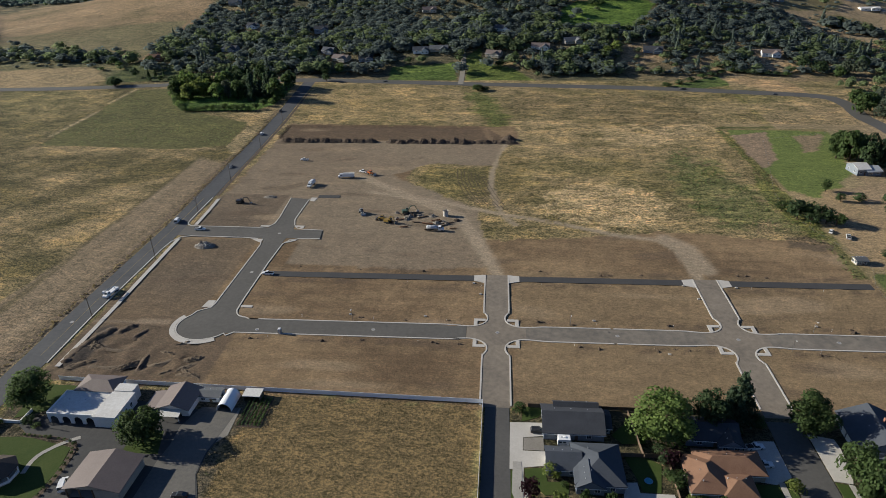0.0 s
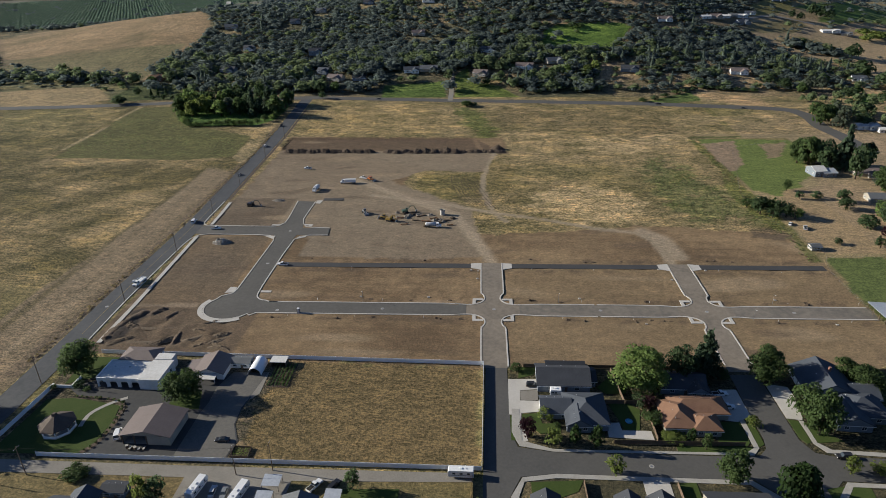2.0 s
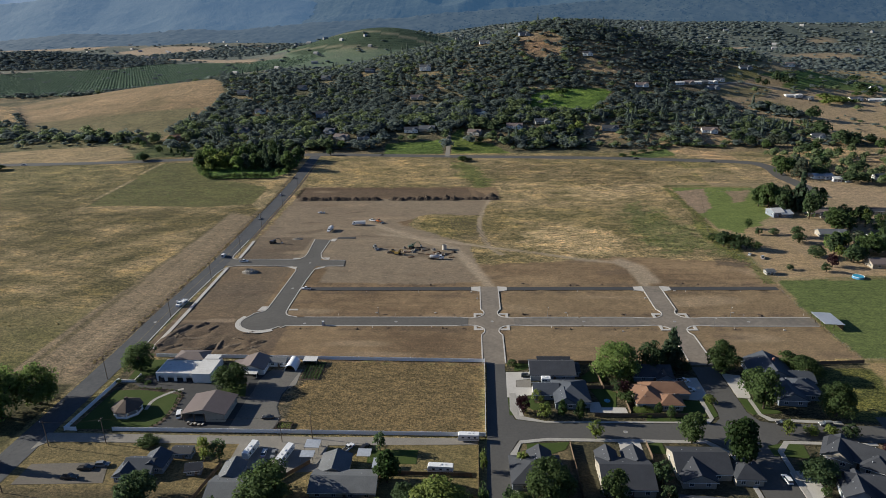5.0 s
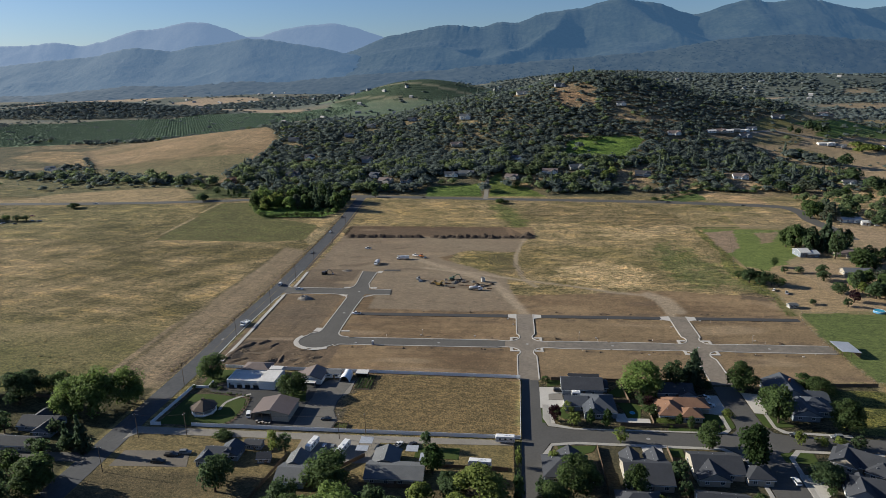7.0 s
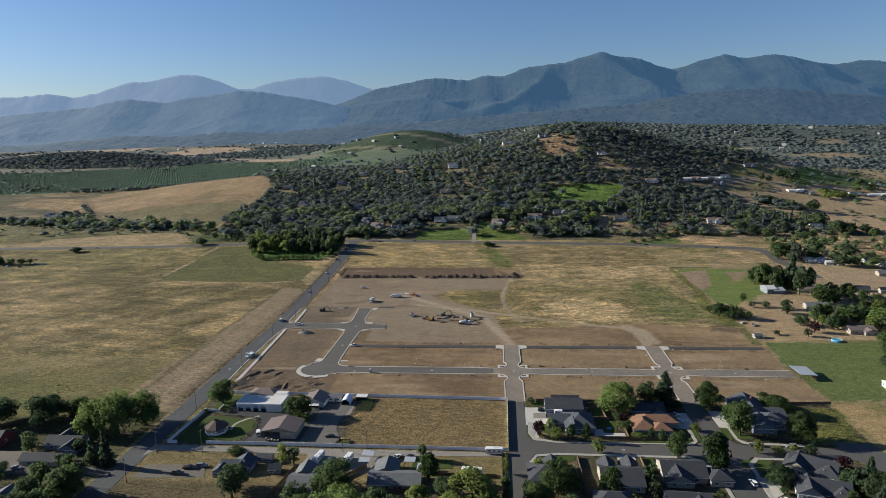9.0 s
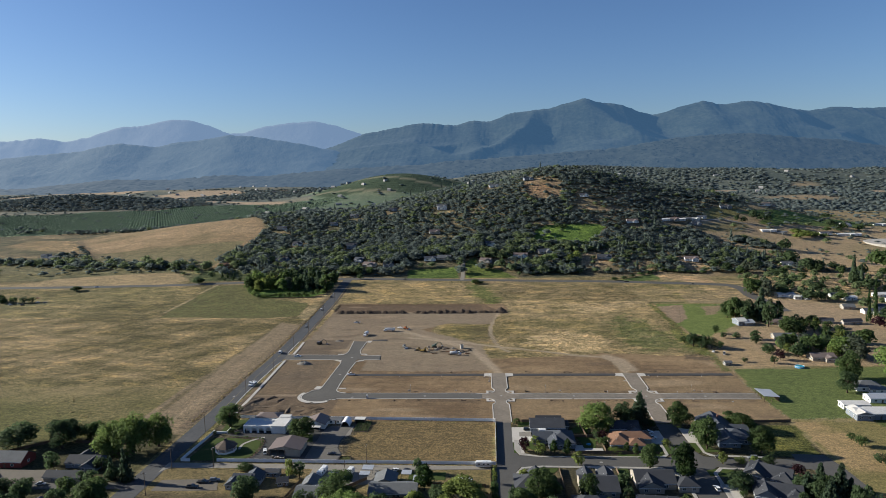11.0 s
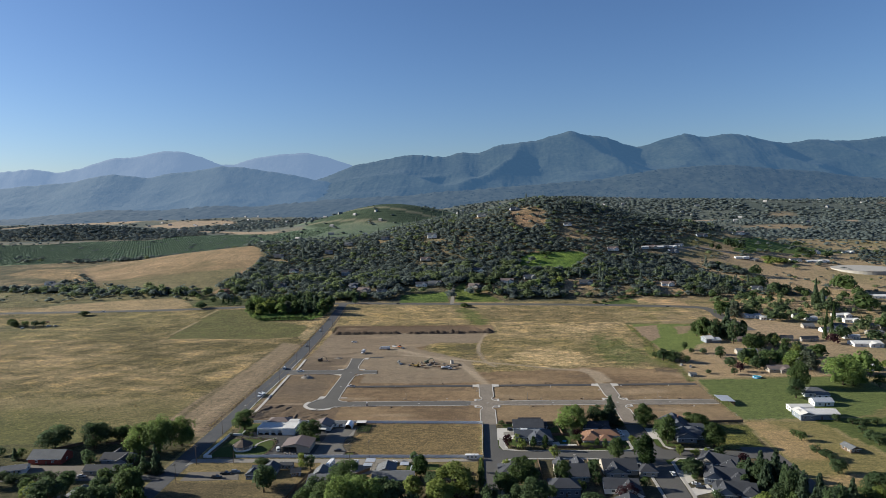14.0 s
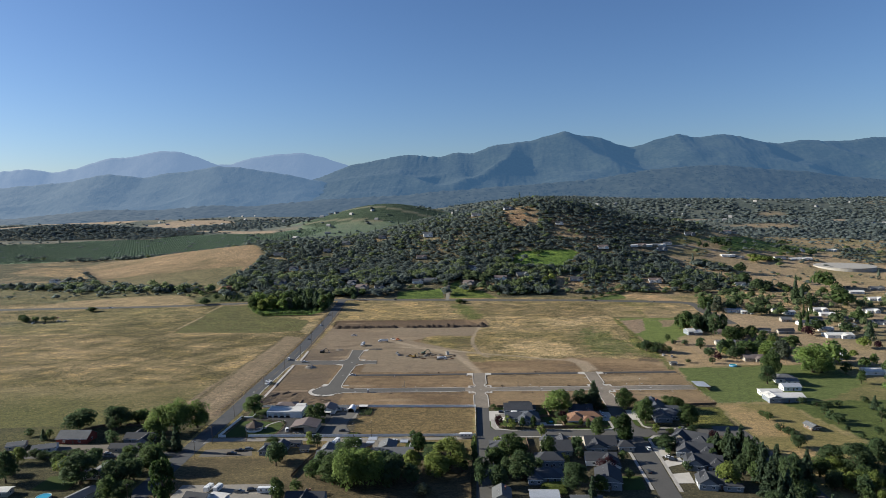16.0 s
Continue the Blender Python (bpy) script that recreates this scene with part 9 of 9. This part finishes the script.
slab("lawn_track", [(-46, -100), (-28, -99), (-28, -107), (-46, -107)], "lawn", "patchy green yard grass", "lawn", 0.05)
garden = tagged(new("vegetable_bed", None), "dark vegetable garden with leafy rows", "garden")
garden.location = (-81, -44.5, 0)
part("soil", Build().box(-4.4, -7.5, -0.1, 4.4, 7.5, 0.08), M["soil"], garden)
rg = np.random.RandomState(5)
for i in range(6):
    k = 420
    c = np.stack([np.full(k, -3.6 + 1.45 * i) + rg.normal(0, 0.18, k), rg.uniform(-7, 7, k), np.abs(rg.normal(0.35, 0.2, k)) * (1 + 0.5 * (i > 2))], 1)
    v, q = quads(c, np.tile([0.0, 0, 1], (k, 1)), 0.17, rg)
    part("foliage", raw_mesh("foliage", v, q, LEAF["r" if i > 2 else "d"]), None, garden)
for x, y, rr, c in ((218, 71, 3.2, "pool"), (-226, -176, 3.6, "pool")):
    p = thing("swimming_pool", "round blue above-ground swimming pool", "pool", pose(x, y, 0))
    part("wall", Build().tube([(0, 0, 0), (0, 0, 1.25)], rr, 28), M["blue_liner"], p)
    part("water", Build().tube([(0, 0, 1.2), (0, 0, 1.3)], rr * 0.94, 28), M["water"], p)
    part("rim", Build().tube([((rr) * math.cos(a), rr * math.sin(a), 1.28) for a in np.linspace(0, 2 * math.pi, 29)], 0.1, 6), M["trim"], p)

# the property's garden: border shrubs, a path, a fenced patch
for x, y, a, colour in ((-556, 322, 10, "red"), (-540, 301, 60, "white"), (-530, 300, 60, "grey"), (-566, 290, 80, "white"), (-550, 288, 80, "black")):
    car(x, y, a, colour, "sedan", "cars of the far parking lot")
slab("lawn_corner_top", [(10, -34.9), (18.4, -34.7), (15.1, -39.9), (9.8, -42.2)], "lawn", "small green corner lawn", "lawn", 0.06)
slab("yard_gravel_pad", [(10.3, -49.6), (16.6, -49.0), (16.6, -54.8), (10.2, -54.9)], "gravel", "gravel parking pad between driveways", "yard", 0.06)
setting("path_gazebo", ribbon(smooth_path([(-134.2, -60.8), (-136.6, -62.4), (-139.9, -65.2), (-143.0, -69.6), (-143.4, -73.4), (-142.9, -77.0)], 1.5), 0.75, 0.75, 0.12), M["old_concrete"], "pale garden path curving to a gazebo", "path")
BORDER = smooth_path([(-135.6, -89.6), (-132.5, -84.4), (-132.0, -75.0), (-133.4, -66.0), (-136.5, -63.0), (-143.9, -61.9), (-153.6, -61.3)], 1.9)
setting("bed_border", ribbon(BORDER, 0.9, 0.9, 0.07), M["soil"], "dark planting bed round a lawn", "planting bed")
rg = np.random.RandomState(9)
for x, y in BORDER:
    h = rg.uniform(0.7, 1.3)
    b = thing("border_shrub", "low clipped shrub in a garden border", "shrub", Matrix.LocRotScale((x + rg.uniform(-0.3, 0.3), y, 0.05), Euler((0, 0, rg.uniform(0, 6))), (h * 1.3, h * 1.3, h)), "border shrubs")
    part("crown", TREES[("r", "small", 0)][0] if ("r", "small", 0) in TREES else crown_mesh("r", 5, 300), None, b)
patch = thing("garden_patch", "fenced garden patch with low weeds", "garden", pose(-82, -86.3, 0))
for q in ((-3, -2.3, 3, -2.2), (-3, 2.2, 3, 2.3), (-3, -2.2, -2.9, 2.2), (2.9, -2.2, 3, 2.2)):
    part("board", Build().box(q[0], q[1], -0.05, q[2], q[3], 0.7), M["wood"], patch)
part("soil", Build().box(-2.9, -2.2, -0.05, 2.9, 2.2, 0.12), M["soil"], patch)
c = np.stack([rg.uniform(-2.7, 2.7, 260), rg.uniform(-2, 2, 260), rg.uniform(0.1, 0.5, 260)], 1)
part("weed_cover", raw_mesh("weed_cover", *quads(c, np.tile([0.0, 0, 1], (260, 1)), 0.16, rg), LEAF["l"]), None, patch)
pp = thing("paddling_pool", "small round blue paddling pool on a lawn", "pool", pose(46.8, -64.7, 0.05))
part("rim", Build().tube([(1.1 * math.cos(a), 1.1 * math.sin(a), 0.2) for a in np.linspace(0, 2 * math.pi, 21)], 0.16, 7), M["blue_liner"], pp)
part("water", Build().tube([(0, 0, 0.02), (0, 0, 0.2)], 1.0, 20), M["water"], pp)
camper(23, -51.6, 0, 4.2, "small white cargo trailer beside a house", name="cargo_trailer")
for x, y, h, w, k in ((52, -53, 4, 4.5, "d"), (52.6, -57.5, 5, 4.5, "d"), (53, -63, 4, 4, "r"), (19.7, -65, 3.2, 3.6, "l"), (22, -68.5, 1.8, 2.6, "r"), (13, -73.5, 1.7, 2, "l"), (33, -74.5, 2, 2.6, "d"), (-156, -55.5, 2.4, 5, "d"), (-152, -57.4, 1.7, 3.4, "r"), (-165.5, -57, 1.8, 3, "r")):
    tree(x, y, h, w, k, "garden shrubs")

house(169, 77, 8, "small grey shed at the edge of a pasture", [(0, 0, 5, 4, 2.3, 0.7, X)], "roof_grey", "wall_tan", name="shed", category="shed", group=AG)
car(170, 110, 60, "white", "sedan")
for i in range(9):
    car(278 + 9 * i, 692 + 4.6 * i + (i % 2) * 6, 20 + 70 * (i % 3), ("white", "silver", "black")[i % 3], "suv" if i % 2 else "sedan", "cars parked by the hill road")
setting("road_hill_lane", ribbon(smooth_path([(255, 640), (282, 618), (300, 640), (330, 700), (390, 745), (448, 741)], 8), 3.0, 3.0, 0.35), M["gravel"], "pale gravel lane across the dry slope", "road")

# pipes, timbers and lids lying about the works
rp = np.random.RandomState(22)
for i, (x, y) in enumerate(((-48.6, 122.5), (-36, 113), (-46.5, 110), (-52.5, 103.5), (-32.2, 106.5), (-25.5, 103.2), (-38, 102), (-60, 109.4), (-44, 117), (-40, 108.5), (-29, 110), (-56, 113))):
    long_ = rp.uniform(3.5, 7)
    b = thing("pipe_length" if i % 2 else "timber", "rust-brown pipe length lying on bare ground" if i % 2 else "weathered timber lying on bare ground", "pipe" if i % 2 else "timber", pose(x, y, 0.05, 0, 0, rp.uniform(-25, 35)), "material of the works yard")
    if i % 2:
        part("barrel", Build().tube([(-long_ / 2, 0, 0.25), (long_ / 2, 0, 0.25)], 0.3, 9), M["rust"], b)
        part("collar", Build().tube([(long_ / 2 - 0.3, 0, 0.25), (long_ / 2, 0, 0.25)], 0.37, 9), M["rust"], b)
    else:
        part("beam", Build().box(-long_ / 2, -0.35, 0, long_ / 2, 0.35, 0.4), M["wood"], b)
        part("beam", Build().box(-long_ / 2 + 0.6, 0.4, 0, long_ / 2 - 0.2, 0.8, 0.3), M["wood"], b)
for x, y in ((-11.1, 46.6), (82.6, 50.3), (105.5, 50.2), (-7.6, 37.3), (86.6, 39.5), (-30, 18), (-62, 17.5), (40, 19.5), (66, -1.5), (128, 21.5), (146, 1.5)):
    b = thing("meter_box", "pale concrete meter box set in bare soil", "meter box", pose(x, y, 0, 0, 0, rp.uniform(-6, 6)), "meter boxes of the new lots")
    part("body", Build().box(-0.55, -0.4, -0.15, 0.55, 0.4, 0.22), M["concrete"], b)
    part("lid", Build().box(-0.45, -0.3, 0.22, 0.45, 0.3, 0.26), M["old_concrete"], b)
for x, y in ((-178.9, 3.3), (-98, 3.6), (-117.6, 50), (-118, 92), (0.5, 8.3), (94.5, 10), (48, 9.2), (-50, 6.8), (132, 10.6), (50, -85.4), (95, -84)):
    b = thing("manhole", "round iron manhole cover in a concrete collar", "manhole", pose(x, y, 0.03), "manholes of the streets")
    part("collar", Build().tube([(0, 0, -0.05), (0, 0, 0.025)], 0.85, 18), M["old_concrete"], b)
    part("cover", Build().tube([(0, 0, 0.02), (0, 0, 0.04)], 0.42, 18), M["steel"], b)
for i in range(26):
    u, v = -92 + 10.2 * i, (-7.2, 7.4, 38.6)[i % 3]
    if abs(u) > 13 and abs(u - 94) > 13:
        x, y = dev(u, v)
        b = thing("survey_stake", "thin pale survey stake with a ribbon", "stake", pose(x, y, -0.05, 0, 0, 40 * i), "survey stakes of the new lots")
        part("lath", Build().box(-0.04, -0.03, 0, 0.04, 0.03, 1.3), M["trim"], b)
        part("ribbon", Build().box(-0.06, -0.05, 1.0, 0.06, 0.05, 1.2), M["rust"], b)
